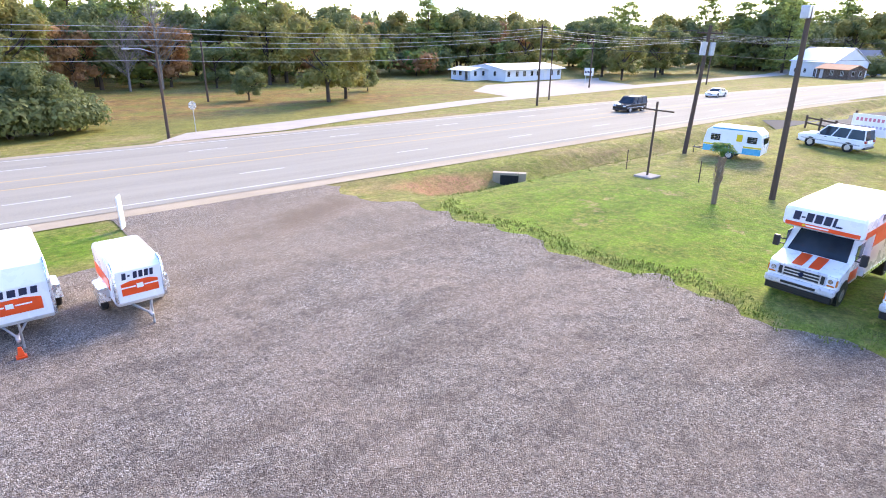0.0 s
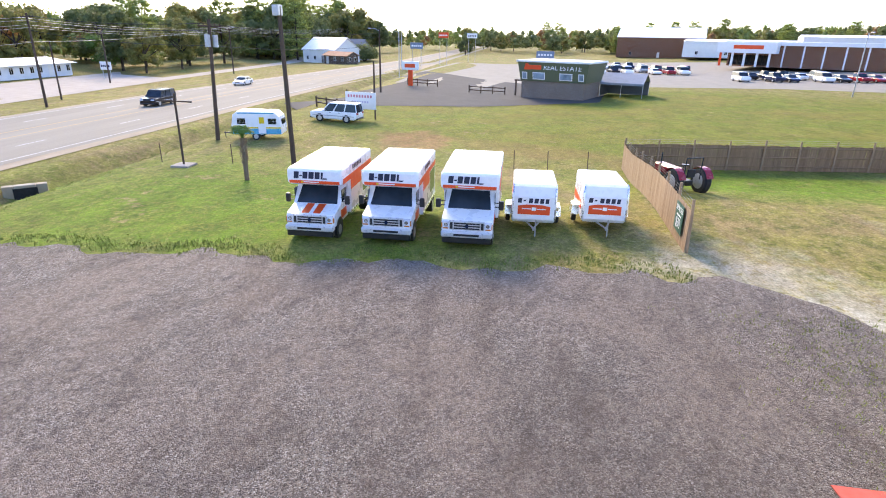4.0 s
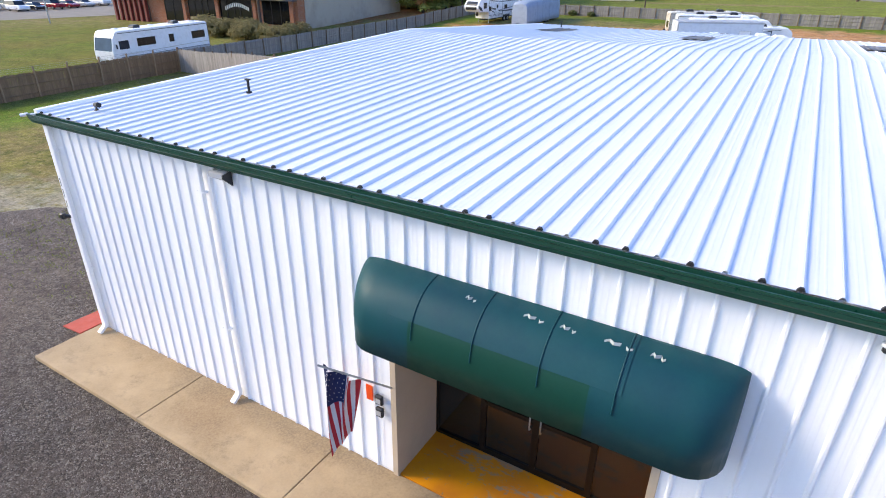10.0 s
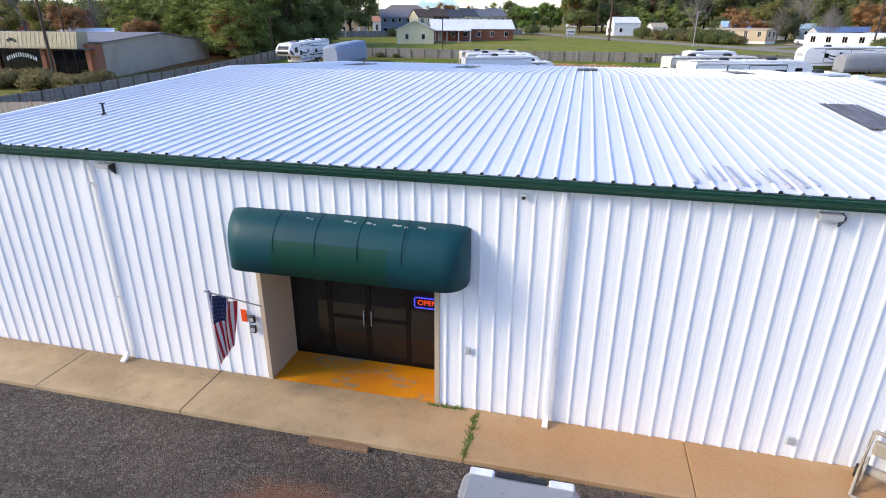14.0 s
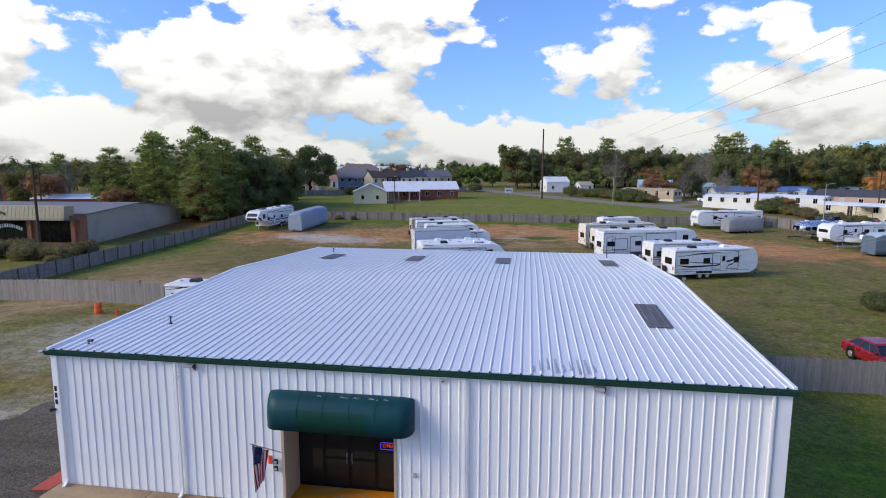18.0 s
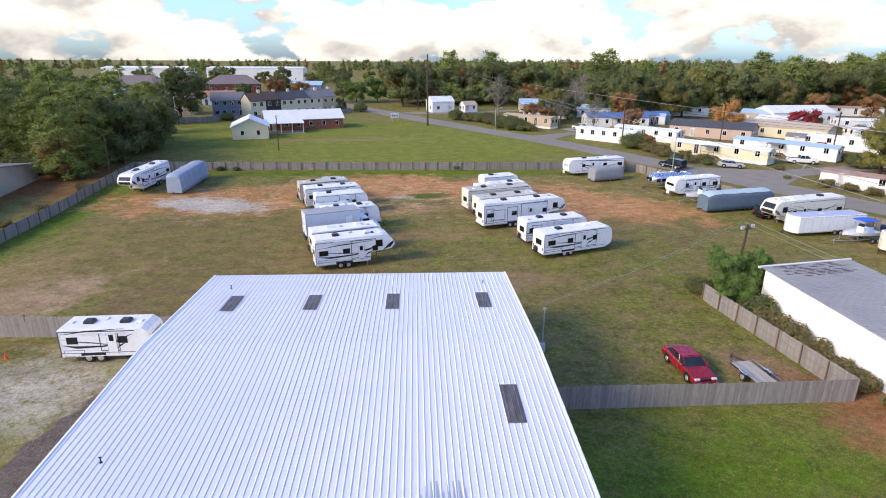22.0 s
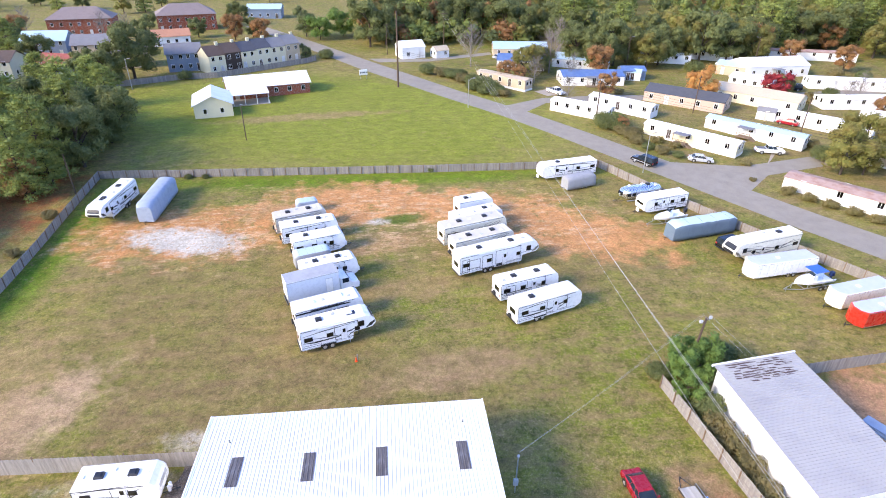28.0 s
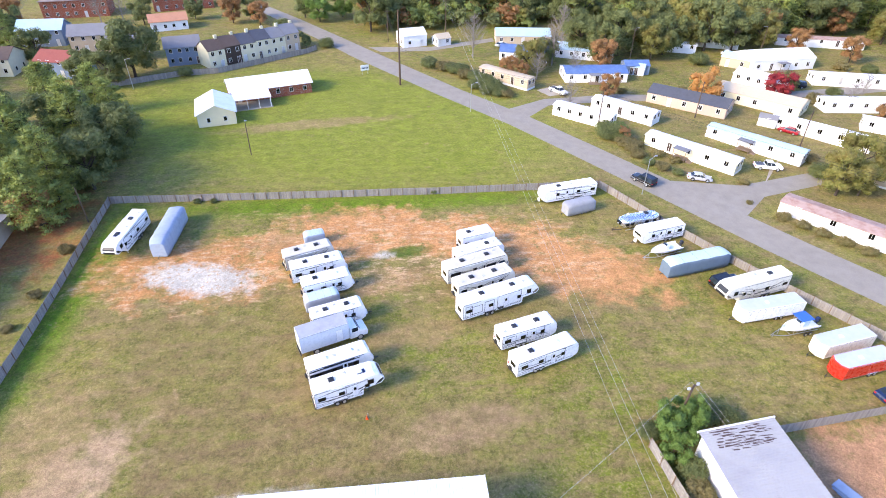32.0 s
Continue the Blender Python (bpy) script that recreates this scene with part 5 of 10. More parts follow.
park(camper("trailer", 8.3, 3.0, 15, "white travel trailer behind a motorhome", "swoosh", group=G_RV), (18.9, 73.6), (26.7, 76.3))
park(camper("trailer", 6.0, 3.3, 16, "small tall white camper without graphics", "plain", group=G_RV), (20.0, 77.8), (25.8, 79.5))
park(camper("trailer", 8.4, 3.0, 18, "white travel trailer with dark roof units and bands", "bands", group=G_RV), (22.4, 55.4), (30.5, 57.8))
park(camper("trailer", 9.3, 3.0, 19, "white travel trailer with blue-grey stripes and a rounded nose", "swoosh", group=G_RV), (23.5, 50.6), (32.3, 53.7))
park(camper("fifth", 11.0, 3.4, 21, "white fifth-wheel camper with black swooshes by the fence", group=G_RV), (-33.0, 90.6), (-34.5, 79.8), w=-2.45)
park(camper("trailer", 11.2, 2.95, 22, "white travel trailer parked at the back fence", "swoosh", group=G_RV), (36.8, 91.3), (47.8, 93.7), "a")
park(camper("trailer", 8.6, 2.9, 23, "white travel trailer with a dark stripe", "bands", group=G_RV), (50.2, 77.3), (58.6, 79.3), "a")
park(camper("fifth", 12.0, 3.6, 24, "cream fifth-wheel camper with sweeping dark stripes", "cream", V_CREAM, group=G_RV), (56.3, 61.2), (68.2, 64.1), "a")
park(camper("trailer", 6.6, 2.75, 26, "white and black travel trailer beside the metal building", "swoosh"), (-17.0, 29.9), (-10.6, 30.1))
park(camper("motor", 11.2, 3.0, 30, "long white motorhome with dark windows parked on grass", "plain", w=2.4), (-47.9, 31.6), (-49.6, 45.6), "a", w=-2.4)


def covered(L, H, w, mat, label, top=None):
    """A camper under a fitted fabric cover: soft, sagging, with seams."""
    ob = thing("covered_camper", label, "covered camper", group=G_RV)
    h, rows = L / 2, []
    rng = random.Random(int(L * 10))
    n = 15
    for i in range(n):
        x = -h + L * i / (n - 1)
        e = min(1.0, min(x + h, h - x) / .55)
        hh, ww = H * (0.86 + 0.14 * math.sqrt(max(0, 1 - (1 - e) ** 2))) + rng.uniform(-.05, .05), w / 2 * (0.88 + .12 * math.sqrt(max(0, 1 - (1 - e) ** 2)))
        row = []
        for y, z in ((-1.02, .28), (-1.0, .9), (-.99, .72 * H), (-.93, .93 * H), (-.6, .985 * H), (0, H + .03), (.6, .985 * H), (.93, .93 * H), (.99, .72 * H), (1.0, .9), (1.02, .28)):
            row.append((x, y * ww + rng.uniform(-.03, .03), (z / H) * hh + rng.uniform(-.02, .03)))
        rows.append(row)
    me = Mesh()
    me.loft(rows, 0, smooth=True)
    part("fabric_cover", me, mat, ob)
    if top:
        me = Mesh()
        me.loft([[(p[0], p[1] * 1.01, p[2] + .012) for p in r[3:8]] for r in rows], 0, cap=False, closed=False, smooth=True)
        part("cover_top", me, top, ob)
    for k in range(1, 5):
        r = rows[k * 3 - 1 if k < 5 else n - 2]
        me = Mesh()
        me.tube([(p[0], p[1] * 1.004, p[2] + .01) for p in r], .018, 5, cap=False)
        part("seam", me, mat, ob)
    for x in (-.4, .4):
        for s in (-1, 1):
            wheel(ob, x - .1 * L, s * (w / 2 - .2), .34)
    me = Mesh()
    me.tube([(h, 0, .45), (h + .8, 0, .45)], .05, 6)
    me.tube([(h + .6, 0, .02), (h + .6, 0, .6)], .03, 6)
    part("hitch_tongue", me, V_DARK, ob)
    return ob


park(covered(11.0, 3.2, 2.6, V_TARP_B, "camper under a blue-grey fitted fabric cover"), (-27.0, 92.0), (-27.5, 80.9), w=-2.6)
park(covered(6.0, 2.5, 2.3, V_TARP_G, "small camper under a grey fabric cover"), (40.3, 86.8), (46.3, 88.7), "a")
park(covered(11.4, 2.9, 2.5, V_TARP_SLATE, "long camper under a slate cover with pale teal top", V_TEAL), (51.2, 68.5), (62.6, 70.9), "a")
park(covered(5.0, 2.4, 2.2, V_TARP_G, "utility trailer under a grey cover and pale top", V_TEAL), (-3.9, 65.2), (.8, 66.8))
park(covered(3.4, 2.2, 2.0, V_TARP_B, "small folded camper under a pale blue cover", V_TEAL), (-5.8, 81.5), (-2.2, 82.5))


def cargo_trailer(L, H, w, mat, label, roof_mat=None, axles=2, group=G_RV):
    ob = thing("cargo_trailer", label, "trailer", group=group)
    h = L / 2
    me = Mesh()
    pl = [(-h, -w / 2), (h - .5, -w / 2), (h, -w / 5), (h, w / 5), (h - .5, w / 2), (-h, w / 2)]
    me.loft([[(x, y, .48) for x, y in pl], [(x, y, H - .08) for x, y in pl], [(x * .985, y * .96, H) for x, y in pl]])
    part("body", me, mat, ob)
    me = Mesh()
    me.loft([[(x * .98, y * .95, H - .01) for x, y in pl], [(x * .97, y * .93, H + .012) for x, y in pl]])
    part("roof_skin", me, roof_mat or V_PALE_ROOF, ob)
    me = Mesh()
    for s in (-1, 1):
        for z in (.5, H - .14):
            me.box(-h, h - .5, s * w / 2 - .012, s * w / 2 + .012, z, z + .07)
        for k in range(int(L / 1.2)):
            x = -h + .6 + k * 1.2
            me.box(x, x + .02, s * w / 2 - .006, s * w / 2 + .006, .57, H - .14)
    part("edge_trim", me, V_ALU, ob)
    for k in range(axles):
        x = -.12 * L + (k - (axles - 1) / 2) * .85
        for s in (-1, 1):
            wheel(ob, x, s * (w / 2 - .06), .33, .2)
            me = Mesh()
            me.box(x - .42, x + .42, s * (w / 2 + .02) - .1, s * (w / 2 + .02) + .08, .66, .72, bevel=.02)
            part("mudguard", me, V_ALU, ob)
    me = Mesh()
    for s in (-1, 1):
        me.tube([(h - .6, s * .6, .46), (h + 1.0, 0, .44)], .045, 6)
    me.tube([(h + .8, 0, .02), (h + .8, 0, .7)], .035, 8)
    part("hitch_tongue", me, V_DARK, ob)
    me = Mesh()
    me.box(.3, .8, -w * .1, w * .12, H, H + .1, bevel=.03)
    part("roof_vent", me, V_WHITE, ob)
    d = patch(ob, "side_door", h - 1.6, h - .85, .62, H - .25, -1, w, mat, out=.02)
    patch(d, "door_latch", h - 1.52, h - 1.42, 1.2, 1.34, -1, w, V_DARK, out=.035)
    return ob


park(cargo_trailer(10.2, 2.6, 2.5, V_WHITE, "white enclosed cargo trailer with a metal roof"), (57.0, 57.5), (67.2, 58.8), "a", 2.5)
park(cargo_trailer(8.6, 2.6, 2.5, V_CREAM, "cream enclosed trailer with roof vents and ladder"), (64.0, 50.0), (72.4, 51.6), "a", 2.5)
park(cargo_trailer(8.4, 2.6, 2.5, paint("bright_red_trailer_paint", (0.55, 0.028, 0.018)), "red enclosed cargo trailer with a pale roof"), (64.0, 46.3), (72.3, 47.6), "a", 2.5)


def box_truck():
    ob = thing("box_truck", "white delivery box truck with a grey cargo box", "truck", group=G_RV)
    me = Mesh()
    me.box(-4.6, 2.0, -1.25, 1.25, 1.0, 3.75, bevel=.05)
    part("cargo_box", me, paint("pale_blue_grey_box_paint", (0.60, 0.65, 0.72)), ob)
    me = Mesh()
    me.box(-4.58, 1.98, -1.2, 1.2, 3.745, 3.765)
    part("box_roof", me, plain("weathered_grey_roof", (0.33, 0.34, 0.36), 0.5, dirt=0.6, scale=0.9), ob, "weathered grey box roof")
    me = Mesh()
    for s in (-1, 1):
        me.box(-4.62, 2.02, s * 1.25 - .02, s * 1.25 + .02, 3.62, 3.74)
        me.box(-4.62, -4.54, s * 1.25 - .02, s * 1.25 + .02, 1.0, 3.7)
    part("box_edge", me, V_GREY, ob)
    d = patch(ob, "side_door", .2, 1.1, 1.2, 3.1, -1, 2.5, V_WHITE, out=.02)
    for a, b, c, e in ((.2, 1.1, 3.08, 3.12), (.2, .23, 1.2, 3.1), (1.07, 1.1, 1.2, 3.1)):
        patch(d, "door_edge", a, b, c, e, -1, 2.5, V_GREY, out=.03)
    me = Mesh()
    shell(me, [(2.1, .6), (4.6, .6), (4.65, 1.3), (4.5, 1.55), (3.6, 1.72), (3.05, 2.6), (2.1, 2.65)], 2.2, .1)
    cab = part("cab", me, V_WHITE, ob)
    me = Mesh()
    me.loft([[(3.64, -.92, 1.74), (3.64, .92, 1.74)], [(3.12, -.85, 2.52), (3.12, .85, 2.52)]], 0, cap=False, closed=False)
    part("windscreen", me, CAR_GLASS, cab)
    for s in (-1, 1):
        patch(cab, "side_window", 2.4, 3.25, 1.75, 2.4, s, 2.2, CAR_GLASS)
        for x, y in ((3.5, .95), (-2.6, 1.0)):
            wheel(ob, x, s * y, .5, .3)
        me = Mesh()
        me.box(4.6, 4.68, s * .8 - .15, s * .8 + .15, .95, 1.2)
        part("headlight", me, LENS, cab)
    me = Mesh()
    me.box(-4.6, 3.0, -.45, .45, .6, 1.0)
    me.box(-4.75, -4.6, -1.1, 1.1, .55, .75)
    part("chassis", me, V_DARK, ob)
    return ob


park(box_truck(), (-3.9, 56.5), (5.0, 60.0), "b", 2.5)


def airstream():
    ob = thing("round_travel_trailer", "rounded polished aluminium travel trailer", "camper", group=G_RV)
    L, H, w, rows = 8.2, 2.75, 2.4, []
    for i in range(13):
        u = i / 12
        x = -L / 2 + L * u
        e = math.sqrt(max(0.02, 1 - (2 * u - 1) ** 6))
        row = []
        for k in range(14):
            a = -math.pi * .2 + math.pi * 1.4 * k / 13
            row.append((x, w / 2 * e * max(-1, min(1, 1.12 * math.cos(a))), .55 + (H - .55) * (.5 + .5 * e * max(-1, min(1, 1.1 * math.sin(a))))))
        rows.append(row)
    me = Mesh()
    me.loft(rows, 0, smooth=True)
    part("body", me, V_ALU, ob)
    for s in (-1, 1):
        for x in (-2.8, -1.2, 1.6, 2.6):
            patch(ob, "window", x, x + .7, 1.45, 1.95, s, w, DARK_GLASS, out=.02)
        for x in (-.45, .45):
            wheel(ob, x, s * 1.02, .34)
        patch(ob, "lower_band", -3.2, 3.2, .6, .75, s, w, V_GREY, out=.01)
    d = patch(ob, "door", .55, 1.2, .7, 2.3, -1, w, V_ALU, out=.02)
    me = Mesh()
    me.box(3.0, 4.08, -.55, .55, 1.5, 2.1, bevel=.1)
    part("front_window", me, DARK_GLASS, ob)
    roof_gear(ob, 5.5, H - .03, 1, False, 4)
    me = Mesh()
    for s in (-1, 1):
        me.tube([(3.4, s * .6, .5), (5.1, 0, .45)], .045, 6)
    me.tube([(4.9, 0, .02), (4.9, 0, .7)], .035, 8)
    part("hitch_tongue", me, V_DARK, ob)
    return ob


park(airstream(), (48.2, 81.2), (56.2, 82.8), "a")


def boat(canopy, label):
    ob = thing("boat_on_trailer", label, "boat", group=G_RV)
    me = Mesh()
    rows = []
    for i in range(9):
        u = i / 8
        x = -2.9 + 5.8 * u
        b = 1.1 * (1 - max(0, u - .45) ** 2 * 3.2)
        dz = .25 * u * u
        rows.append([(x, -b, 1.35 + dz), (x, -b * .85, .95 + dz * .6), (x, 0, .62 + dz * 1.6), (x, b * .85, .95 + dz * .6), (x, b, 1.35 + dz), (x, b * .86, 1.36 + dz), (x, b * .75, 1.08 + dz * .5), (x, -b * .75, 1.08 + dz * .5), (x, -b * .86, 1.36 + dz)])
    me.loft(rows, 0)
    part("hull", me, V_WHITE, ob)
    me = Mesh()
    me.box(-.5, .4, -.45, .45, 1.0, 1.95, bevel=.08)
    part("console", me, V_WHITE, ob)
    me = Mesh()
    me.loft([[(.35, -.42, 1.9), (.35, .42, 1.9)], [(.12, -.38, 2.3), (.12, .38, 2.3)]], 0, cap=False, closed=False)
    part("windshield", me, CAR_GLASS, ob)
    me = Mesh()
    me.box(-3.5, -2.95, -.28, .28, 1.25, 1.95, bevel=.1)
    me.box(-3.3, -3.1, -.1, .1, .55, 1.3)
    part("outboard_motor", me, V_NAVY if canopy else V_DARK, ob, "dark outboard motor")
    if canopy:
        me = Mesh()
        for x in (-.9, .5):
            for s in (-1, 1):
                me.tube([(x, s * .7, 1.2), (x * .95, s * .65, 2.75)], .025, 6)
        part("canopy_frame", me, V_ALU, ob)
        me = Mesh()
        me.box(-1.3, .8, -.95, .95, 2.75, 2.84, bevel=.04)
        part("canopy", me, V_BLUE, ob, "bright blue canopy")
    me = Mesh()
    for s in (-1, 1):
        me.tube([(-2.9, s * .8, .45), (2.2, s * .7, .45), (4.3, 0, .45)], .05, 6)
    for x in (-1.8, 0.3, 1.6):
        me.tube([(x, -.8, .45), (x, .8, .45)], .04, 6)
    me.tube([(3.9, 0, .02), (3.9, 0, .75)], .035, 6)
    me.tube([(3.2, 0, .45), (3.2, 0, 1.3)], .04, 6)
    for x in (-1.5, 1.0):
        for s in (-1, 1):
            me.tube([(x, s * .55, .45), (x, s * .55, .86)], .05, 6)
    part("boat_trailer", me, STEEL, ob)
    for x in (-1.4, -.6):
        for s in (-1, 1):
            wheel(ob, x, s * 1.1, .32, .2)
    return ob


park(boat(True, "white fishing boat with a blue canopy on its trailer"), (60.6, 54.0), (68.5, 55.4), "a", 2.2)
park(boat(False, "small white open boat on a steel trailer"), (50.6, 73.2), (57.0, 75.0), "a", 2.2)


def car(kind, colour, label, at, group="", category="car", simple=False, glass=None):
    """sedan, suv or pickup, nose to +x."""
    ob = thing({"sedan": "car", "suv": "suv", "pickup": "pickup_truck"}[kind], label, category, at, group)
    w = 1.82 if kind == "sedan" else 1.95
    if kind == "sedan":
        low = [(-2.3, .38), (-1.85, .24), (1.9, .24), (2.28, .35), (2.32, .58), (2.1, .74), (1.0, .92), (-1.5, .98), (-2.2, .94), (-2.34, .7)]
        cab, lo_z, hi_z = ((-1.75, 1.02), (-1.0, .32), 0.92, 1.42)[0:2], .93, 1.42
        base, topx = (-1.85, 1.05), (-1.15, .30)
    elif kind == "suv":
        low = [(-2.45, .45), (-2.1, .30), (2.1, .30), (2.45, .42), (2.48, .75), (2.3, 1.0), (1.15, 1.12), (-2.4, 1.14), (-2.52, .8)]
        base, topx, lo_z, hi_z = (-2.44, 1.12), (-2.30, .42), 1.1, 1.88
    else:
        low = [(-2.75, .5), (-2.4, .36), (2.3, .36), (2.7, .48), (2.74, .85), (2.55, 1.06), (1.35, 1.14), (-2.7, 1.12), (-2.8, .8)]
        base, topx, lo_z, hi_z = (-.7, 1.4), (-.55, .7), 1.1, 1.8
    me = Mesh()
    shell(me, low, w, .12)
    body = part("body", me, colour, ob)
    me = Mesh()
    wi, wt = (w / 2 - .04, w / 2 - .15) if kind == "suv" else (w / 2 - .07, w / 2 - .24)
    a, b, c, d = base[0], base[1], topx[0], topx[1]
    me.loft([[(a, -wi, lo_z - .06), (b, -wi, lo_z - .06), (b, wi, lo_z - .06), (a, wi, lo_z - .06)], [(c, -wt, hi_z - .05), (d, -wt, hi_z - .05), (d, wt, hi_z - .05), (c, wt, hi_z - .05)]])
    cabin = part("glasshouse", me, glass or CAR_GLASS, ob, "dark car windows")
    me = Mesh()
    me.loft([[(c - .05, -wt - .03, hi_z - .07), (d + .08, -wt - .03, hi_z - .07), (d + .08, wt + .03, hi_z - .07), (c - .05, wt + .03, hi_z - .07)], [(c + .03, -wt + .03, hi_z), (d - .06, -wt + .03, hi_z), (d - .06, wt - .03, hi_z), (c + .03, wt - .03, hi_z)]])
    part("roof_panel", me, colour, ob)
    if simple:
        for x in (-1.35, 1.4):
            for s in (-1, 1):
                wheel(ob, x, s * (w / 2 - .1), .33, .22)
        return ob
    mids = [0.0, .36, .68, 1.0] if kind != "pickup" else [0.0, .5, 1.0]
    for s in (-1, 1):
        for u in mids:
            x0, x1 = a + (b - a) * u, c + (d - c) * u
            me = Mesh()
            me.tube([(x0, s * (wi + .005), lo_z - .04), (x1, s * (wt + .008), hi_z - .05)], .022 if kind != "suv" else .05, 5)
            part("pillar", me, colour, ob)
    for x in ((-1.38, 1.42) if kind != "pickup" else (-1.7, 1.75)):
        for s in (-1, 1):
            me = Mesh()
            me.disc((x, s * (w / 2 - .06), .40), .40, .14, "y", 18)
            part("wheel_arch", me, V_DARK, ob)
            wheel(ob, x, s * (w / 2 - .10), .33 if kind == "sedan" else .38, .22)
    front = max(p[0] for p in low)
    rear = min(p[0] for p in low)
    zl = .62 if kind == "sedan" else .82
    for s in (-1, 1):
        me = Mesh()
        me.box(front - .16, front + .005, s * (w / 2 - .28) - .2, s * (w / 2 - .28) + .2, zl - .07, zl + .09, bevel=.03)
        part("headlight", me, LENS, ob)
        me = Mesh()
        me.box(rear - .01, rear + .14, s * (w / 2 - .22) - .16, s * (w / 2 - .22) + .16, zl + .02, zl + .22, bevel=.03)
        part("tail_light", me, TAIL, ob)
        me = Mesh()
        me.box(b - .32, b - .18, s * (w / 2 + .10) - .09, s * (w / 2 + .10) + .09, lo_z, lo_z + .16, bevel=.03)
        part("mirror", me, colour, ob)
        for hx in (-.75, .25):
            me = Mesh()
            me.box(hx, hx + .18, s * w / 2 - .01, s * w / 2 + .012, lo_z - .16, lo_z - .12)
            part("door_handle", me, V_DARK, ob)
    me = Mesh()
    me.box(front - .1, front + .012, -w / 2 + .5, w / 2 - .5, zl - .1, zl + .06, bevel=.02)
    part("grille", me, V_DARK, ob)
    me = Mesh()
    me.box(front - .2, front + .06, -w / 2 + .06, w / 2 - .06, .32, .5, bevel=.05)
    me.box(rear - .06, rear + .2, -w / 2 + .06, w / 2 - .06, .36, .54, bevel=.05)
    part("bumpers", me, colour if kind == "sedan" else V_DARK, ob)
    if kind == "suv":
        for s in (-1, 1):
            me = Mesh()
            me.tube([(-2.1, s * (wt - .08), hi_z - .02), (-2.0, s * (wt - .08), hi_z + .06), (.1, s * (wt - .08), hi_z + .06), (.2, s * (wt - .08), hi_z - .02)], .022, 6)
            part("roof_rail", me, V_DARK, ob)
            me = Mesh()
            me.box(-2.2, 2.2, s * w / 2 - .02, s * w / 2 + .015, .62, .70, bevel=.01)
            part("side_moulding", me, V_GREY, ob)
    if kind == "pickup":
        me = Mesh()
        me.box(-2.6, -.85, -w / 2 + .16, w / 2 - .16, 1.08, 1.135)
        part("load_bed", me, V_DARK, ob)
    return ob


def on(x, y, heading, length=4.5):
    return place(x, y, heading, length)


car("suv", V_WHITE, "white full-size suv parked on grass beside a banner", on(-54.8, -15.4, -95), category="suv")
car("sedan", V_RED, "faded dark red sedan parked behind a plank fence", on(29.15, 27.1, -85))
car("sedan", V_SILVER, "silver sedan parked before the metal building", on(7.05, 4.75, 90))
car("suv", V_BLACK, "black suv driving on the side road", on(59.0, 98.2, 122), category="suv")
car("suv", V_BLACK, "black suv on the highway", on(-65.5, -41.5, 2), category="suv")
car("sedan", V_WHITE, "white sedan on the highway", on(-96.5, -45.5, 2))
car("suv", V_BLACK, "black and red suv between stored campers", on(59.6, 66.6, 14), category="suv")
car("sedan", V_NAVY, "dark blue car parked near the plank fence", on(69.5, 43.8, 10))
car("sedan", V_GREY, "grey sedan parked by a mobile home", on(70.8, 98.4, -20))
car("pickup", V_WHITE, "white pickup truck on a concrete drive", on(87.2, 101.6, -15), category="pickup truck")
car("pickup", V_WHITE, "white pickup truck in front of a blue-roofed house", on(54.8, 147.0, -60), category="pickup truck")
for kind, tone, x, y, hd, label in (("suv", V_BLACK, 122.0, 146.5, 160, "dark suv parked among mobile homes"), ("sedan", V_WHITE, 118.5, 177.0, 20, "white car parked at the wood's edge"), ("suv", V_NAVY, 123.0, 174.5, 20, "dark blue suv parked at the wood's edge"), ("pickup", V_BLACK, 128.5, 172.0, 15, "black pickup parked at the wood's edge"), ("sedan", V_GREY, 47.5, 190.5, 30, "grey car parked by a shed"), ("sedan", V_RED, 102.0, 118.0, 130, "red sedan parked beside a mobile home"), ("suv", V_SILVER, 136.5, 120.0, 100, "silver suv parked beside a mobile home")):
    car(kind, tone, label, on(x, y, hd), category="suv" if kind == "suv" else "pickup truck" if kind == "pickup" else "car", simple=True)
# shop car park
rng_cars = random.Random(12)
tones = (V_WHITE, V_WHITE, V_SILVER, V_GREY, V_BLACK, V_NAVY, V_RED)
for x0, y0, dx, dy, n, hd in ((-123.5, 46.5, .2, 3.0, 11, 5), (-129.5, 47, .2, 3.1, 6, 185), (-147.5, 22, .6, 3.1, 7, 5), (-156, 20, .6, 3.2, 8, 185), (-172, 16, 0.5, 3.3, 8, 5)):
    for k in range(n):
        if rng_cars.random() < .82:
            kind = rng_cars.choice(("sedan", "suv", "suv", "pickup"))
            car(kind, rng_cars.choice(tones), "car parked in the shop car park", on(x0 + dx * k, y0 + dy * k, hd + rng_cars.uniform(-3, 3)), "cars in the shop car park", simple=True)


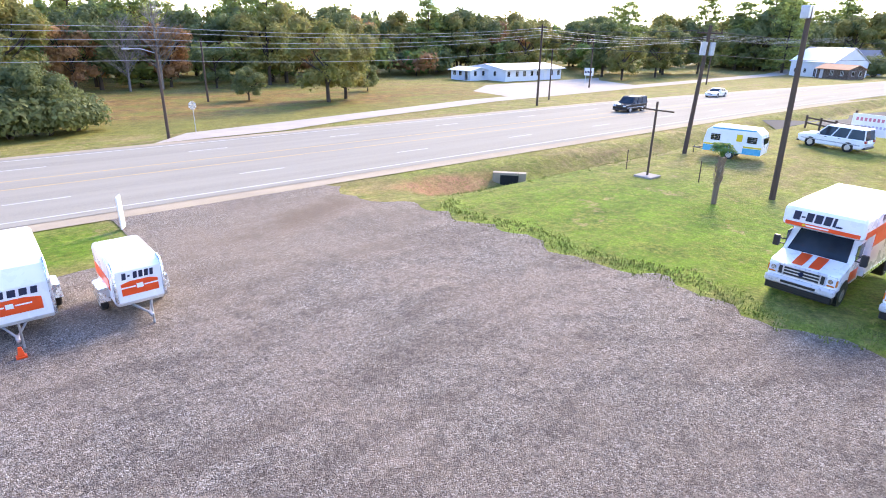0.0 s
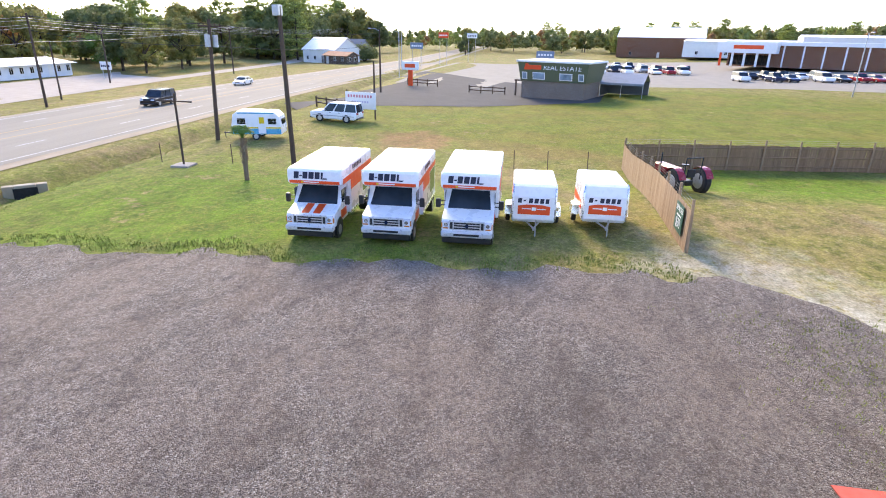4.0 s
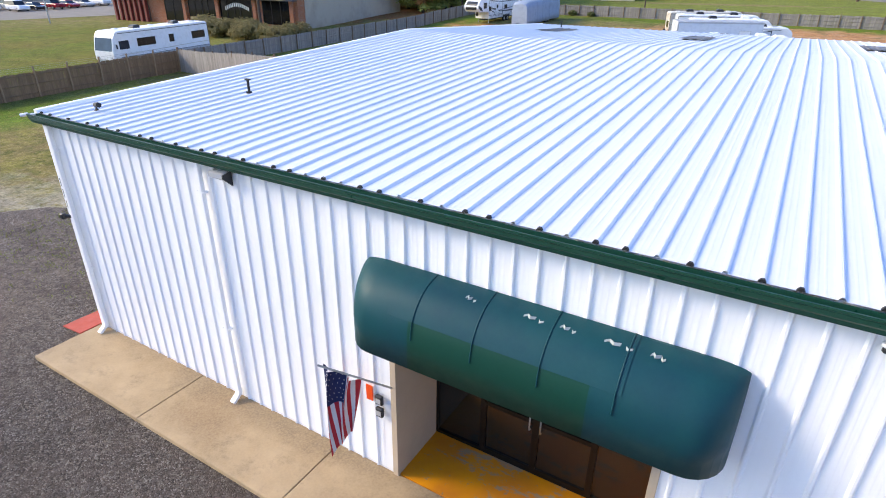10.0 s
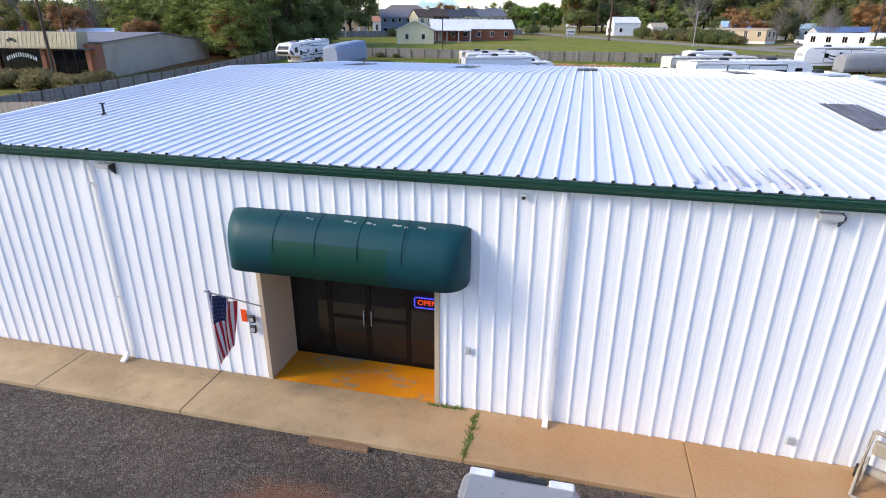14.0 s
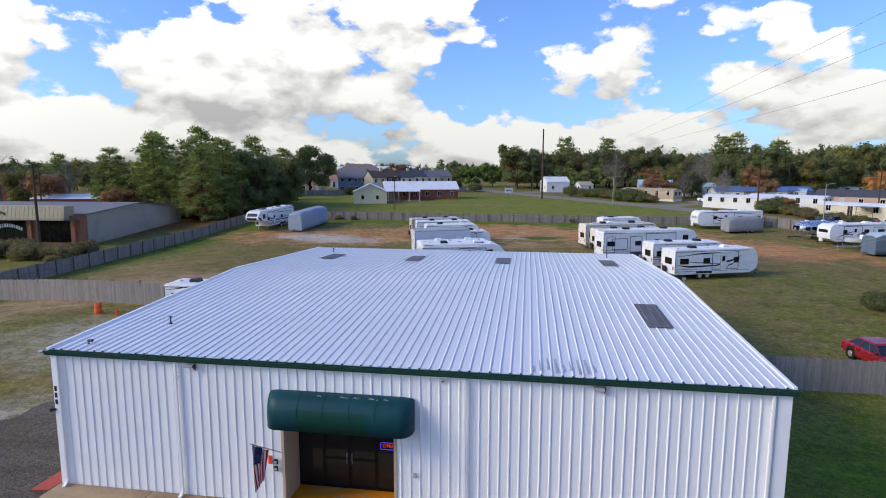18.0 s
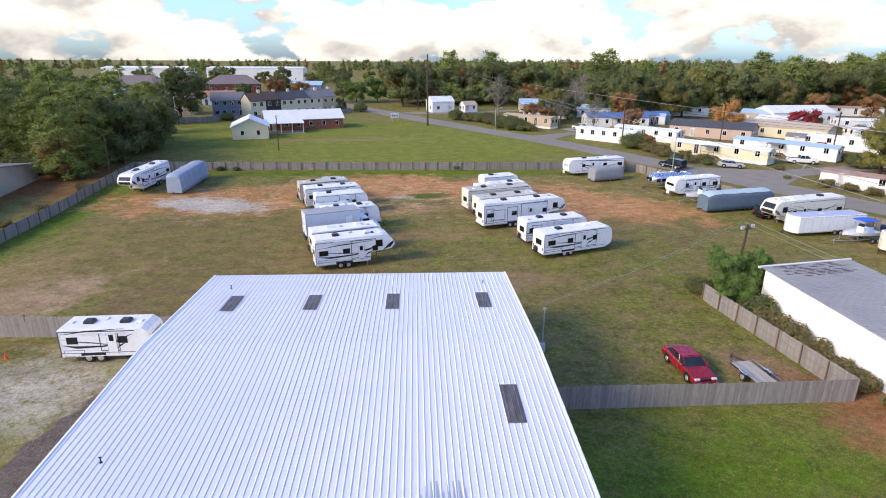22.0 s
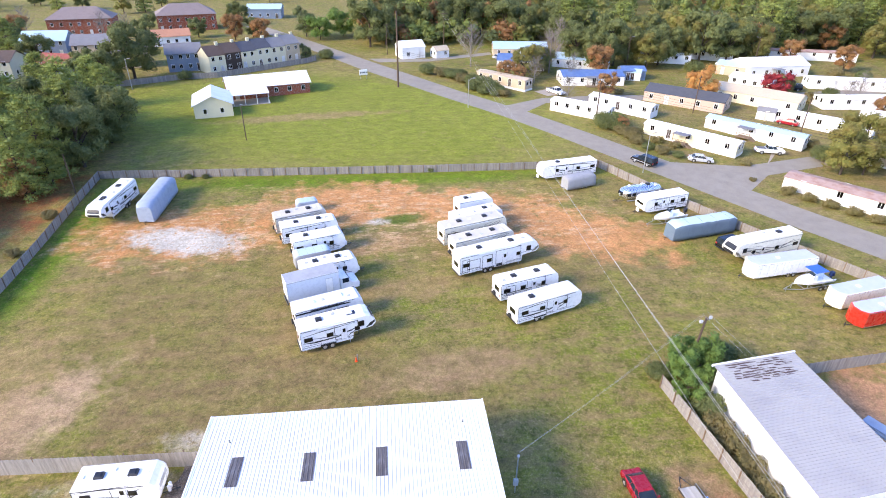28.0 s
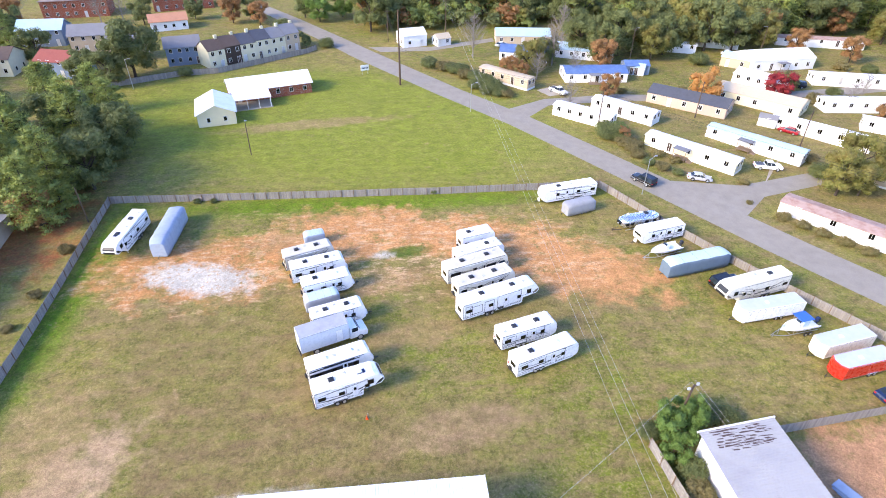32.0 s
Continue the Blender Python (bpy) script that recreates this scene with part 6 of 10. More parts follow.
# rental moving vans and trailers
def van():
    ob = thing("moving_van", "white rental moving van with orange stripe on grass", "truck")
    w, bx0, bx1 = 2.3, -5.5, -1.95
    # cargo box with a cab-over nose
    me = Mesh()
    me.box(bx0, bx1, -w / 2, w / 2, .72, 2.86, bevel=.05)
    box = part("cargo_box", me, V_WHITE, ob)
    me = Mesh()
    shell(me, [(bx1 - .02, 2.12), (bx1 + 1.0, 2.14), (bx1 + 1.16, 2.22), (bx1 + 1.18, 2.73), (bx1 + 1.12, 2.82), (bx1 + 1.0, 2.86), (bx1 - .02, 2.86)], w, .09)
    part("cab_over_nose", me, V_WHITE, box)
    for s in (-1, 1):
        patch(box, "orange_band", bx0 + .1, bx1 + 1.0, 2.2, 2.42, s, w, V_TOMATO)
        patch(box, "orange_panel", bx1 - 1.7, bx1 - .05, 1.75, 2.2, s, w, V_TOMATO)
        patch(box, "green_panel", bx0 + .3, bx0 + 1.6, 1.2, 2.15, s, w, plain("leaf_green_decal", (0.16, 0.26, 0.05), 0.4))
        patch(box, "lower_rail", bx0, bx1, .72, .86, s, w, V_ALU)
        for k in range(6):
            patch(box, "lettering_bar", bx1 - 1.75 + .24 * k, bx1 - 1.58 + .24 * k, 2.55, 2.74, s, w, V_INK)
    fx = bx1 + 1.185
    me = Mesh()
    me.box(fx - .01, fx + .006, -w / 2 + .1, w / 2 - .1, 2.23, 2.35)
    part("orange_front_band", me, V_TOMATO, box)
    for k, (y, wide, z0, z1) in enumerate(((-.86, .20, 2.43, 2.71), (-.63, .11, 2.52, 2.57), (-.49, .20, 2.43, 2.71), (-.24, .21, 2.43, 2.71), (.02, .20, 2.43, 2.71), (.27, .08, 2.43, 2.71), (.35, .17, 2.42, 2.47))):
        me = Mesh()
        me.prism([(y, z0), (y + wide, z0), (y + wide + .03, z1), (y + .03, z1)], "x", fx - .01, fx + .008)
        part("lettering_bar", me, V_INK, box)
    me = Mesh()
    me.box(fx - .01, fx + .009, -.45, .2, 2.275, 2.315)
    part("slogan_bar", me, V_WHITE, box)
    me = Mesh()
    me.box(fx - .01, fx + .010, -.55, -.47, 2.26, 2.33)
    part("green_leaf_mark", me, V_YELLOW, box)
    # cab
    me = Mesh()
    prof = [(bx1 - .05, .55), (-.12, .55), (0.0, .66), (.02, 1.0), (-.08, 1.16), (-.95, 1.34), (-1.55, 2.02), (-1.75, 2.10), (bx1 - .05, 2.12)]
    shell(me, prof, 2.0, .11)
    cab = part("cab", me, V_WHITE, ob)
    me = Mesh()
    me.loft([[(-.97, -.86, 1.35), (-.97, .86, 1.35)], [(-.985 + .02, -.86, 1.372), (-.985 + .02, .86, 1.372)], [(-1.54, -.76, 2.02), (-1.54, .76, 2.02)]], 0, cap=False, closed=False)
    for v_i, v in enumerate(me.v):
        me.v[v_i] = (v[0] + .015, v[1], v[2] + .012)
    part("windscreen", me, CAR_GLASS, cab)
    for s in (-1, 1):
        patch(cab, "side_window", -1.75, -1.12, 1.42, 1.92, s, 2.0, CAR_GLASS)
        patch(cab, "door_stripe", -1.7, -.95, .75, 1.1, s, 2.0, V_TOMATO)
        me = Mesh()
        me.box(-1.1, -.96, s * 1.26 - .1, s * 1.26 + .1, 1.35, 1.72, bevel=.03)
        me.tube([(-1.1, s * .98, 1.45), (-1.05, s * 1.2, 1.45)], .02, 6)
        me.tube([(-1.1, s * .98, 1.62), (-1.05, s * 1.2, 1.62)], .02, 6)
        part("mirror", me, V_DARK, cab, "black tow mirror")
        me = Mesh()
        me.box(-.14, .045, s * .83 - .13, s * .83 + .13, .80, 1.12, bevel=.03)
        lamp = part("headlight", me, LENS, cab)
        me = Mesh()
        me.disc((.045, s * .81, .98), .075, .02, "x", 12)
        part("reflector", me, CHROME, lamp)
        me = Mesh()
        me.box(.03, .052, s * .83 - .10, s * .83 + .10, .82, .87)
        part("indicator", me, AMBER, lamp)
        me = Mesh()
        me.box(-.2, .03, s * .97 - .02, s * .97 + .02, .84, 1.04, bevel=.01)
        part("turn_signal", me, AMBER, cab)
        me = Mesh()
        me.disc((-.72, s * .93, .46), .44, .15, "y", 20)
        part("wheel_arch", me, V_DARK, ob)
        wheel(ob, -.72, s * .88, .37, .24)
        wheel(ob, -4.9, s * .92, .37, .42)
    g = Mesh()
    g.box(-.06, .045, -.69, .69, .78, 1.15, bevel=.02)
    grille = part("grille", g, BRIGHT_TRIM, cab, "bright silver grille")
    for k in range(3):
        me = Mesh()
        me.box(.03, .056, -.50, .50, .825 + .10 * k, .885 + .10 * k)
        part("grille_slot", me, V_DARK, grille)
    for s in (-1, 1):
        me = Mesh()
        me.box(.03, .056, s * .60 - .05, s * .60 + .05, .825, 1.09)
        part("grille_slot", me, V_DARK, grille)
    me = Mesh()
    me.disc((.06, 0, .955), .075, .03, "x", 14)
    part("badge", me, V_NAVY, grille)
    me = Mesh()
    me.box(-.12, .16, -1.0, 1.0, .50, .74, bevel=.05)
    bumper = part("front_bumper", me, BRIGHT_TRIM, ob, "bright silver bumper")
    me = Mesh()
    me.box(.10, .17, -.5, .5, .58, .66)
    part("bumper_slot", me, V_DARK, bumper)
    me = Mesh()
    me.box(-.15, .10, -.96, .96, .26, .50, bevel=.03)
    part("air_dam", me, V_DARK, ob)
    me = Mesh()
    me.box(bx0 + .1, -.3, -.42, .42, .44, .72)
    me.box(bx0 - .15, bx0 + .05, -1.1, 1.1, .42, .58)
    part("chassis", me, V_DARK, ob)
    for k in range(5):
        me = Mesh()
        y = -.6 + .3 * k
        me.box(-1.66, -1.56, y - .05, y + .05, 2.06, 2.11, bevel=.02)
        part("marker_light", me, AMBER, cab)
    return ob


first = van()
first.matrix_basis = place(-19.5, -5.38, 0, 1)
tagged(first, group="rental vans in a row")
bon = Mesh()
for s in (-1, 1):
    bon.loft([[(-.93, s * .24 - .16, 1.352), (-.93, s * .24 + .16, 1.352)], [(-.35, s * .24 - .16, 1.233), (-.35, s * .24 + .16, 1.233)], [(-.12, s * .24 - .15, 1.185), (-.12, s * .24 + .15, 1.185)]], 0, cap=False, closed=False)
for y, dz in ((-2.25, 0), (.95, 0)):
    copy_thing(first, place(-19.5 + (0.1 if y > 0 else 0), y, 0, 1))
part("bonnet_stripes", bon, V_TOMATO, first, "two orange bonnet stripes")


def rental_trailer(s=1.0, label="white rental cargo trailer with an orange decal"):
    ob = thing("rental_trailer", label, "trailer")
    L, w, H = 3.5 * s, 1.86 * s, 2.04 * (1 + (s - 1) * .5)
    h = L
    me = Mesh()
    shell(me, [(-h, .42), (-.16, .42), (0, .58), (.02, 1.55), (-.12, H - .08), (-.3, H), (-h + .1, H), (-h, H - .1)], w, .09)
    body = part("body", me, V_WHITE, ob)
    for q in (-1, 1):
        me = Mesh()
        me.tube([(.0, q * (w / 2 - .04), .55), (.03, q * (w / 2 - .04), 1.55), (-.10, q * (w / 2 - .05), H - .08), (-.3, q * (w / 2 - .05), H - .01)], .045, 6)
        part("corner_trim", me, V_ALU, body)
    me = Mesh()
    me.prism([(-w * .36, .80), (w * .36, .80), (w * .36, 1.16), (w * .18, 1.22), (-w * .18, 1.22), (-w * .36, 1.16)], "x", .008, .028)
    part("orange_decal", me, V_TOMATO, body)
    for y0, y1, z0, z1 in ((-.5, -.12, 1.02, 1.06), (.12, .5, 1.02, 1.06), (-.09, .09, .97, 1.11)):
        me = Mesh()
        me.box(.012, .032, y0, y1, z0, z1)
        part("decal_bar", me, V_WHITE, body)
    for k in range(6):
        me = Mesh()
        y = -w / 2 + .24 + (w - .48) / 6 * k
        wide = (w - .48) / 6 * (.72, .45, .7, .72, .7, .6)[k]
        me.prism([(y, 1.29 + (.07 if k == 1 else 0)), (y + wide, 1.29 + (.07 if k == 1 else 0)), (y + wide + .02, 1.49 - (.07 if k == 1 else 0)), (y + .02, 1.49 - (.07 if k == 1 else 0))], "x", .008, .030)
        part("lettering_bar", me, V_INK, body)
    for q in (-1, 1):
        patch(body, "orange_band", -h + .2, -.5, .86, 1.22, q, w, V_TOMATO)
        me = Mesh()
        me.loft([[(-h * .5 - .5, q * w / 2, .42), (-h * .5 + .5, q * w / 2, .42), (-h * .5 + .5, q * (w / 2 + .30), .42), (-h * .5 - .5, q * (w / 2 + .30), .42)], [(-h * .5 - .48, q * w / 2, .86), (-h * .5 + .48, q * w / 2, .86), (-h * .5 + .44, q * (w / 2 + .28), .82), (-h * .5 - .44, q * (w / 2 + .28), .82)]])
        part("mudguard", me, V_ALU, ob)
        wheel(ob, -h * .5, q * (w / 2 + .15), .32, .2)
    me = Mesh()
    for q in (-1, 1):
        me.tube([(-.3, q * .3, .42), (.75, 0, .42)], .035, 6)
    me.box(.7, 1.0, -.05, .05, .38, .48, bevel=.02)
    me.tube([(.62, .09, .03), (.62, .09, .75)], .03, 8)
    me.tube([(.62, .09, .68), (.72, .09, .68)], .015, 6)
    me.disc((.62, .09, .07), .07, .04, "y", 10)
    part("hitch_tongue", me, STEEL, ob, "galvanised hitch tongue and jack")
    return ob


rt = rental_trailer()
rt.matrix_basis = place(-21.8, 3.55, 0, 1)
tagged(rt, group="rental trailers")
copy_thing(rt, place(-22.15, 6.5, 0, 1))
small = rental_trailer(.74, "small white rental cargo trailer with orange decal")
small.matrix_basis = pose(-3.25, -17.35, lie(-3.3, -18) + .035, 0, 0, 91)
tagged(small, group="rental trailers")
big = rental_trailer(1.1, "larger white rental cargo trailer with orange decal")
big.matrix_basis = pose(-.17, -17.95, lie(-.1, -19) + .035, 0, 0, 90)
tagged(big, group="rental trailers")
me = Mesh()
me.box(-.12, .12, -.09, .09, 0, .05)
me.loft([[(-.08, -.06, .05), (.08, -.06, .05), (.08, .06, .05), (-.08, .06, .05)], [(-.04, -.03, .3), (.04, -.03, .3), (.04, .03, .3), (-.04, .03, .3)]])
tagged(part("trailer_jack_stand", me, V_TOMATO, at=pose(-.15, -16.75, lie(0, -16.7) + .035)), "small red jack stand under a trailer hitch", "jack stand")


def little_camper():
    ob = thing("vintage_camper", "small vintage camper in white, yellow and turquoise", "camper")
    w, h = 2.0, 1.95
    me = Mesh()
    prof = [(-h, .5), (h, .5), (h + .05, 1.1), (h - .1, 1.9), (h - .5, 2.25), (-h + .5, 2.3), (-h + .1, 2.0), (-h - .05, 1.2)]
    shell(me, prof, w, .06)
    part("body", me, V_WHITE, ob)
    for s in (-1, 1):
        patch(ob, "turquoise_skirt", -h, h, .5, .92, s, w, V_SKY)
        patch(ob, "yellow_stripe", -h, h, .95, 1.06, s, w, V_YELLOW)
        patch(ob, "turquoise_roof_line", -h + .5, h - .5, 2.12, 2.2, s, w, V_SKY)
        for x in (-1.5, .95):
            f = patch(ob, "window", x, x + .65, 1.3, 1.75, s, w, DARK_GLASS)
            for k in range(3):
                patch(f, "louvre", x, x + .65, 1.40 + .12 * k, 1.415 + .12 * k, s, w, V_ALU, out=.016)
        d = patch(ob, "door", .15, .75, .55, 2.05, s, w, V_WHITE, out=.02)
        patch(d, "door_window", .25, .65, 1.35, 1.85, s, w, V_YELLOW, out=.026)
        wheel(ob, -.1, s * .9, .32, .2)
    me = Mesh()
    for s in (-1, 1):
        me.tube([(-h, s * .5, .48), (-h - 1.0, 0, .46)], .04, 6)
    me.tube([(-h - .9, 0, .02), (-h - .9, 0, .6)], .03, 6)
    part("hitch_tongue", me, V_DARK, ob)
    me = Mesh()
    me.box(h - .02, h + .06, -.6, .6, 1.25, 1.7)
    part("front_window", me, DARK_GLASS, ob)
    return ob


little_camper().matrix_basis = place(-43.6, -18.4, 100)


def utility_trailer():
    ob = thing("utility_trailer", "open flat-deck utility trailer with weathered boards", "trailer", pose(33.4, 25.8, lie(33.4, 25.8), 0, 0, 97))
    for k in range(7):
        me = Mesh()
        me.box(-1.55, 1.55, -.74 + .212 * k, -.54 + .212 * k, .50, .54)
        part("deck_board", me, plain("weathered_deck_board", (0.46, 0.42, 0.36), 0.8, dirt=0.4, vary=0.4), ob)
    me = Mesh()
    me.box(-1.6, 1.6, -.8, .8, .42, .495)
    part("chassis", me, V_DARK, ob)
    for q in (-1, 1):
        me = Mesh()
        me.tube([(-1.6, q * .8, .46), (-1.6, q * .8, .78), (1.6, q * .8, .78), (1.6, q * .8, .46)], .03, 6)
        part("side_rail", me, STEEL, ob)
        wheel(ob, -.1, q * .95, .32, .2)
        me = Mesh()
        me.box(-.5, .3, q * .95 - .13, q * .95 + .13, .68, .72, bevel=.02)
        part("mudguard", me, V_ALU, ob)
    me = Mesh()
    for q in (-1, 1):
        me.tube([(1.5, q * .6, .46), (2.7, 0, .46)], .04, 6)
    me.tube([(2.5, 0, .02), (2.5, 0, .75)], .03, 6)
    part("hitch_tongue", me, V_DARK, ob)
    return ob


utility_trailer()


def tractor():
    ob = thing("tractor", "red and black farm tractor beside the plank fence", "tractor", pose(-32.0, 11.9, lie(-32, 11.9), 0, 0, 200))
    me = Mesh()
    me.box(-.2, 1.9, -.32, .32, .75, 1.25, bevel=.08)
    part("bonnet", me, V_RED, ob)
    me = Mesh()
    me.box(-1.2, 1.7, -.25, .25, .5, .8, bevel=.05)
    me.tube([(1.4, .2, 1.2), (1.4, .2, 1.9)], .04, 8)
    me.tube([(-.3, 0, 1.2), (-.55, 0, 1.55)], .03, 6)
    me.disc((-.6, 0, 1.58), .2, .04, "z", 14)
    part("engine_block", me, V_DARK, ob)
    me = Mesh()
    me.box(-1.15, -.75, -.25, .25, .95, 1.05, bevel=.03)
    me.box(-1.25, -1.15, -.25, .25, 1.0, 1.45, bevel=.03)
    part("seat", me, BLACK, ob)
    for s in (-1, 1):
        wheel(ob, -1.0, s * .85, .72, .42)
        wheel(ob, 1.4, s * .65, .42, .24)
        me = Mesh()
        rows = []
        for k in range(8):
            a = radians(20 + 140 * k / 7)
            rows.append([(-1.0 + .8 * math.cos(a), s * .85 - .22, .72 + .8 * math.sin(a)), (-1.0 + .8 * math.cos(a), s * .85 + .22, .72 + .8 * math.sin(a))])
        me.loft(rows, 0, cap=False, closed=False)
        part("fender", me, V_RED, ob)
    me = Mesh()
    for s in (-1, 1):
        me.tube([(-1.3, s * .5, .9), (-1.35, s * .5, 2.1)], .035, 6)
    me.tube([(-1.35, -.5, 2.1), (-1.35, .5, 2.1)], .035, 6)
    part("roll_bar", me, V_DARK, ob)
    return ob


tractor()

# ---- houses and other buildings ----
def siding(name, colour, lap=5.0, dirt=0.3):
    """Board siding: fine level shadow lines as relief."""
    m, t, b = shader(name, 0.6, 0, 0.35)
    col = blend(t, fade(t, noise_of(t, 0.6, 6, 0.65, "Object"), 0.4, 0.8, 0, dirt), colour, tuple(c * 0.65 for c in colour))
    link(t, col, b.inputs["Base Color"])
    wv = t.nodes.new("ShaderNodeTexWave")
    wv.wave_profile, wv.bands_direction = "SAW", "Z"
    wv.inputs["Scale"].default_value = lap / 2
    link(t, t.nodes.new("ShaderNodeTexCoord").outputs["Object"], wv.inputs["Vector"])
    bump(t, b, wv.outputs[0], 0.35, 0.02)
    return m


def brick_material(name, colour, mortar=(0.35, 0.32, 0.28)):
    m, t, b = shader(name, 0.85, 0, 0.25)
    br = t.nodes.new("ShaderNodeTexBrick")
    br.inputs["Scale"].default_value = 4.0
    br.inputs["Color1"].default_value, br.inputs["Color2"].default_value, br.inputs["Mortar"].default_value = (*colour, 1), (*[c * .6 for c in colour], 1), (*mortar, 1)
    br.inputs["Mortar Size"].default_value = 0.012
    co = t.nodes.new("ShaderNodeTexCoord").outputs["Object"]
    sp, jn = t.nodes.new("ShaderNodeSeparateXYZ"), t.nodes.new("ShaderNodeCombineXYZ")
    link(t, co, sp.inputs[0])
    link(t, calc(t, "ADD", sp.outputs[0], sp.outputs[1]), jn.inputs[0])
    link(t, sp.outputs[2], jn.inputs[1])
    link(t, jn.outputs[0], br.inputs["Vector"])
    col = blend(t, fade(t, noise_of(t, 0.5, 5, 0.6, "Object"), 0.4, 0.75, 0, .45), br.outputs["Color"], tuple(c * .55 for c in colour))
    link(t, col, b.inputs["Base Color"])
    bump(t, b, br.outputs["Fac"], -0.3, 0.01)
    return m


def shingle(name, colour):
    return plain(name, colour, 0.85, dirt=0.5, grain=0.25, scale=0.6, relief=0.01)


S_WHITE, S_CREAM, S_BLUE = siding("white_siding", (0.74, 0.74, 0.72)), siding("cream_siding", (0.66, 0.60, 0.42)), siding("blue_siding", (0.16, 0.22, 0.30))
S_TAN, S_BROWN, S_PINK, S_GREEN = siding("tan_siding", (0.48, 0.38, 0.27)), siding("dark_brown_siding", (0.05, 0.032, 0.025)), siding("pinkish_siding", (0.50, 0.36, 0.29)), siding("olive_green_siding", (0.070, 0.085, 0.040))
BRICK_RED, BRICK_BROWN = brick_material("red_brick", (0.33, 0.085, 0.045)), brick_material("brown_brick", (0.13, 0.085, 0.065))
BRICK_STORE = brick_material("rust_brown_block", (0.23, 0.085, 0.040))
R_WHITE = plain("white_metal_roofing", (0.76, 0.77, 0.78), 0.45, dirt=0.5, scale=0.6, dirt_colour=(0.46, 0.45, 0.43))
R_GREY, R_BROWN, R_DARK = shingle("grey_shingles", (0.17, 0.17, 0.18)), shingle("brown_shingles", (0.085, 0.055, 0.042)), shingle("dark_shingles", (0.06, 0.065, 0.08))
R_TAUPE = shingle("taupe_shingles", (0.20, 0.155, 0.145))
R_BLUE = plain("blue_metal_roofing", (0.07, 0.14, 0.30), 0.4, dirt=0.45, scale=0.7, dirt_colour=(0.25, 0.34, 0.48))
R_TEAL = plain("pale_blue_metal_roofing", (0.36, 0.52, 0.62), 0.45, dirt=0.35, scale=0.7)
R_TAN = plain("tan_metal_roofing", (0.50, 0.40, 0.28), 0.5, dirt=0.35)
R_RUST = plain("rusted_metal_roofing", (0.40, 0.27, 0.22), 0.7, dirt=1.0, scale=0.8, dirt_colour=(0.22, 0.065, 0.03))
R_RED, R_ORANGE = shingle("dull_red_shingles", (0.25, 0.060, 0.045)), shingle("salmon_shingles", (0.42, 0.19, 0.11))
TRIM_W = plain("white_trim_paint", (0.75, 0.75, 0.74), 0.5, dirt=0.2)


def opening(parent, name, x0, x1, y, out, z0, z1, trim=None, pane_mat=None):
    """A window or door set on a wall at y; out is -1 or 1, the way the wall faces."""
    me = Mesh()
    t, d = 0.07, 0.05
    ya, yb = (y, y + out * d)
    ya, yb = min(ya, yb), max(ya, yb)
    me.box(x0 - t, x1 + t, ya, yb, z1, z1 + t)
    me.box(x0 - t, x1 + t, ya, yb, z0 - t, z0)
    me.box(x0 - t, x0, ya, yb, z0, z1)
    me.box(x1, x1 + t, ya, yb, z0, z1)
    me.box((x0 + x1) / 2 - .02, (x0 + x1) / 2 + .02, ya, yb, z0, z1)
    f = part(name, me, trim or TRIM_W, parent)
    me = Mesh()
    me.box(x0, x1, y + out * .0 - .01, y + out * .02 + .01, z0, z1)
    part("pane" if name == "window" else "leaf", me, pane_mat or DARK_GLASS, f)
    return f


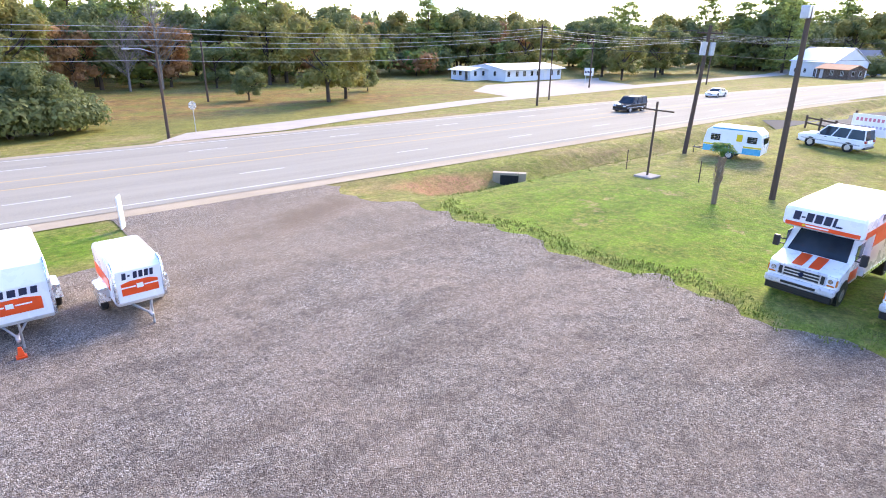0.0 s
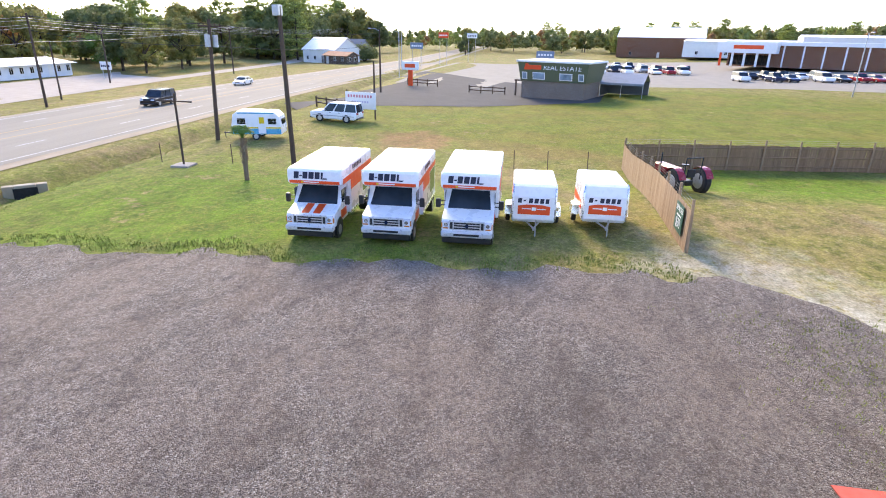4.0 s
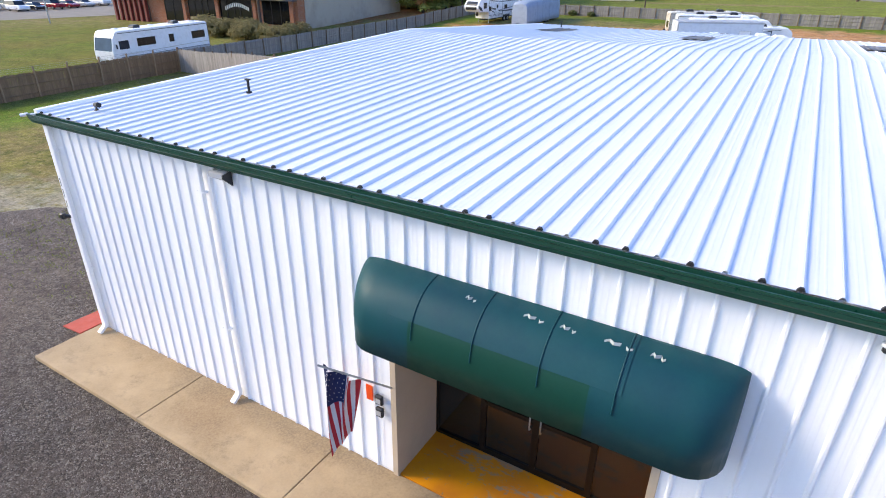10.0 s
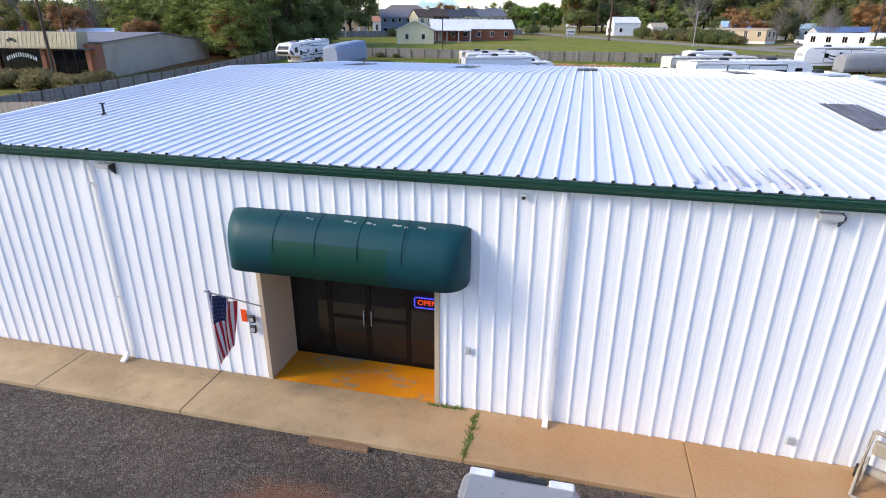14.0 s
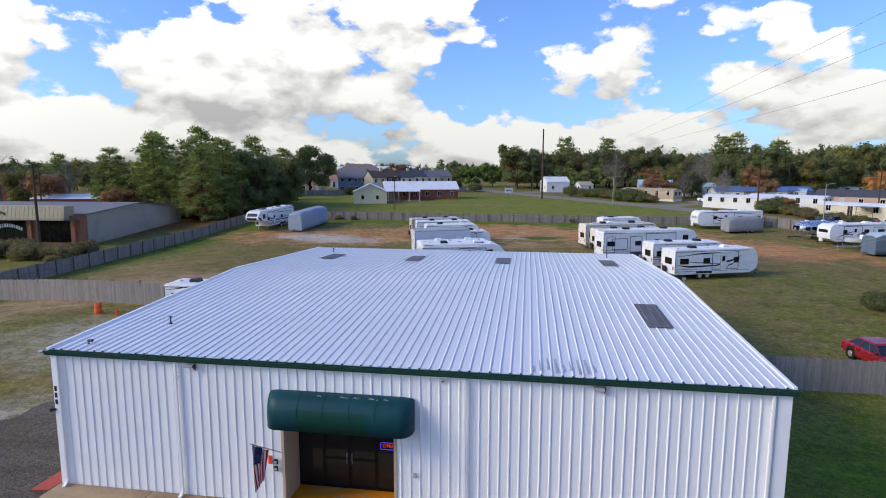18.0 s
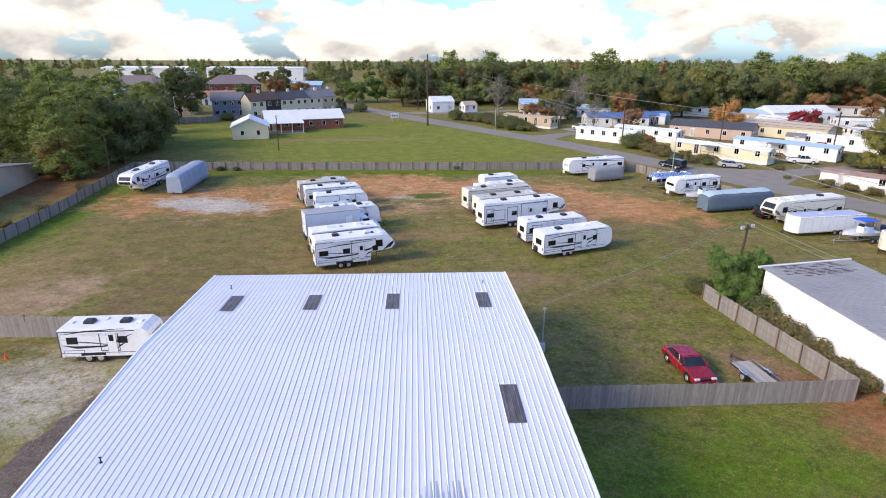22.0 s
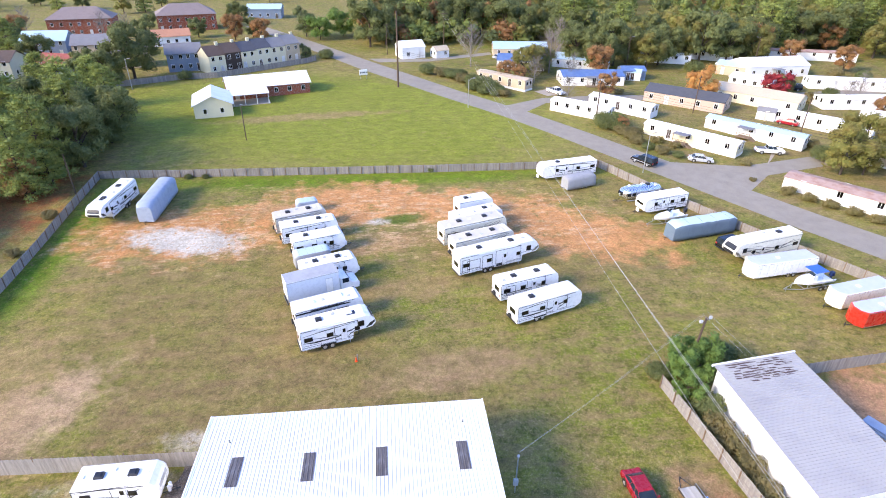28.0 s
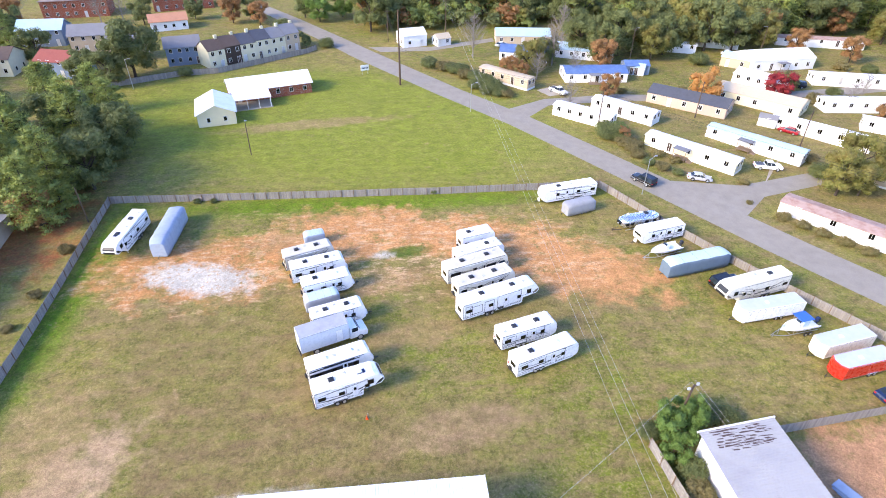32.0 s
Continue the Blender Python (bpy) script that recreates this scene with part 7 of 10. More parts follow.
def house(label, x, y, heading, L, W, wall_h, roof_h, wall, roofing, storeys=1, name="house", windows=4, over=0.4, skirt=None, group="", door=True, trim=None, ends=True, porch=False, seed=1, category="house", hip=0.0):
    rng = random.Random(seed)
    zs = [lie(x + a, y + b) for a in (-3, 3) for b in (-3, 3)]
    ob = thing(name, label, category, pose(x, y, min(zs) - .03, 0, 0, heading), group)
    base = 0.0
    h, w = L / 2, W / 2
    me = Mesh()
    me.loft([[(-h, -w, base), (h, -w, base), (h, w, base), (-h, w, base)], [(-h, -w, wall_h), (h, -w, wall_h), (h, w, wall_h), (-h, w, wall_h)]])
    for s in (-1, 1) if not hip else ():
        me.add([(s * h, -w, wall_h), (s * h, w, wall_h), (s * h, 0, wall_h + roof_h * .97), (s * (h - .05), -w, wall_h), (s * (h - .05), w, wall_h), (s * (h - .05), 0, wall_h + roof_h * .97)], [(0, 1, 2), (3, 5, 4), (0, 2, 5, 3), (1, 4, 5, 2)])
    part("wall", me, wall, ob)
    me = Mesh()
    k = roof_h / w
    th = .10
    if hip:
        eave, top = wall_h - k * over, wall_h + roof_h
        for dz in (0, th):
            c = [(-h - over, -w - over, eave + dz), (h + over, -w - over, eave + dz), (h + over, w + over, eave + dz), (-h - over, w + over, eave + dz), (-h + hip, 0, top + dz), (h - hip, 0, top + dz)]
            me.add(c, [(0, 1, 5, 4), (2, 3, 4, 5), (1, 2, 5), (3, 0, 4)])
        rim = [(-h - over, -w - over), (h + over, -w - over), (h + over, w + over), (-h - over, w + over)]
        me.loft([[(x2, y2, eave) for x2, y2 in rim], [(x2, y2, eave + th) for x2, y2 in rim]], cap=False)
    for s in (-1, 1) if not hip else ():
        a, b = [(-h - over, s * (w + over), wall_h - k * over + .03), (h + over, s * (w + over), wall_h - k * over + .03)], [(h + over, 0, wall_h + roof_h + .03), (-h - over, 0, wall_h + roof_h + .03)]
        lo = a + b
        hi = [(p[0], p[1], p[2] + th) for p in lo]
        me.add(lo + hi, [(0, 1, 2, 3), (4, 5, 6, 7), (0, 1, 5, 4), (1, 2, 6, 5), (2, 3, 7, 6), (3, 0, 4, 7)])
    part("roof", me, roofing, ob)
    if skirt:
        me = Mesh()
        me.box(-h - .02, h + .02, -w - .02, w + .02, 0, .55)
        part("skirting", me, skirt, ob)
    lift = .75 if skirt else .25
    for fl in range(storeys):
        z = lift + fl * 2.7
        for s in (-1, 1):
            dslot = rng.randrange(windows) if door and fl == 0 else -1
            for i in range(windows):
                cx = -h + L * (i + .5) / windows + rng.uniform(-.25, .25)
                if i == dslot:
                    opening(ob, "door", cx - .45, cx + .45, s * w, s, z - .1, z + 1.95, trim, TRIM_W if rng.random() < .6 else R_BROWN)
                else:
                    opening(ob, "window", cx - .42, cx + .42, s * w, s, z + .8, z + 1.9, trim)
        if ends and fl == 0:
            for s in (-1, 1):
                for cy in (-W * .22, W * .22):
                    me = Mesh()
                    me.box(s * h - .04, s * h + .04, cy - .42, cy + .42, z + .75, z + 1.9)
                    f = part("window", me, TRIM_W, ob)
                    me = Mesh()
                    me.box(s * h - .05, s * h + .05, cy - .35, cy + .35, z + .82, z + 1.83)
                    part("pane", me, DARK_GLASS, f)
    if porch:
        me = Mesh()
        px = -h * .1
        me.box(px - 1.4, px + 1.4, -w - 2.0, -w, lift - .2, lift - .08)
        for k2 in range(4):
            me.box(px + 1.4 + .28 * k2, px + 1.68 + .28 * k2, -w - 1.4, -w - .3, 0, lift - .2 - .14 * k2)
        for ax, ay in ((px - 1.35, -w - 1.95), (px + 1.35, -w - 1.95)):
            me.box(ax - .05, ax + .05, ay - .05, ay + .05, 0, 2.6)
        me.box(px - 1.4, px + 1.4, -w - 1.97, -w - 1.92, lift + .75, lift + .83)
        for q in range(9):
            me.box(px - 1.35 + q * .33, px - 1.31 + q * .33, -w - 1.97, -w - 1.93, lift - .1, lift + .78)
        p = part("porch", me, plain("weathered_porch_wood", (0.20, 0.14, 0.10), 0.8), ob)
        me = Mesh()
        me.box(px - 1.6, px + 1.6, -w - 2.15, -w + .1, 2.58, 2.68)
        part("porch_roof", me, R_GREY, p)
    return ob


def home(label, a, b, W=3.8, wall_h=2.6, roof_h=.5, wall=None, roofing=None, **more):
    x, y, hd, L = between(a, b, W)
    return house(label, x, y, hd, L, W, wall_h, roof_h, wall or S_WHITE, roofing or R_WHITE, name=more.pop("name", "mobile_home"), over=.15, skirt=more.pop("skirt", S_WHITE), windows=more.pop("windows", 5), category=more.pop("category", "mobile home"), group="mobile homes", **more)


home("long cream mobile home with a small porch", (65.7, 114.8), (78.3, 99.0), wall=S_CREAM, porch=True, seed=3)
home("white mobile home with a pale blue roof", (81.5, 117.7), (94.2, 101.5), roofing=R_TEAL, porch=True, seed=4)
home("long white mobile home with dark windows", (99.6, 121.9), (113.1, 106.0), seed=5)
home("long white mobile home along the side road", (49.4, 132.7), (60.3, 122.6), W=4.0, seed=6)
home("white mobile home beside bushes", (60.2, 136.1), (71.0, 123.7), W=4.2, seed=7)
home("tan house with a dark shingle roof", (76.1, 139.5), (90.6, 126.3), W=7.5, wall=S_PINK, roofing=R_DARK, roof_h=1.4, skirt=None, name="house", category="house", seed=8)
home("pale house with a tan metal roof", (95.2, 140.6), (108.8, 125.1), W=8.0, wall=S_CREAM, roofing=R_TAN, roof_h=1.3, skirt=None, name="house", category="house", seed=9)
home("white mobile home under trees", (118.4, 128.6), (138.4, 126.7), W=5.0, seed=10)
home("white house with a broad white roof", (106.3, 152.2), (115.1, 141.5), W=7, roof_h=1.0, seed=11)
home("old beige caravan home beside the road", (35.5, 161.4), (46.7, 149.0), W=3.6, wall=S_TAN, roofing=R_TAN, wall_h=2.9, roof_h=.3, seed=12)
home("white house with a bright blue metal roof and porch", (58.9, 154.8), (76.4, 153.9), W=8, wall=S_WHITE, roofing=R_BLUE, wall_h=2.5, roof_h=1.1, skirt=None, name="house", category="house", porch=True, seed=13)
home("blue metal shed behind the blue-roofed house", (78.0, 160.0), (85.0, 159.5), W=5, wall=S_BLUE, roofing=R_BLUE, roof_h=1.0, skirt=None, name="shed", category="shed", windows=2, seed=14)
home("white house with blue roof under trees", (44.0, 176.0), (58.0, 172.0), W=8, roofing=R_BLUE, roof_h=1.4, skirt=None, name="house", category="house", seed=15)
home("house with a pale blue-grey roof at the wood's edge", (46.0, 193.0), (64.0, 191.0), W=9, wall=S_TAN, roofing=R_TEAL, roof_h=1.6, skirt=None, name="house", category="house", seed=16)
home("white shed beside the side road", (15.3, 190.3), (23.0, 192.6), W=7, wall_h=3.6, roof_h=1.6, skirt=None, name="shed", category="shed", windows=2, seed=17)
home("small white shed with pink roof", (26.5, 191.0), (31.0, 193.0), W=4, wall_h=2.4, roof_h=1.2, roofing=R_TAN, skirt=None, name="shed", category="shed", windows=2, seed=18)
home("long white home with a rusted metal roof", (80.0, 86.0), (98.5, 62.5), W=4.6, roofing=R_RUST, wall_h=2.6, roof_h=.35, seed=19)
home("large white house with a broad porch roof", (116.6, 159.8), (137.2, 161.5), W=10, wall_h=3.2, roof_h=1.8, skirt=None, name="house", category="house", porch=True, seed=20)
home("small tan garage with a pale blue roof", (110.2, 166.5), (116.4, 161.0), W=6, wall=S_TAN, roofing=R_TEAL, wall_h=2.8, roof_h=1.0, skirt=None, name="garage", category="garage", windows=2, seed=21)
home("white mobile home at the wood's edge", (93.0, 183.0), (108.0, 178.0), W=4.4, seed=22)
home("white mobile home with blue roof at the wood's edge", (112.0, 186.0), (124.0, 181.0), W=4.4, roofing=R_BLUE, seed=23)
home("long white home with red and white roof edge", (140.0, 186.0), (166.0, 178.0), W=5, roofing=R_RUST, seed=24)
home("white house with a grey roof among trees", (172.0, 168.0), (186.0, 160.0), W=8, roof_h=1.8, roofing=R_GREY, skirt=None, name="house", category="house", seed=25)
home("white mobile home behind a red tree", (128.0, 148.0), (150.0, 142.0), W=5, seed=26)
home("white carport home with a blue awning", (120.0, 118.0), (134.0, 108.0), W=4.4, roofing=R_WHITE, porch=True, seed=27)
home("white and rust home behind an oak", (100.0, 98.0), (114.0, 84.0), W=5, roofing=R_GREY, wall=S_TAN, seed=28)

home("small white garden shed with a grey roof", (97.0, 122.8), (100.0, 120.2), W=2.6, wall_h=2.1, roof_h=.7, roofing=R_GREY, skirt=None, name="shed", category="shed", windows=1, seed=51)
home("small grey shed beside a blue-roofed house", (79.5, 160.5), (83.0, 158.5), W=3.0, wall_h=2.3, roof_h=.8, roofing=R_TEAL, skirt=None, name="shed", category="shed", windows=1, seed=52)
home("low white house with a weathered blue metal roof", (62.0, 178.0), (78.0, 171.0), W=8, wall_h=2.6, roof_h=1.3, roofing=R_TEAL, skirt=None, name="house", category="house", seed=53)
ribbon("house_drive", [((52.0, 144.8), (49.5, 149.5)), ((58.5, 147.0), (55.5, 152.5))], PALE_CONCRETE, "pale concrete drive in front of a house", 0.06, category="driveway")
ribbon("home_drive", [((83.5, 96.0), (86.0, 98.5)), ((88.5, 102.5), (92.0, 105.0))], PALE_CONCRETE, "pale concrete drive between mobile homes", 0.06, category="driveway")

# chapel, hall and their link
house("cream sided house with a white metal roof", -31.8, 137.2, 104.5, 11.0, 8.4, 3.0, 1.9, S_CREAM, R_WHITE, windows=3, seed=31)
house("long red brick hall with a white roof", -21.7, 153.0, 19.5, 20.5, 8.6, 2.9, 2.0, BRICK_RED, R_WHITE, windows=6, seed=32, category="hall", name="brick_hall")
ob = thing("carport", "open white carport between the chapel houses", "carport", pose(-24.6, 144.2, lie(-24.6, 144.2), 0, 0, 17))
me = Mesh()
me.loft([[(-4.5, -2.8, 2.5), (4.5, -2.8, 2.5), (4.5, 3, 3.1), (-4.5, 3, 3.1)], [(-4.5, -2.8, 2.62), (4.5, -2.8, 2.62), (4.5, 3, 3.22), (-4.5, 3, 3.22)]])
part("roof", me, R_WHITE, ob)
for px in (-4.2, -1.4, 1.4, 4.2):
    me = Mesh()
    me.box(px - .07, px + .07, -2.7, -2.56, 0, 2.5)
    part("post", me, TRIM_W, ob)
me = Mesh()
me.box(-4.6, 4.6, -2.9, 3, -.1, .08)
part("slab", me, PALE_CONCRETE, ob)

# terraced houses
tx, ty, thd, tl = between((-41.0, 172.5), (-17.5, 191.0), 7.5)
for k in range(6):
    u = -tl / 2 + tl * (k + .5) / 6
    cx, cy = tx + u * math.cos(radians(thd)), ty + u * math.sin(radians(thd))
    house("two-storey terraced house with a shingle roof", cx, cy, thd, tl / 6 - .03, 7.5, 5.2 + .25 * (k % 2), 2.2, (S_CREAM, S_BROWN, S_CREAM, S_CREAM, S_CREAM, S_TAN)[k], (R_BROWN, R_BROWN, R_DARK, R_DARK, R_GREY, R_GREY)[k], 2, "terraced_house", 2, .18, group="terraced houses", seed=40 + k, ends=False)
    me = Mesh()
    me.box(-.45, .45, -.3, .3, 4.5, 8.1)
    tagged(part("chimney", me, S_CREAM, at=pose(cx + 2.0 * math.cos(radians(thd)) - 0 * math.sin(radians(thd)), cy + 2.0 * math.sin(radians(thd)), lie(cx, cy) + .2, 0, 0, thd), parent=None), "boxed cream chimney on a terraced house", "chimney", "chimneys")
for args in (("blue two-storey house with grey roof", -50.5, 181.5, 16, 9.5, 8, 5.2, 2.2, S_BLUE, R_GREY, 2), ("blue two-storey house with pale roof end", -99, 203, 4, 13, 8, 5.2, 2.3, S_BLUE, R_TEAL, 2), ("house with a dull red roof", -80, 172, -15, 12, 8, 4.6, 2.0, S_BLUE, R_RED, 2),
             ("two-storey house with grey roof", -82, 196, 10, 11, 8, 5.2, 2.4, S_TAN, R_GREY, 2), ("low house with a salmon roof", -66, 220, 20, 12, 8, 3.2, 1.8, S_WHITE, R_ORANGE, 1), ("house with a grey shingle roof", -68, 186, 10, 10, 8, 4.8, 2.2, S_TAN, R_GREY, 2),
             ("brick apartment house with a grey hipped roof", -105, 243, 12, 22, 13, 6.2, 3.4, BRICK_RED, R_TAUPE, 2), ("brick apartment house with a taupe hipped roof", -70, 254, 18, 22, 13, 6.2, 3.4, BRICK_RED, R_TAUPE, 2),
             ("blue metal workshop in a field", -44, 286, 0, 15, 9, 4.2, 1.6, S_BLUE, R_TEAL, 1), ("house with a brown roof beyond the pines", -100, 175, 0, 12, 9, 4.8, 2.2, S_CREAM, R_BROWN, 2), ("house with a dark roof behind pines", -118, 188, 0, 12, 9, 4.8, 2.2, S_TAN, R_DARK, 2)):
    house(*args[:10], storeys=args[10], windows=4 if "apartment" not in args[0] else 7, seed=int(abs(args[1])), group="houses beyond the yard", hip=5.5 if "apartment" in args[0] else 0.0)
for x, y, L in ((-190, 450, 60), (-110, 452, 70), (20, 520, 60)):
    house("long pale warehouse far off across fields", x, y, 3, L, 26, 9, 1.0, S_WHITE, R_WHITE, 1, "warehouse", 6, .2, ends=False, seed=L, category="warehouse")

# real estate office
ax, ay, ahd, al = between((-87.3, 2.3), (-82.9, 12.0), 8.0)
ob = thing("real_estate_office", "small office with brown block base and olive flared top", "office", pose(ax, ay, lie(-85, 7) - .05, 0, 0, ahd))
h, w = al / 2, 4.0
me = Mesh()
me.box(-h + .5, h - .5, -w + .5, w - .5, 0, 2.55)
part("block_base", me, brick_material("grey_brown_block", (0.24, 0.175, 0.135)), ob)
me = Mesh()
me.loft([[(-h + .35, -w + .35, 2.5), (h - .35, -w + .35, 2.5), (h - .35, w - .35, 2.5), (-h + .35, w - .35, 2.5)], [(-h - .1, -w - .1, 5.2), (h + .1, -w - .1, 5.2), (h + .1, w + .1, 5.2), (-h - .1, w + .1, 5.2)]])
part("flared_top", me, siding("faded_olive_siding", (0.105, 0.120, 0.065)), ob)
me = Mesh()
me.loft([[(-h - .25, -w - .25, 5.15), (h + .25, -w - .25, 5.15), (h + .25, w + .25, 5.15), (-h - .25, w + .25, 5.15)], [(-h - .25, -w - .25, 5.4), (h + .25, -w - .25, 5.4), (h + .25, w + .25, 5.4), (-h - .25, w + .25, 5.4)]])
part("roof", me, TRIM_W, ob)
for x0, x1 in ((-h + .6, -h + 1.4), (-h + 2.3, -h + 4.2), (h - 4.2, h - 2.3), (h - 1.4, h - .6)):
    me = Mesh()
    me.loft([[(x0, -w + .27, 2.75), (x1, -w + .27, 2.75), (x1, -w + .36, 2.75), (x0, -w + .36, 2.75)], [(x0, -w + .05, 3.75), (x1, -w + .05, 3.75), (x1, -w + .2, 3.75), (x0, -w + .2, 3.75)]])
    f = part("window", me, TRIM_W, ob)
    me = Mesh()
    me.loft([[(x0 + .1, -w + .245, 2.85), (x1 - .1, -w + .245, 2.85), (x1 - .1, -w + .34, 2.85), (x0 + .1, -w + .34, 2.85)], [(x0 + .1, -w + .045, 3.65), (x1 - .1, -w + .045, 3.65), (x1 - .1, -w + .2, 3.65), (x0 + .1, -w + .2, 3.65)]])
    part("pane", me, glass_of("office_glass", (0.16, 0.22, 0.27)), f)
words("lettering", "REAL ESTATE", 1.0, TRIM_W, ob, pose(1.5, -w - .035, 4.45, 80, 0, 0), "white lettering", .02, 5.6)
me = Mesh()
me.box(-3.9, -1.7, -w - .05, -w + .02, 4.15, 4.75, bevel=.02)
me.loft([[(-4.4, -w - .05, 4.1), (-3.4, -w - .05, 4.1), (-3.4, -w, 4.1), (-4.4, -w, 4.1)], [(-4.15, -w - .08, 4.98), (-3.75, -w - .08, 4.98), (-3.75, -w, 4.98), (-4.15, -w, 4.98)]])
part("logo_shape", me, V_TOMATO, ob, "plain red logo shape")
me = Mesh()
me.box(-h - 1.8, -h + .5, -1.2, 1.6, 2.2, 2.4)
for px in (-h - 1.6,):
    me.box(px - .1, px + .1, -1.1, -.9, 0, 2.2)
    me.box(px - .1, px + .1, 1.3, 1.5, 0, 2.2)
part("side_porch", me, R_BROWN, ob)

# canopy tent beside it
ob = thing("canopy_tent", "grey gabled canopy tent on a steel frame", "tent", pose(-91.2, 18.6, lie(-91, 18.5), 0, 0, 70))
me = Mesh()
for s in (-1, 1):
    me.add([(-3.2, s * 3, 2.1), (3.2, s * 3, 2.1), (3.2, 0, 3.4), (-3.2, 0, 3.4), (-3.2, s * 3, 1.8), (3.2, s * 3, 1.8)], [(0, 1, 2, 3), (0, 4, 5, 1)])
part("canopy", me, V_TARP_G, ob)
# added dark sheets give the tent's opening its shade by colour
me = Mesh()
me.box(-3.1, 3.1, 2.82, 2.9, .05, 2.1)
me.box(-3.15, -3.08, -2.9, 2.9, .05, 2.1)
part("side_curtain", me, plain("tent_shade_grey", (0.085, 0.09, 0.095), 0.85, dirt=0.4, relief=0.01), ob, "dark grey sheets standing in for the tent's shaded opening")
for x in (-3.1, 0, 3.1):
    for y in (-2.9, 2.9):
        me = Mesh()
        me.tube([(x, y, 0), (x, y, 2.1)], .05, 6)
        part("pole", me, STEEL, ob)

# vacant shop with a tan metal front
gx, gy, ghd, gl = between((-90.5, 60.4), (-53.6, 63.6), 19)
ob = thing("vacant_shop", "vacant brick shop with tan metal fascia and dark windows", "shop", pose(gx, gy, lie(gx, gy) - .3, 0, 0, ghd) @ Matrix.Diagonal((1, 1, 1.27, 1)))
h, w = gl / 2, 9.5
ORANGE_BRICK = brick_material("orange_brick", (0.42, 0.145, 0.07))
me = Mesh()
me.box(-h + 8.1, h - .1, -w + .75, -w + 2.4, 0, 3.45)
part("front_wall", me, ORANGE_BRICK, ob)
me = Mesh()
me.box(-h + .02, -h + 8.1, -w + 1.9, -w + 2.4, 0, 3.45)
part("recessed_wall", me, BRICK_BROWN, ob, "dark brick wall behind pillars")
me = Mesh()
me.prism([(-w + 2.2, 0), (-w + 28, 0), (-w + 28, 3.1), (-w + 22.3, 3.6), (-w + 15, 4.25), (-w + 2.2, 3.5)], "x", -h, h)
part("rendered_wall", me, plain("stained_beige_render", (0.40, 0.345, 0.275), 0.85, dirt=0.75, scale=0.3, dirt_colour=(0.17, 0.13, 0.10)), ob, "stained beige rendered side wall")
me = Mesh()
me.prism([(-w + 1.7, 3.50), (-w + 15, 4.28), (-w + 22.3, 3.63), (-w + 28.3, 3.10), (-w + 28.3, 3.20), (-w + 22.3, 3.74), (-w + 15, 4.40), (-w + 1.7, 3.62)], "x", -h - .3, h + .3)
part("roof", me, R_GREY, ob, "grey low-pitched metal roof")
me = Mesh()
me.prism([(-w - .4, 3.0), (-w - .4, 3.15), (-w - .05, 4.55), (-w + 1.8, 4.55), (-w + 1.8, 3.0)], "x", -h - 2.2, h - 1.6)
part("fascia", me, plain("tan_metal_fascia", (0.40, 0.33, 0.20), 0.5, dirt=0.4), ob)
fx = -h - 2.1
while fx < h - 1.7:
    me = Mesh()
    me.prism([(-w - .43, 3.15), (-w - .39, 3.15), (-w - .04, 4.56), (-w - .08, 4.56)], "x", fx, fx + .06)
    part("fascia_seam", me, R_TAN, ob)
    fx += .62
me = Mesh()
me.box(-h + .1, h - .1, -w - .2, -w + .75, 2.92, 3.02)
part("soffit", me, R_DARK, ob)
for x0, x1, sill in ((11.7, 15.3, .35), (16.7, 19.4, .9), (19.5, 20.5, .05), (20.6, 22.2, .9), (23.0, 25.6, .5), (25.7, 26.7, .05), (26.8, 28.9, .5), (30.9, 35.6, .5)):
    me = Mesh()
    me.box(x0 - h, x1 - h, -w + .68, -w + .78, sill, 2.85)
    f = part("shop_window", me, DARK_GLASS, ob)
    me = Mesh()
    n = max(1, int((x1 - x0) / 1.3))
    for k in range(n + 1):
        xx = x0 + (x1 - x0) * k / n - h
        me.box(xx - .05, xx + .05, -w + .63, -w + .72, sill - .05, 2.9)
    me.box(x0 - h - .05, x1 - h + .05, -w + .63, -w + .72, 2.85, 2.93)
    part("mullions", me, DARK_FRAME, f)
me = Mesh()
me.box(16.6 - h, 22.4 - h, -w + .66, -w + .745, 0, .88, bevel=.02)
part("tan_panel", me, plain("tan_brick_panel", (0.46, 0.33, 0.17), 0.8, dirt=0.4), ob, "tan brick panel below the windows")
DARK_PILLAR = plain("dark_red_pillar", (0.20, 0.035, 0.028), 0.7)
for k in range(7):
    me = Mesh()
    px = -h + .9 + 1.15 * k
    me.box(px - .22, px + .22, -w + .1, -w + .55, 0, 3.0, bevel=.02)
    part("pillar", me, DARK_PILLAR, ob)
for px in (16.0, 22.6, 29.6, 36.1):
    me = Mesh()
    me.box(px - .32 - h, px + .32 - h, -w + .35, -w + .8, 0, 3.0, bevel=.02)
    part("brick_pier", me, ORANGE_BRICK, ob)
for x0, L in ((6.0, 4.4), (20.5, 3.2), (25.6, 1.7)):
    for k in range(int(L / .34)):
        me = Mesh()
        z = 3.62 + .12 * math.sin(k * 1.3) + .10 * k / 12
        me.box(x0 - h + .34 * k, x0 - h + .34 * k + .16, -w - .38, -w - .10, z, z + .26)
        part("lettering_bar", me, R_DARK, ob)
for k in range(13):
    me = Mesh()
    u = k / 12
    me.box(-h + 24.0 + 4.2 * u, -h + 24.18 + 4.2 * u, -w + .61, -w + .66, 1.75 + .40 * math.sin(3.14 * u), 2.15 + .40 * math.sin(3.14 * u))
    part("window_lettering_bar", me, TRIM_W, ob)
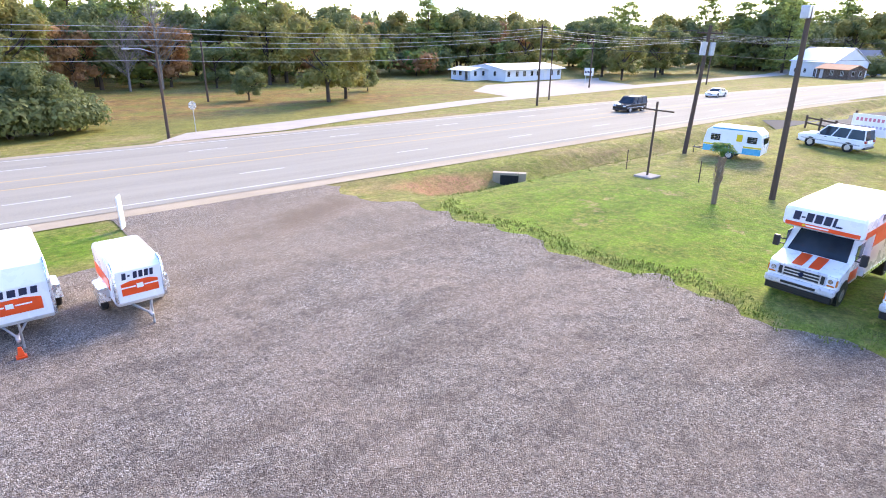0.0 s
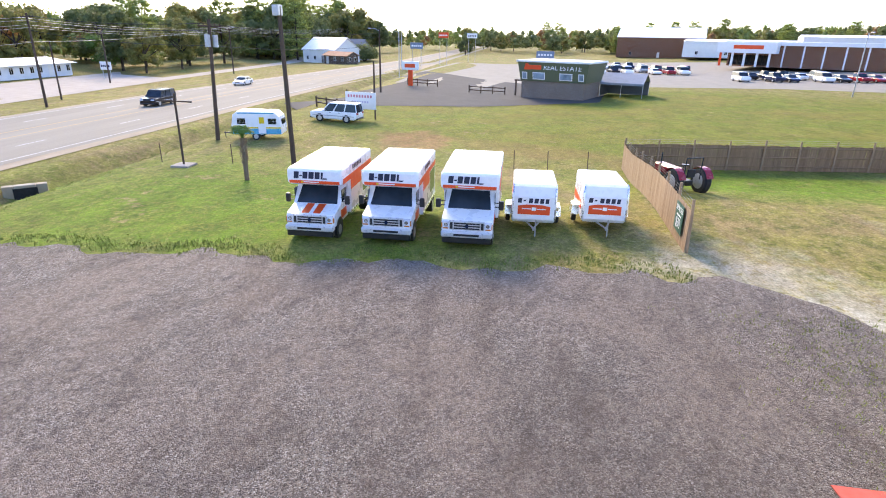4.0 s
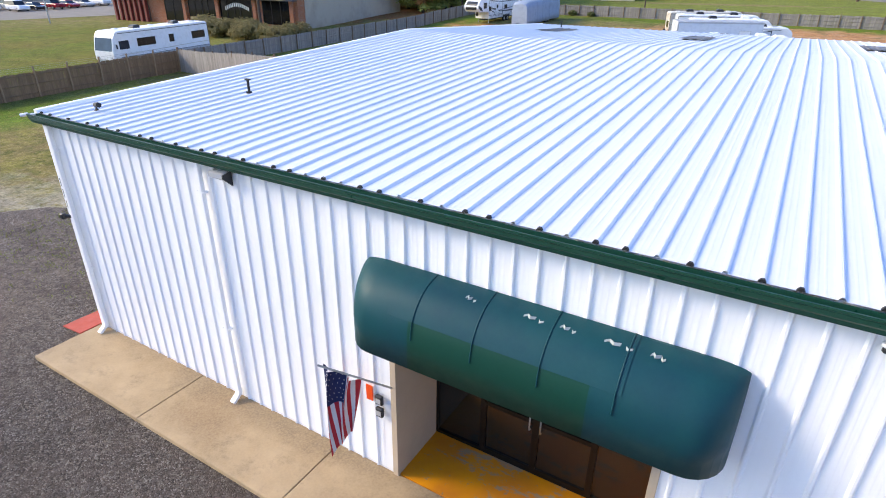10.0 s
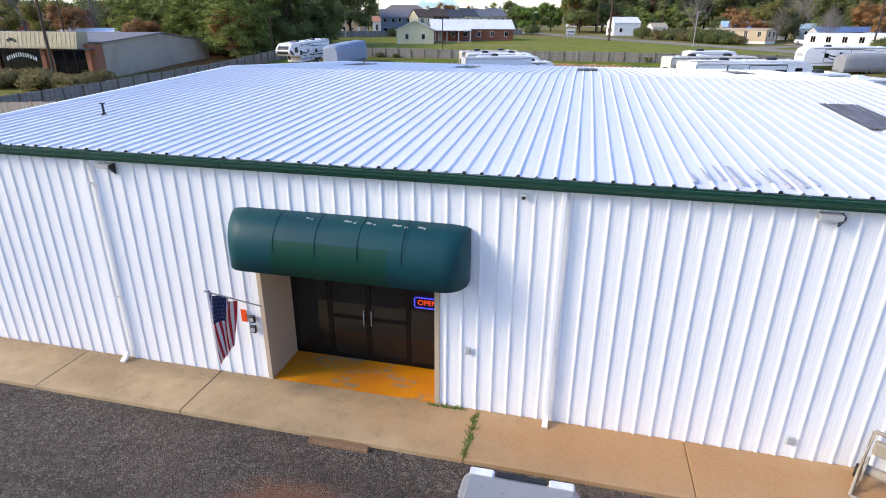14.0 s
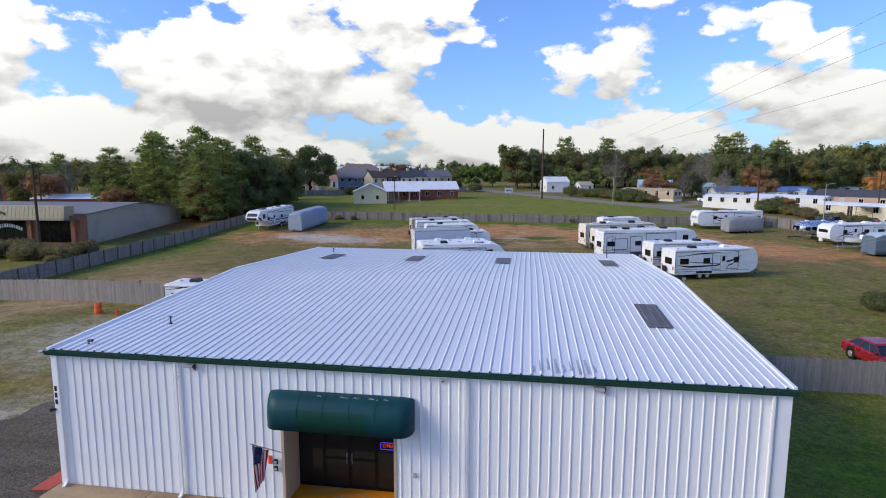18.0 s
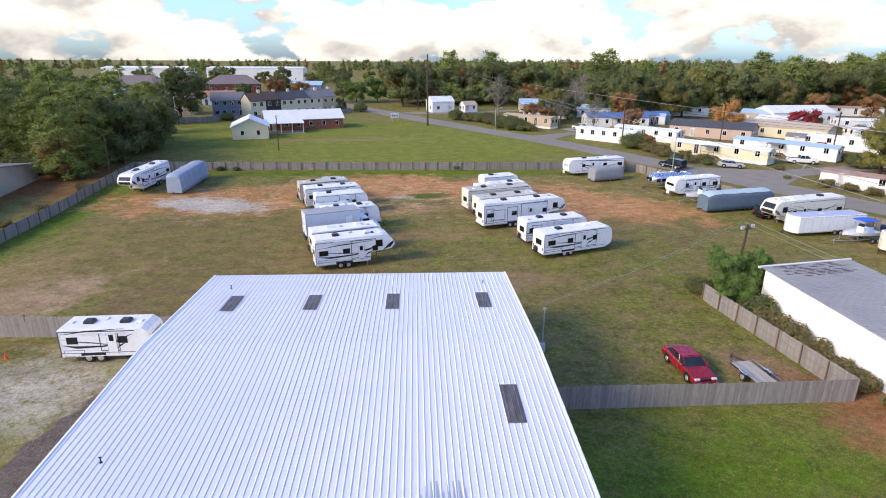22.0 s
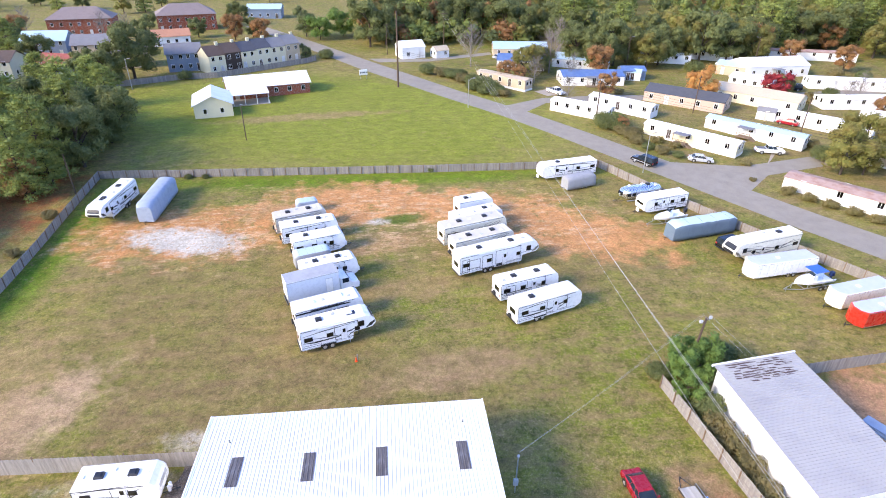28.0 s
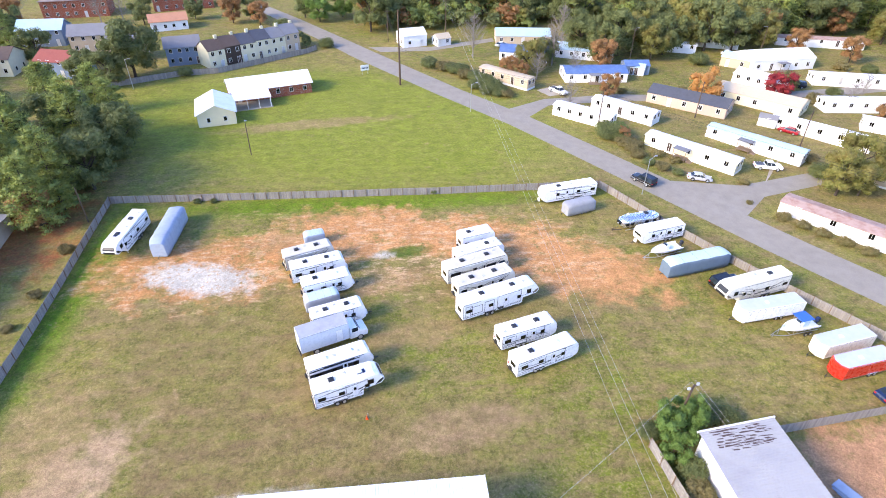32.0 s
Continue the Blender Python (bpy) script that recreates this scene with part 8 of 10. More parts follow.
house("low red shed with a pale grey metal roof", -86, 103, 12, 17, 8, 3.3, .8, plain("dull_red_siding", (0.30, 0.06, 0.04), 0.7), R_WHITE, 1, "shed", 3, .3, seed=3, category="shed")

# shops across the car park
sx, sy, shd, sl = between((-166, 57), (-139.5, 98.5), 40)
ob = thing("shop_building", "long rust-brown shop building with a white front canopy", "shop", pose(sx, sy, lie(sx, sy), 0, 0, shd))
h, w = sl / 2, 20
me = Mesh()
me.box(-h, h, -w, w, 0, 5.2)
part("wall", me, BRICK_STORE, ob)
me = Mesh()
me.box(-h - 1, h, -w - .6, w, 5.2, 6.1)
me.box(-h - 2, -h + 12, -w - 3.5, -w, 3.3, 5.8)
part("white_fascia", me, TRIM_W, ob)
me = Mesh()
me.box(-h + 2, -h + 9, -w - 3.56, -w - 3.5, 4.3, 5.2)
part("sign_board", me, V_TOMATO, ob, "red shop sign board")
for k in range(9):
    me = Mesh()
    px = -h + 13 + (2 * h - 14) * k / 8
    me.box(px - .18, px + .18, -w - .12, -w, 0, 5.2)
    part("pilaster", me, TRIM_W, ob)
for k in range(5):
    me = Mesh()
    px = -h - 1 + 2.9 * k
    me.box(px - .25, px + .25, -w - 3.3, -w - 2.8, 0, 3.3)
    part("canopy_column", me, TRIM_W if k else V_TOMATO, ob)
me = Mesh()
me.box(-h + .5, -h + 10, -w - .08, -w + .02, .3, 2.8)
part("shop_window", me, DARK_GLASS, ob)
house("large brown brick building with a low gable", -268, 62, 75, 34, 24, 8, 4, BRICK_STORE, R_WHITE, 1, "brick_store", 3, .3, ends=False, seed=9, category="shop")
for x, y, L, W2, hh, m1 in ((-235, 95, 60, 26, 5.5, S_WHITE), (-205, 118, 50, 30, 6.5, S_WHITE)):
    house("low pale shop building far along the highway", x, y, 70, L, W2, hh, .8, m1, R_WHITE, 1, "shop_row", 6, .2, ends=False, seed=int(L), category="shop", group="far shops")
for x, y, L, m1, r1 in ((-140, 112, 16, BRICK_RED, R_DARK), (-128, 132, 16, BRICK_RED, R_BROWN), (-150, 140, 18, BRICK_RED, R_BROWN), (-178, 150, 18, BRICK_RED, R_GREY)):
    house("brick house behind the shops", x, y, 15, L, 9, 4.6, 2.6, m1, r1, 2, seed=int(-x), group="houses behind the shops", windows=4)

# low white building across the highway
house("low white clinic building with a white roof", -104.0, -98.0, 0, 19, 12, 2.6, 0.9, siding("pale_blue_white_siding", (0.70, 0.74, 0.78)), R_WHITE, 1, "clinic", 8, .8, ends=True, seed=5, category="building")
house("white wing of the low clinic building", -91.9, -101.0, 90, 6.5, 5.6, 2.2, .6, siding("pale_blue_siding", (0.62, 0.68, 0.75)), R_WHITE, 1, "clinic_wing", 3, .6, seed=6, category="building")
house("white gabled house with a salmon porch roof", -191, -60, 62, 15, 11, 4.2, 3.6, S_WHITE, R_WHITE, 1, seed=7)
house("porch building with a salmon roof", -180.5, -53.5, 62, 10, 5, 2.6, 1.0, BRICK_BROWN, R_ORANGE, 1, "porch_building", 3, .5, seed=8, category="building")
house("pale blue chapel with a grey roof", -214, -62, 80, 16, 9, 4.2, 3.0, S_BLUE, R_GREY, 1, "chapel", 3, .3, seed=9, category="chapel")

# metal workshop beyond the plank fence
ob = thing("metal_workshop", "white metal workshop with a weathered grey ribbed roof", "workshop")
wz = lie(45, 30) - .1
P = lambda u, v: (40.9 + 8.7 * u + .02 * v, 38.4 + .9 * u - v)
me = Mesh()
lo = [P(0.03, .2), P(0.97, .2), P(.97, 15.7), P(.03, 15.7)]
me.loft([[(x, y, wz) for x, y in lo], [(x, y, z) for (x, y), z in zip(lo, (3.75, 4.05, 4.05, 3.75))]])
part("wall", me, WHITE, ob)
ridges = plain("weathered_grey_metal_roof", (0.36, 0.355, 0.35), 0.7, 0.0, dirt=0.45, scale=0.35, dirt_colour=(0.20, 0.20, 0.23))
n = 52
for k in range(n):
    a, b = k * 15.9 / n, (k + 1) * 15.9 / n
    me = Mesh()
    q = [P(-.02, a), P(1.02, a), P(1.02, b), P(-.02, b)]
    for (p0, p1, dz) in ((0.0, .78, 0.0), (.78, 1.0, .055)):
        aa, bb = a + (b - a) * p0, a + (b - a) * p1
        q = [P(-.02, aa), P(1.02, aa), P(1.02, bb), P(-.02, bb)]
        me.loft([[(x, y, z) for (x, y), z in zip(q, (3.80, 4.10, 4.10, 3.80))], [(x, y, z + .03 + dz) for (x, y), z in zip(q, (3.80, 4.10, 4.10, 3.80))]])
    part("roof_panel", me, ridges, ob)
me = Mesh()
q = [P(-.04, -.12), P(1.04, -.12), P(1.04, .05), P(-.04, .05)]
me.loft([[(x, y, 3.72 + .3 * i // 1 * 0) for i, (x, y) in enumerate(q)], [(x, y, z) for (x, y), z in zip(q, (3.9, 4.2, 4.2, 3.9))]])
part("rake_trim", me, TRIM_W, ob)
rng = random.Random(3)
rust = plain("dark_rust_scale", (0.085, 0.055, 0.05), 0.8)
for k in range(120):
    me = Mesh()
    u, v = rng.uniform(.10, .80) , rng.uniform(.1, 3.0)
    v *= 1 - .45 * abs(u - .45)
    a, b = P(u, v), P(u + rng.uniform(.04, .13), v + .22)
    z = 3.84 + .3 * u + .01
    me.box(min(a[0], b[0]), max(a[0], b[0]), min(a[1], b[1]), max(a[1], b[1]), z - .02, z + .012)
    part("rust_patch", me, rust, ob)
house("lower white metal wing of the workshop", 47.0, 15.8, 90, 13.0, 11.5, 2.9, .5, WHITE, ridges, 1, "workshop_wing", 2, .1, ends=False, seed=4, category="workshop", door=False)

# ---- fences ----
def wood(name, colour, dark, per=0.6):
    m, t, b = shader(name, 0.85, 0, 0.2)
    isl = t.nodes.new("ShaderNodeNewGeometry").outputs["Random Per Island"]
    col = blend(t, fade(t, isl, 0, 1, 0, per), colour, dark)
    col = blend(t, fade(t, noise_of(t, 3.0, 6, 0.7, "Object", (4, 4, .5)), 0.4, 0.75, 0, .5), col, tuple(c * .5 for c in dark))
    link(t, col, b.inputs["Base Color"])
    bump(t, b, noise_of(t, 12, 4, 0.6, "Object", (4, 4, .3)), 0.4, 0.01)
    return m


W_NEW = wood("fresh_fence_pine", (0.40, 0.27, 0.17), (0.24, 0.15, 0.09))
W_BROWN = wood("brown_fence_wood", (0.29, 0.18, 0.105), (0.18, 0.105, 0.062))
W_GREY = wood("weathered_grey_fence_wood", (0.32, 0.29, 0.265), (0.16, 0.145, 0.13))
W_PALE = wood("pale_grey_fence_wood", (0.38, 0.345, 0.31), (0.22, 0.195, 0.175))
W_POST = wood("fence_post_wood", (0.24, 0.16, 0.10), (0.15, 0.10, 0.07), .9)
POLE = wood("creosoted_pole_wood", (0.13, 0.085, 0.062), (0.07, 0.05, 0.04), .9)
WIRE = plain("fence_wire", (0.25, 0.25, 0.25), 0.5, 0.7)


def fence(label, line, high, mat, face=1, picket=.145, seed=1, post_up=.0, gap=.008, rails=3, post_mat=None):
    """A plank fence along a line; face: the side, left or right of the line, that the planks are on."""
    rng = random.Random(seed)
    ob = thing("plank_fence", label, "fence")
    planks = Mesh()
    for (ax, ay), (bx, by) in zip(line, line[1:]):
        L = math.hypot(bx - ax, by - ay)
        ux, uy = (bx - ax) / L, (by - ay) / L
        nx, ny = -uy * face, ux * face
        n = int(L / (picket + gap))
        for k in range(n):
            s = k * L / n
            x0, y0 = ax + ux * s, ay + uy * s
            x1, y1 = ax + ux * (s + picket), ay + uy * (s + picket)
            z = lie(x0, y0) - .02
            t = z + high + rng.uniform(-.035, .035) + .03 * math.sin(s * .35)
            o = .05 + rng.uniform(-.004, .004)
            lean = rng.uniform(-.012, .012)
            lo = [(x0 + nx * o, y0 + ny * o, z), (x1 + nx * o, y1 + ny * o, z), (x1 + nx * (o + .018), y1 + ny * (o + .018), z), (x0 + nx * (o + .018), y0 + ny * (o + .018), z)]
            planks.loft([lo, [(p[0] + ux * lean, p[1] + uy * lean, t) for p in lo]], cap=False)
            planks.add([(p[0] + ux * lean, p[1] + uy * lean, t) for p in lo], [(0, 1, 2, 3)])
        m = max(1, round(L / 2.4))
        for k in range(m + 1):
            s = L * k / m
            x, y = ax + ux * s, ay + uy * s
            z = lie(x, y)
            me = Mesh()
            me.box(-.05, .05, -.05, .05, -.02, high + post_up + rng.uniform(-.05, .08), bevel=.01)
            part("post", me, post_mat or W_POST, ob, at=pose(x - nx * .02, y - ny * .02, z, rng.uniform(-1.5, 1.5), rng.uniform(-1.5, 1.5), math.degrees(math.atan2(uy, ux))), turned=False)
        for q in range(rails):
            zz = .3 + (high - .5) * q / max(1, rails - 1)
            me = Mesh()
            pts = []
            for k in range(m + 1):
                x, y = ax + ux * L * k / m + nx * .028, ay + uy * L * k / m + ny * .028
                pts.append((x, y, lie(x, y) + zz))
            me.tube(pts, .038, 4)
            part("rail", me, mat, ob, turned=False)
        if post_up > .25:
            for q in range(3):
                me = Mesh()
                pts = []
                for k in range(m + 1):
                    x, y = ax + ux * L * k / m, ay + uy * L * k / m
                    pts.append((x, y, lie(x, y) + high + .08 + .12 * q))
                me.tube(pts, .006, 3)
                part("wire_strand", me, WIRE, ob, turned=False)
    tagged(part("planks", planks, mat, ob, turned=False), kind="stuff")
    return ob


fence("fresh pine plank fence with tall posts and wires", [(-20.0, 9.35), (-38.9, 10.1)], 1.70, W_NEW, 1, seed=2, post_up=.42, post_mat=W_NEW)
fence("brown plank fence with rails on the yard side", [(-38.9, 10.1), (-39.7, 35.3)], 1.72, W_BROWN, 1, seed=3, post_up=.3, post_mat=W_NEW)
fence("pale weathered plank fence beside the building", [(-39.7, 35.4), (-27.4, 34.5), (-7.2, 33.9)], 1.85, W_PALE, -1, seed=4, post_up=.12)
fence("grey weathered boundary fence along the shop side", [(-40.4, 36.2), (-41.0, 60.0), (-41.8, 81.8), (-42.6, 98.4)], 1.6, W_GREY, 1, seed=5)
fence("grey weathered boundary fence along the back of the yard", [(-42.6, 98.4), (-12.0, 97.6), (18.0, 97.0), (49.4, 97.1)], 1.5, W_GREY, 1, seed=6, post_up=.1)
fence("grey weathered boundary fence beside the side road", [(49.4, 97.1), (57.5, 81.8), (67.4, 65.1), (74.3, 54.7), (84.0, 40.0)], 1.55, W_GREY, 1, seed=7, post_up=.2)
fence("grey plank fence joining the building", [(16.9, 22.7), (38.6, 22.8)], 1.72, W_GREY, -1, seed=8)
fence("grey plank fence with posts on the yard side", [(38.6, 22.8), (36.4, 39.6)], 1.7, W_GREY, -1, seed=9)
fence("grey plank fence behind the workshop", [(50.6, 39.8), (66.0, 41.4), (82.0, 42.6)], 1.6, W_GREY, -1, seed=10)
fence("grey plank fence in front of terraced houses", [(-48.0, 168.0), (-38.5, 169.5), (-15.0, 187.0), (-12.5, 190.5)], 1.6, W_GREY, -1, seed=11, picket=.3)
fence("grey plank fence beyond the grass field", [(-74.0, 150.0), (-62.0, 161.0), (-48.0, 168.0)], 1.6, W_GREY, -1, seed=12, picket=.3)

# ---- poles, lamps, signs ----
ALU = plain("weathered_aluminium_cable", (0.36, 0.36, 0.35), 0.5, 0.2)


def span(name, a, b, sag, r=.02, label="thin black overhead power cable", material=None):
    me = Mesh()
    pts = []
    for k in range(13):
        u = k / 12
        pts.append(tuple(p + (q - p) * u - (4 * sag * u * (1 - u) if n == 2 else 0) for n, (p, q) in enumerate(zip(a, b))))
    me.tube(pts, r, 4)
    return tagged(part(name, me, material or BLACK, turned=False), label, "cable", "overhead cables")


def pole(x, y, h, label, r=.15, arms=(), lamp=None, lean=0.0, transformer=0, mat=None, name="utility_pole"):
    ob = thing(name, label, "pole", pose(x, y, lie(x, y) - .05, lean, lean * .6, 0), "poles")
    me = Mesh()
    me.tube([(0, 0, 0), (0, 0, h * .5), (0, 0, h)], r, 10, taper=r * .7)
    part("shaft", me, mat or POLE, ob, turned=False)
    for z, half, ang in arms:
        me = Mesh()
        c, s = math.cos(radians(ang)), math.sin(radians(ang))
        me.tube([(-half * c, -half * s, z), (half * c, half * s, z)], .06, 4)
        for u in (-.95, -.5, .5, .95):
            me.tube([(half * u * c, half * u * s, z), (half * u * c, half * u * s, z + .22)], .04, 6)
        part("crossarm", me, POLE, ob, turned=False)
    for k in range(transformer):
        me = Mesh()
        a = k * 2.1
        me.tube([(.38 * math.cos(a), .38 * math.sin(a), h - 2.0), (.38 * math.cos(a), .38 * math.sin(a), h - 1.1)], .2, 10)
        part("transformer", me, V_GREY, ob, turned=False)
    if lamp:
        ang, reach = lamp
        c, s = math.cos(radians(ang)), math.sin(radians(ang))
        me = Mesh()
        me.tube([(0, 0, h - .3), (reach * .5 * c, reach * .5 * s, h + .05), (reach * c, reach * s, h + .05)], .04, 6)
        part("lamp_arm", me, STEEL, ob, turned=False)
        me = Mesh()
        me.box(reach * c - .28, reach * c + .28, reach * s - .14, reach * s + .14, h - .03, h + .12, bevel=.04)
        part("lamp_head", me, STEEL, ob)
    return ob


flood = pole(-33.8, -11.7, 9.9, "tall dark wooden pole with a floodlight box on top", .17, lean=1.0)
me = Mesh()
me.box(-.35, .35, -.3, .1, 9.35, 9.95, bevel=.03)
part("floodlight", me, V_GREY, flood)
pole(-42.3, -21.5, 9.2, "dark wooden power pole with transformers", .17, ((8.7, 1.1, 75),), lean=-2.0, transformer=3)
pole(-13.8, -54.1, 7.5, "wooden street lamp pole beside the highway", .14, lamp=(-10, 2.2))
pole(-62.0, -53.9, 10.6, "wooden power pole beside the highway", .16, ((10.2, 1.0, 80),))
pole(-70.5, -59.0, 7.5, "thin wooden service pole", .12)
pole(-27.3, -84.6, 8.5, "wooden power pole in dry grass", .15, ((8.1, .9, 80),))
pole(-98.0, -72.0, 9.0, "wooden power pole by the clinic drive", .15, ((8.6, 1.0, 80),))
pole(-128.0, -63.0, 10.0, "wooden power pole along the highway", .16, ((9.6, 1.0, 80),), lamp=(90, 1.8))
pole(-160.0, -30.0, 10.0, "steel street lamp beside the highway", .12, lamp=(-90, 2.2), mat=STEEL, name="street_lamp")
pole(-69.3, -15.1, 5.2, "short dark pole beside the car park", .14)
pole(-84.7, -18.0, 9.0, "dark wooden pole beside the car park", .15, lamp=(-100, 1.6))
pole(-118.0, -22.0, 9.0, "steel street lamp at the car park entrance", .11, lamp=(-90, 2.0), mat=STEEL, name="street_lamp")
pole(-55.5, 59.2, 11.6, "tall wooden pole with a lamp box before the vacant shop", .2, lean=1.0, lamp=(180, .6))
pole(-93.0, 52.0, 9.0, "steel parking lamp pole", .1, lamp=(0, 1.2), mat=STEEL, name="street_lamp")
pole(-90.0, 96.0, 11.0, "wooden pole behind the vacant shop", .15)
pole(-44.3, 92.5, 7.5, "leaning wooden pole beside the fence", .13, lean=7)
pole(-20.3, 116.2, 7.4, "dark lamp pole standing in the grass field", .12, lamp=(90, .5))
pole(12.9, 156.3, 19.5, "very tall wooden pole beside the side road", .28)
pole(57.6, 122.7, 9.5, "wooden power pole among bushes", .16, ((9.0, 1.0, 40),))
pole(57.1, 93.9, 7.5, "steel street lamp at the side road", .09, lamp=(35, 2.0), mat=STEEL, name="street_lamp")
pole(29.5, 135.9, 7.0, "steel street lamp beside the side road", .09, lamp=(35, 1.8), mat=STEEL, name="street_lamp")
pole(-58.0, 158.0, 8.0, "lamp pole beyond the grass field", .1, lamp=(0, 1.0), mat=STEEL, name="street_lamp")
pole(98.0, 108.0, 9.5, "wooden power pole between mobile homes", .15, ((9.0, .9, 40),))
pole(84.0, 128.0, 9.0, "wooden power pole beside a tan house", .15, ((8.5, .9, 40),))
pole(84.0, 172.0, 10.0, "wooden power pole near the woods", .15, ((9.5, .9, 0),), lamp=(0, 1))
pole(128.0, 175.0, 9.0, "wooden power pole near a white house", .15, lamp=(180, 1.2))
pole(10.5, 198.0, 10.0, "wooden power pole at the bend", .15, ((9.5, .9, 0),))
pole(104.0, 66.0, 10.0, "wooden power pole beside the side road", .16, ((9.5, .9, 40),))
yardp = pole(41.2, 42.8, 6.6, "brown wooden yard pole with two floodlights", .16, ((6.1, .75, 25),), lean=3)
for s in (-1, 1):
    me = Mesh()
    me.box(s * .68 - .18, s * .68 + .18, s * .3 - .12, s * .3 + .12, 6.15, 6.5, bevel=.05)
    part("floodlight", me, V_GREY, yardp)
mast = thing("service_mast", "thin steel electricity mast beside the building", "mast", pose(18.6, 28.6, lie(18.6, 28.6) - .1))
me = Mesh()
me.tube([(0, 0, 0), (0, 0, 4.6)], .05, 8)
me.disc((0, 0, 4.6), .12, .12, "z", 10)
part("mast_pipe", me, STEEL, mast)
me = Mesh()
me.box(-.2, .2, -.12, .12, 1.1, 1.8, bevel=.02)
part("meter_box", me, V_GREY, mast)

for k, (za, zb) in enumerate(((7.8, 9.2), (8.3, 9.5), (8.9, 10.0), (9.3, 10.3), (6.6, 7.6))):
    span("cable", (60, -52 - k * .5, za + .3), (-13.8, -54.1 - k * .5, za - 1.4 if k < 4 else 5.2), .6, .017, "pale weathered overhead power cable", ALU)
    span("cable", (-13.8, -54.1 - k * .5, za - 1.4 if k < 4 else 5.2), (-62, -53.9, lie(-62, -54) + zb - .2), .7, .017, "pale weathered overhead power cable", ALU)
    span("cable", (-62, -53.9 - k * .4, lie(-62, -54) + zb - .2), (-128, -63, 7.6 + .3 * k), .8, .017, "pale weathered overhead power cable", ALU)
    span("cable", (-128, -63 - k * .4, 7.6 + .3 * k), (-240, -70, 8.4 + .3 * k), .8, .017, "pale weathered overhead power cable", ALU)
for dz in (0, -.5, -1.6):
    span("cable", (-62, -53.9, 9.0 + dz), (-42.3, -21.5, 8.2 + dz), .4)
    span("cable", (-42.3, -21.5, 8.2 + dz), (-84.7, -18, 7.8 + dz), .5)
for dz in (0, .35):
    span("cable", (41.2, 42.8, 6.7 + dz), (18.6, 28.6, 4.9 + dz * .2), .3, .008, "thin pale overhead service cable", ALU)
    span("cable", (41.2 + dz, 42.8, 6.8 + dz), (48, 8, 6.5 + dz), .6, .012, "thin pale overhead service cable", ALU)
for dz in (0, .5, 1.0):
    span("cable", (12.9, 156.3, 12.0 + dz), (57.6, 122.7, 11.0 + dz), .8)
    span("cable", (57.6, 122.7, 11.0 + dz), (104, 66, 10.3 + dz), .8)
    span("cable", (104, 66, 10.3 + dz), (150, 5, 10.0 + dz), .8)
    span("cable", (12.9, 156.3, 12.0 + dz), (10.5, 198, 13.0 + dz), .6)

for x0, z0, x1 in ((26.0, 20.3, 28.6), (25.4, 18.3, 29.4), (28.2, 16.9, 30.4)):
    span("cable", (x0, -24.0, z0), (x1, 196.0, 17.2 - (20.3 - z0) * .3), .9, .012, "thin pale overhead power cable", ALU)
pole(26.8, -24.0, 21.5, "tall wooden power pole beside the yard", .2, ((20.9, 1.6, 0),))
pole(29.5, 196.0, 13.8, "wooden power pole at the wood's edge", .16, ((13.2, 1.1, 0),))

# T-shaped post on a concrete pad
ob = thing("sign_post", "rusty T-shaped steel sign post on a concrete pad", "sign post", pose(-32.6, -18.7, lie(-32.6, -18.7)))
me = Mesh()
me.tube([(0, 0, .1), (0, 0, 4.6)], .07, 8)
part("shaft", me, POLE, ob)
me = Mesh()
me.tube([(-.5, -1.4, 4.05), (.5, 1.4, 4.15)], .05, 6)
part("crossbar", me, POLE, ob)
me = Mesh()
me.box(-.6, .6, -.6, .6, -.3, .12, bevel=.03)
part("pad", me, PALE_CONCRETE, ob)

# palm
ob = thing("palm_tree", "short palm with a shaggy trunk and fan crown", "palm tree", pose(-29.9, -13.1, lie(-29.9, -13.1)))
me = Mesh()
me.tube([(0, 0, -.05), (0.02, 0, .6), (.05, .02, 1.4), (.06, .02, 2.5)], .13, 10, taper=.16)
part("trunk", me, wood("palm_trunk_fibre", (0.30, 0.21, 0.15), (0.16, 0.11, 0.08), .9), ob, turned=False)
rng = random.Random(8)
me = Mesh()
for k in range(90):
    a, z = rng.uniform(0, 6.28), rng.uniform(1.0, 2.4)
    r = .19
    c, s = math.cos(a), math.sin(a)
    me.add([(.05 + r * c - .05 * s, r * s + .05 * c, z), (.05 + r * c + .05 * s, r * s - .05 * c, z), (.05 + (r + .09) * c, (r + .09) * s, z + .2)], [(0, 1, 2)])
part("trunk_boots", me, wood("palm_boots", (0.34, 0.25, 0.18), (0.2, 0.14, 0.1), .9), ob, turned=False)
PALM = wood("palm_frond", (0.10, 0.20, 0.035), (0.055, 0.12, 0.022), .9)
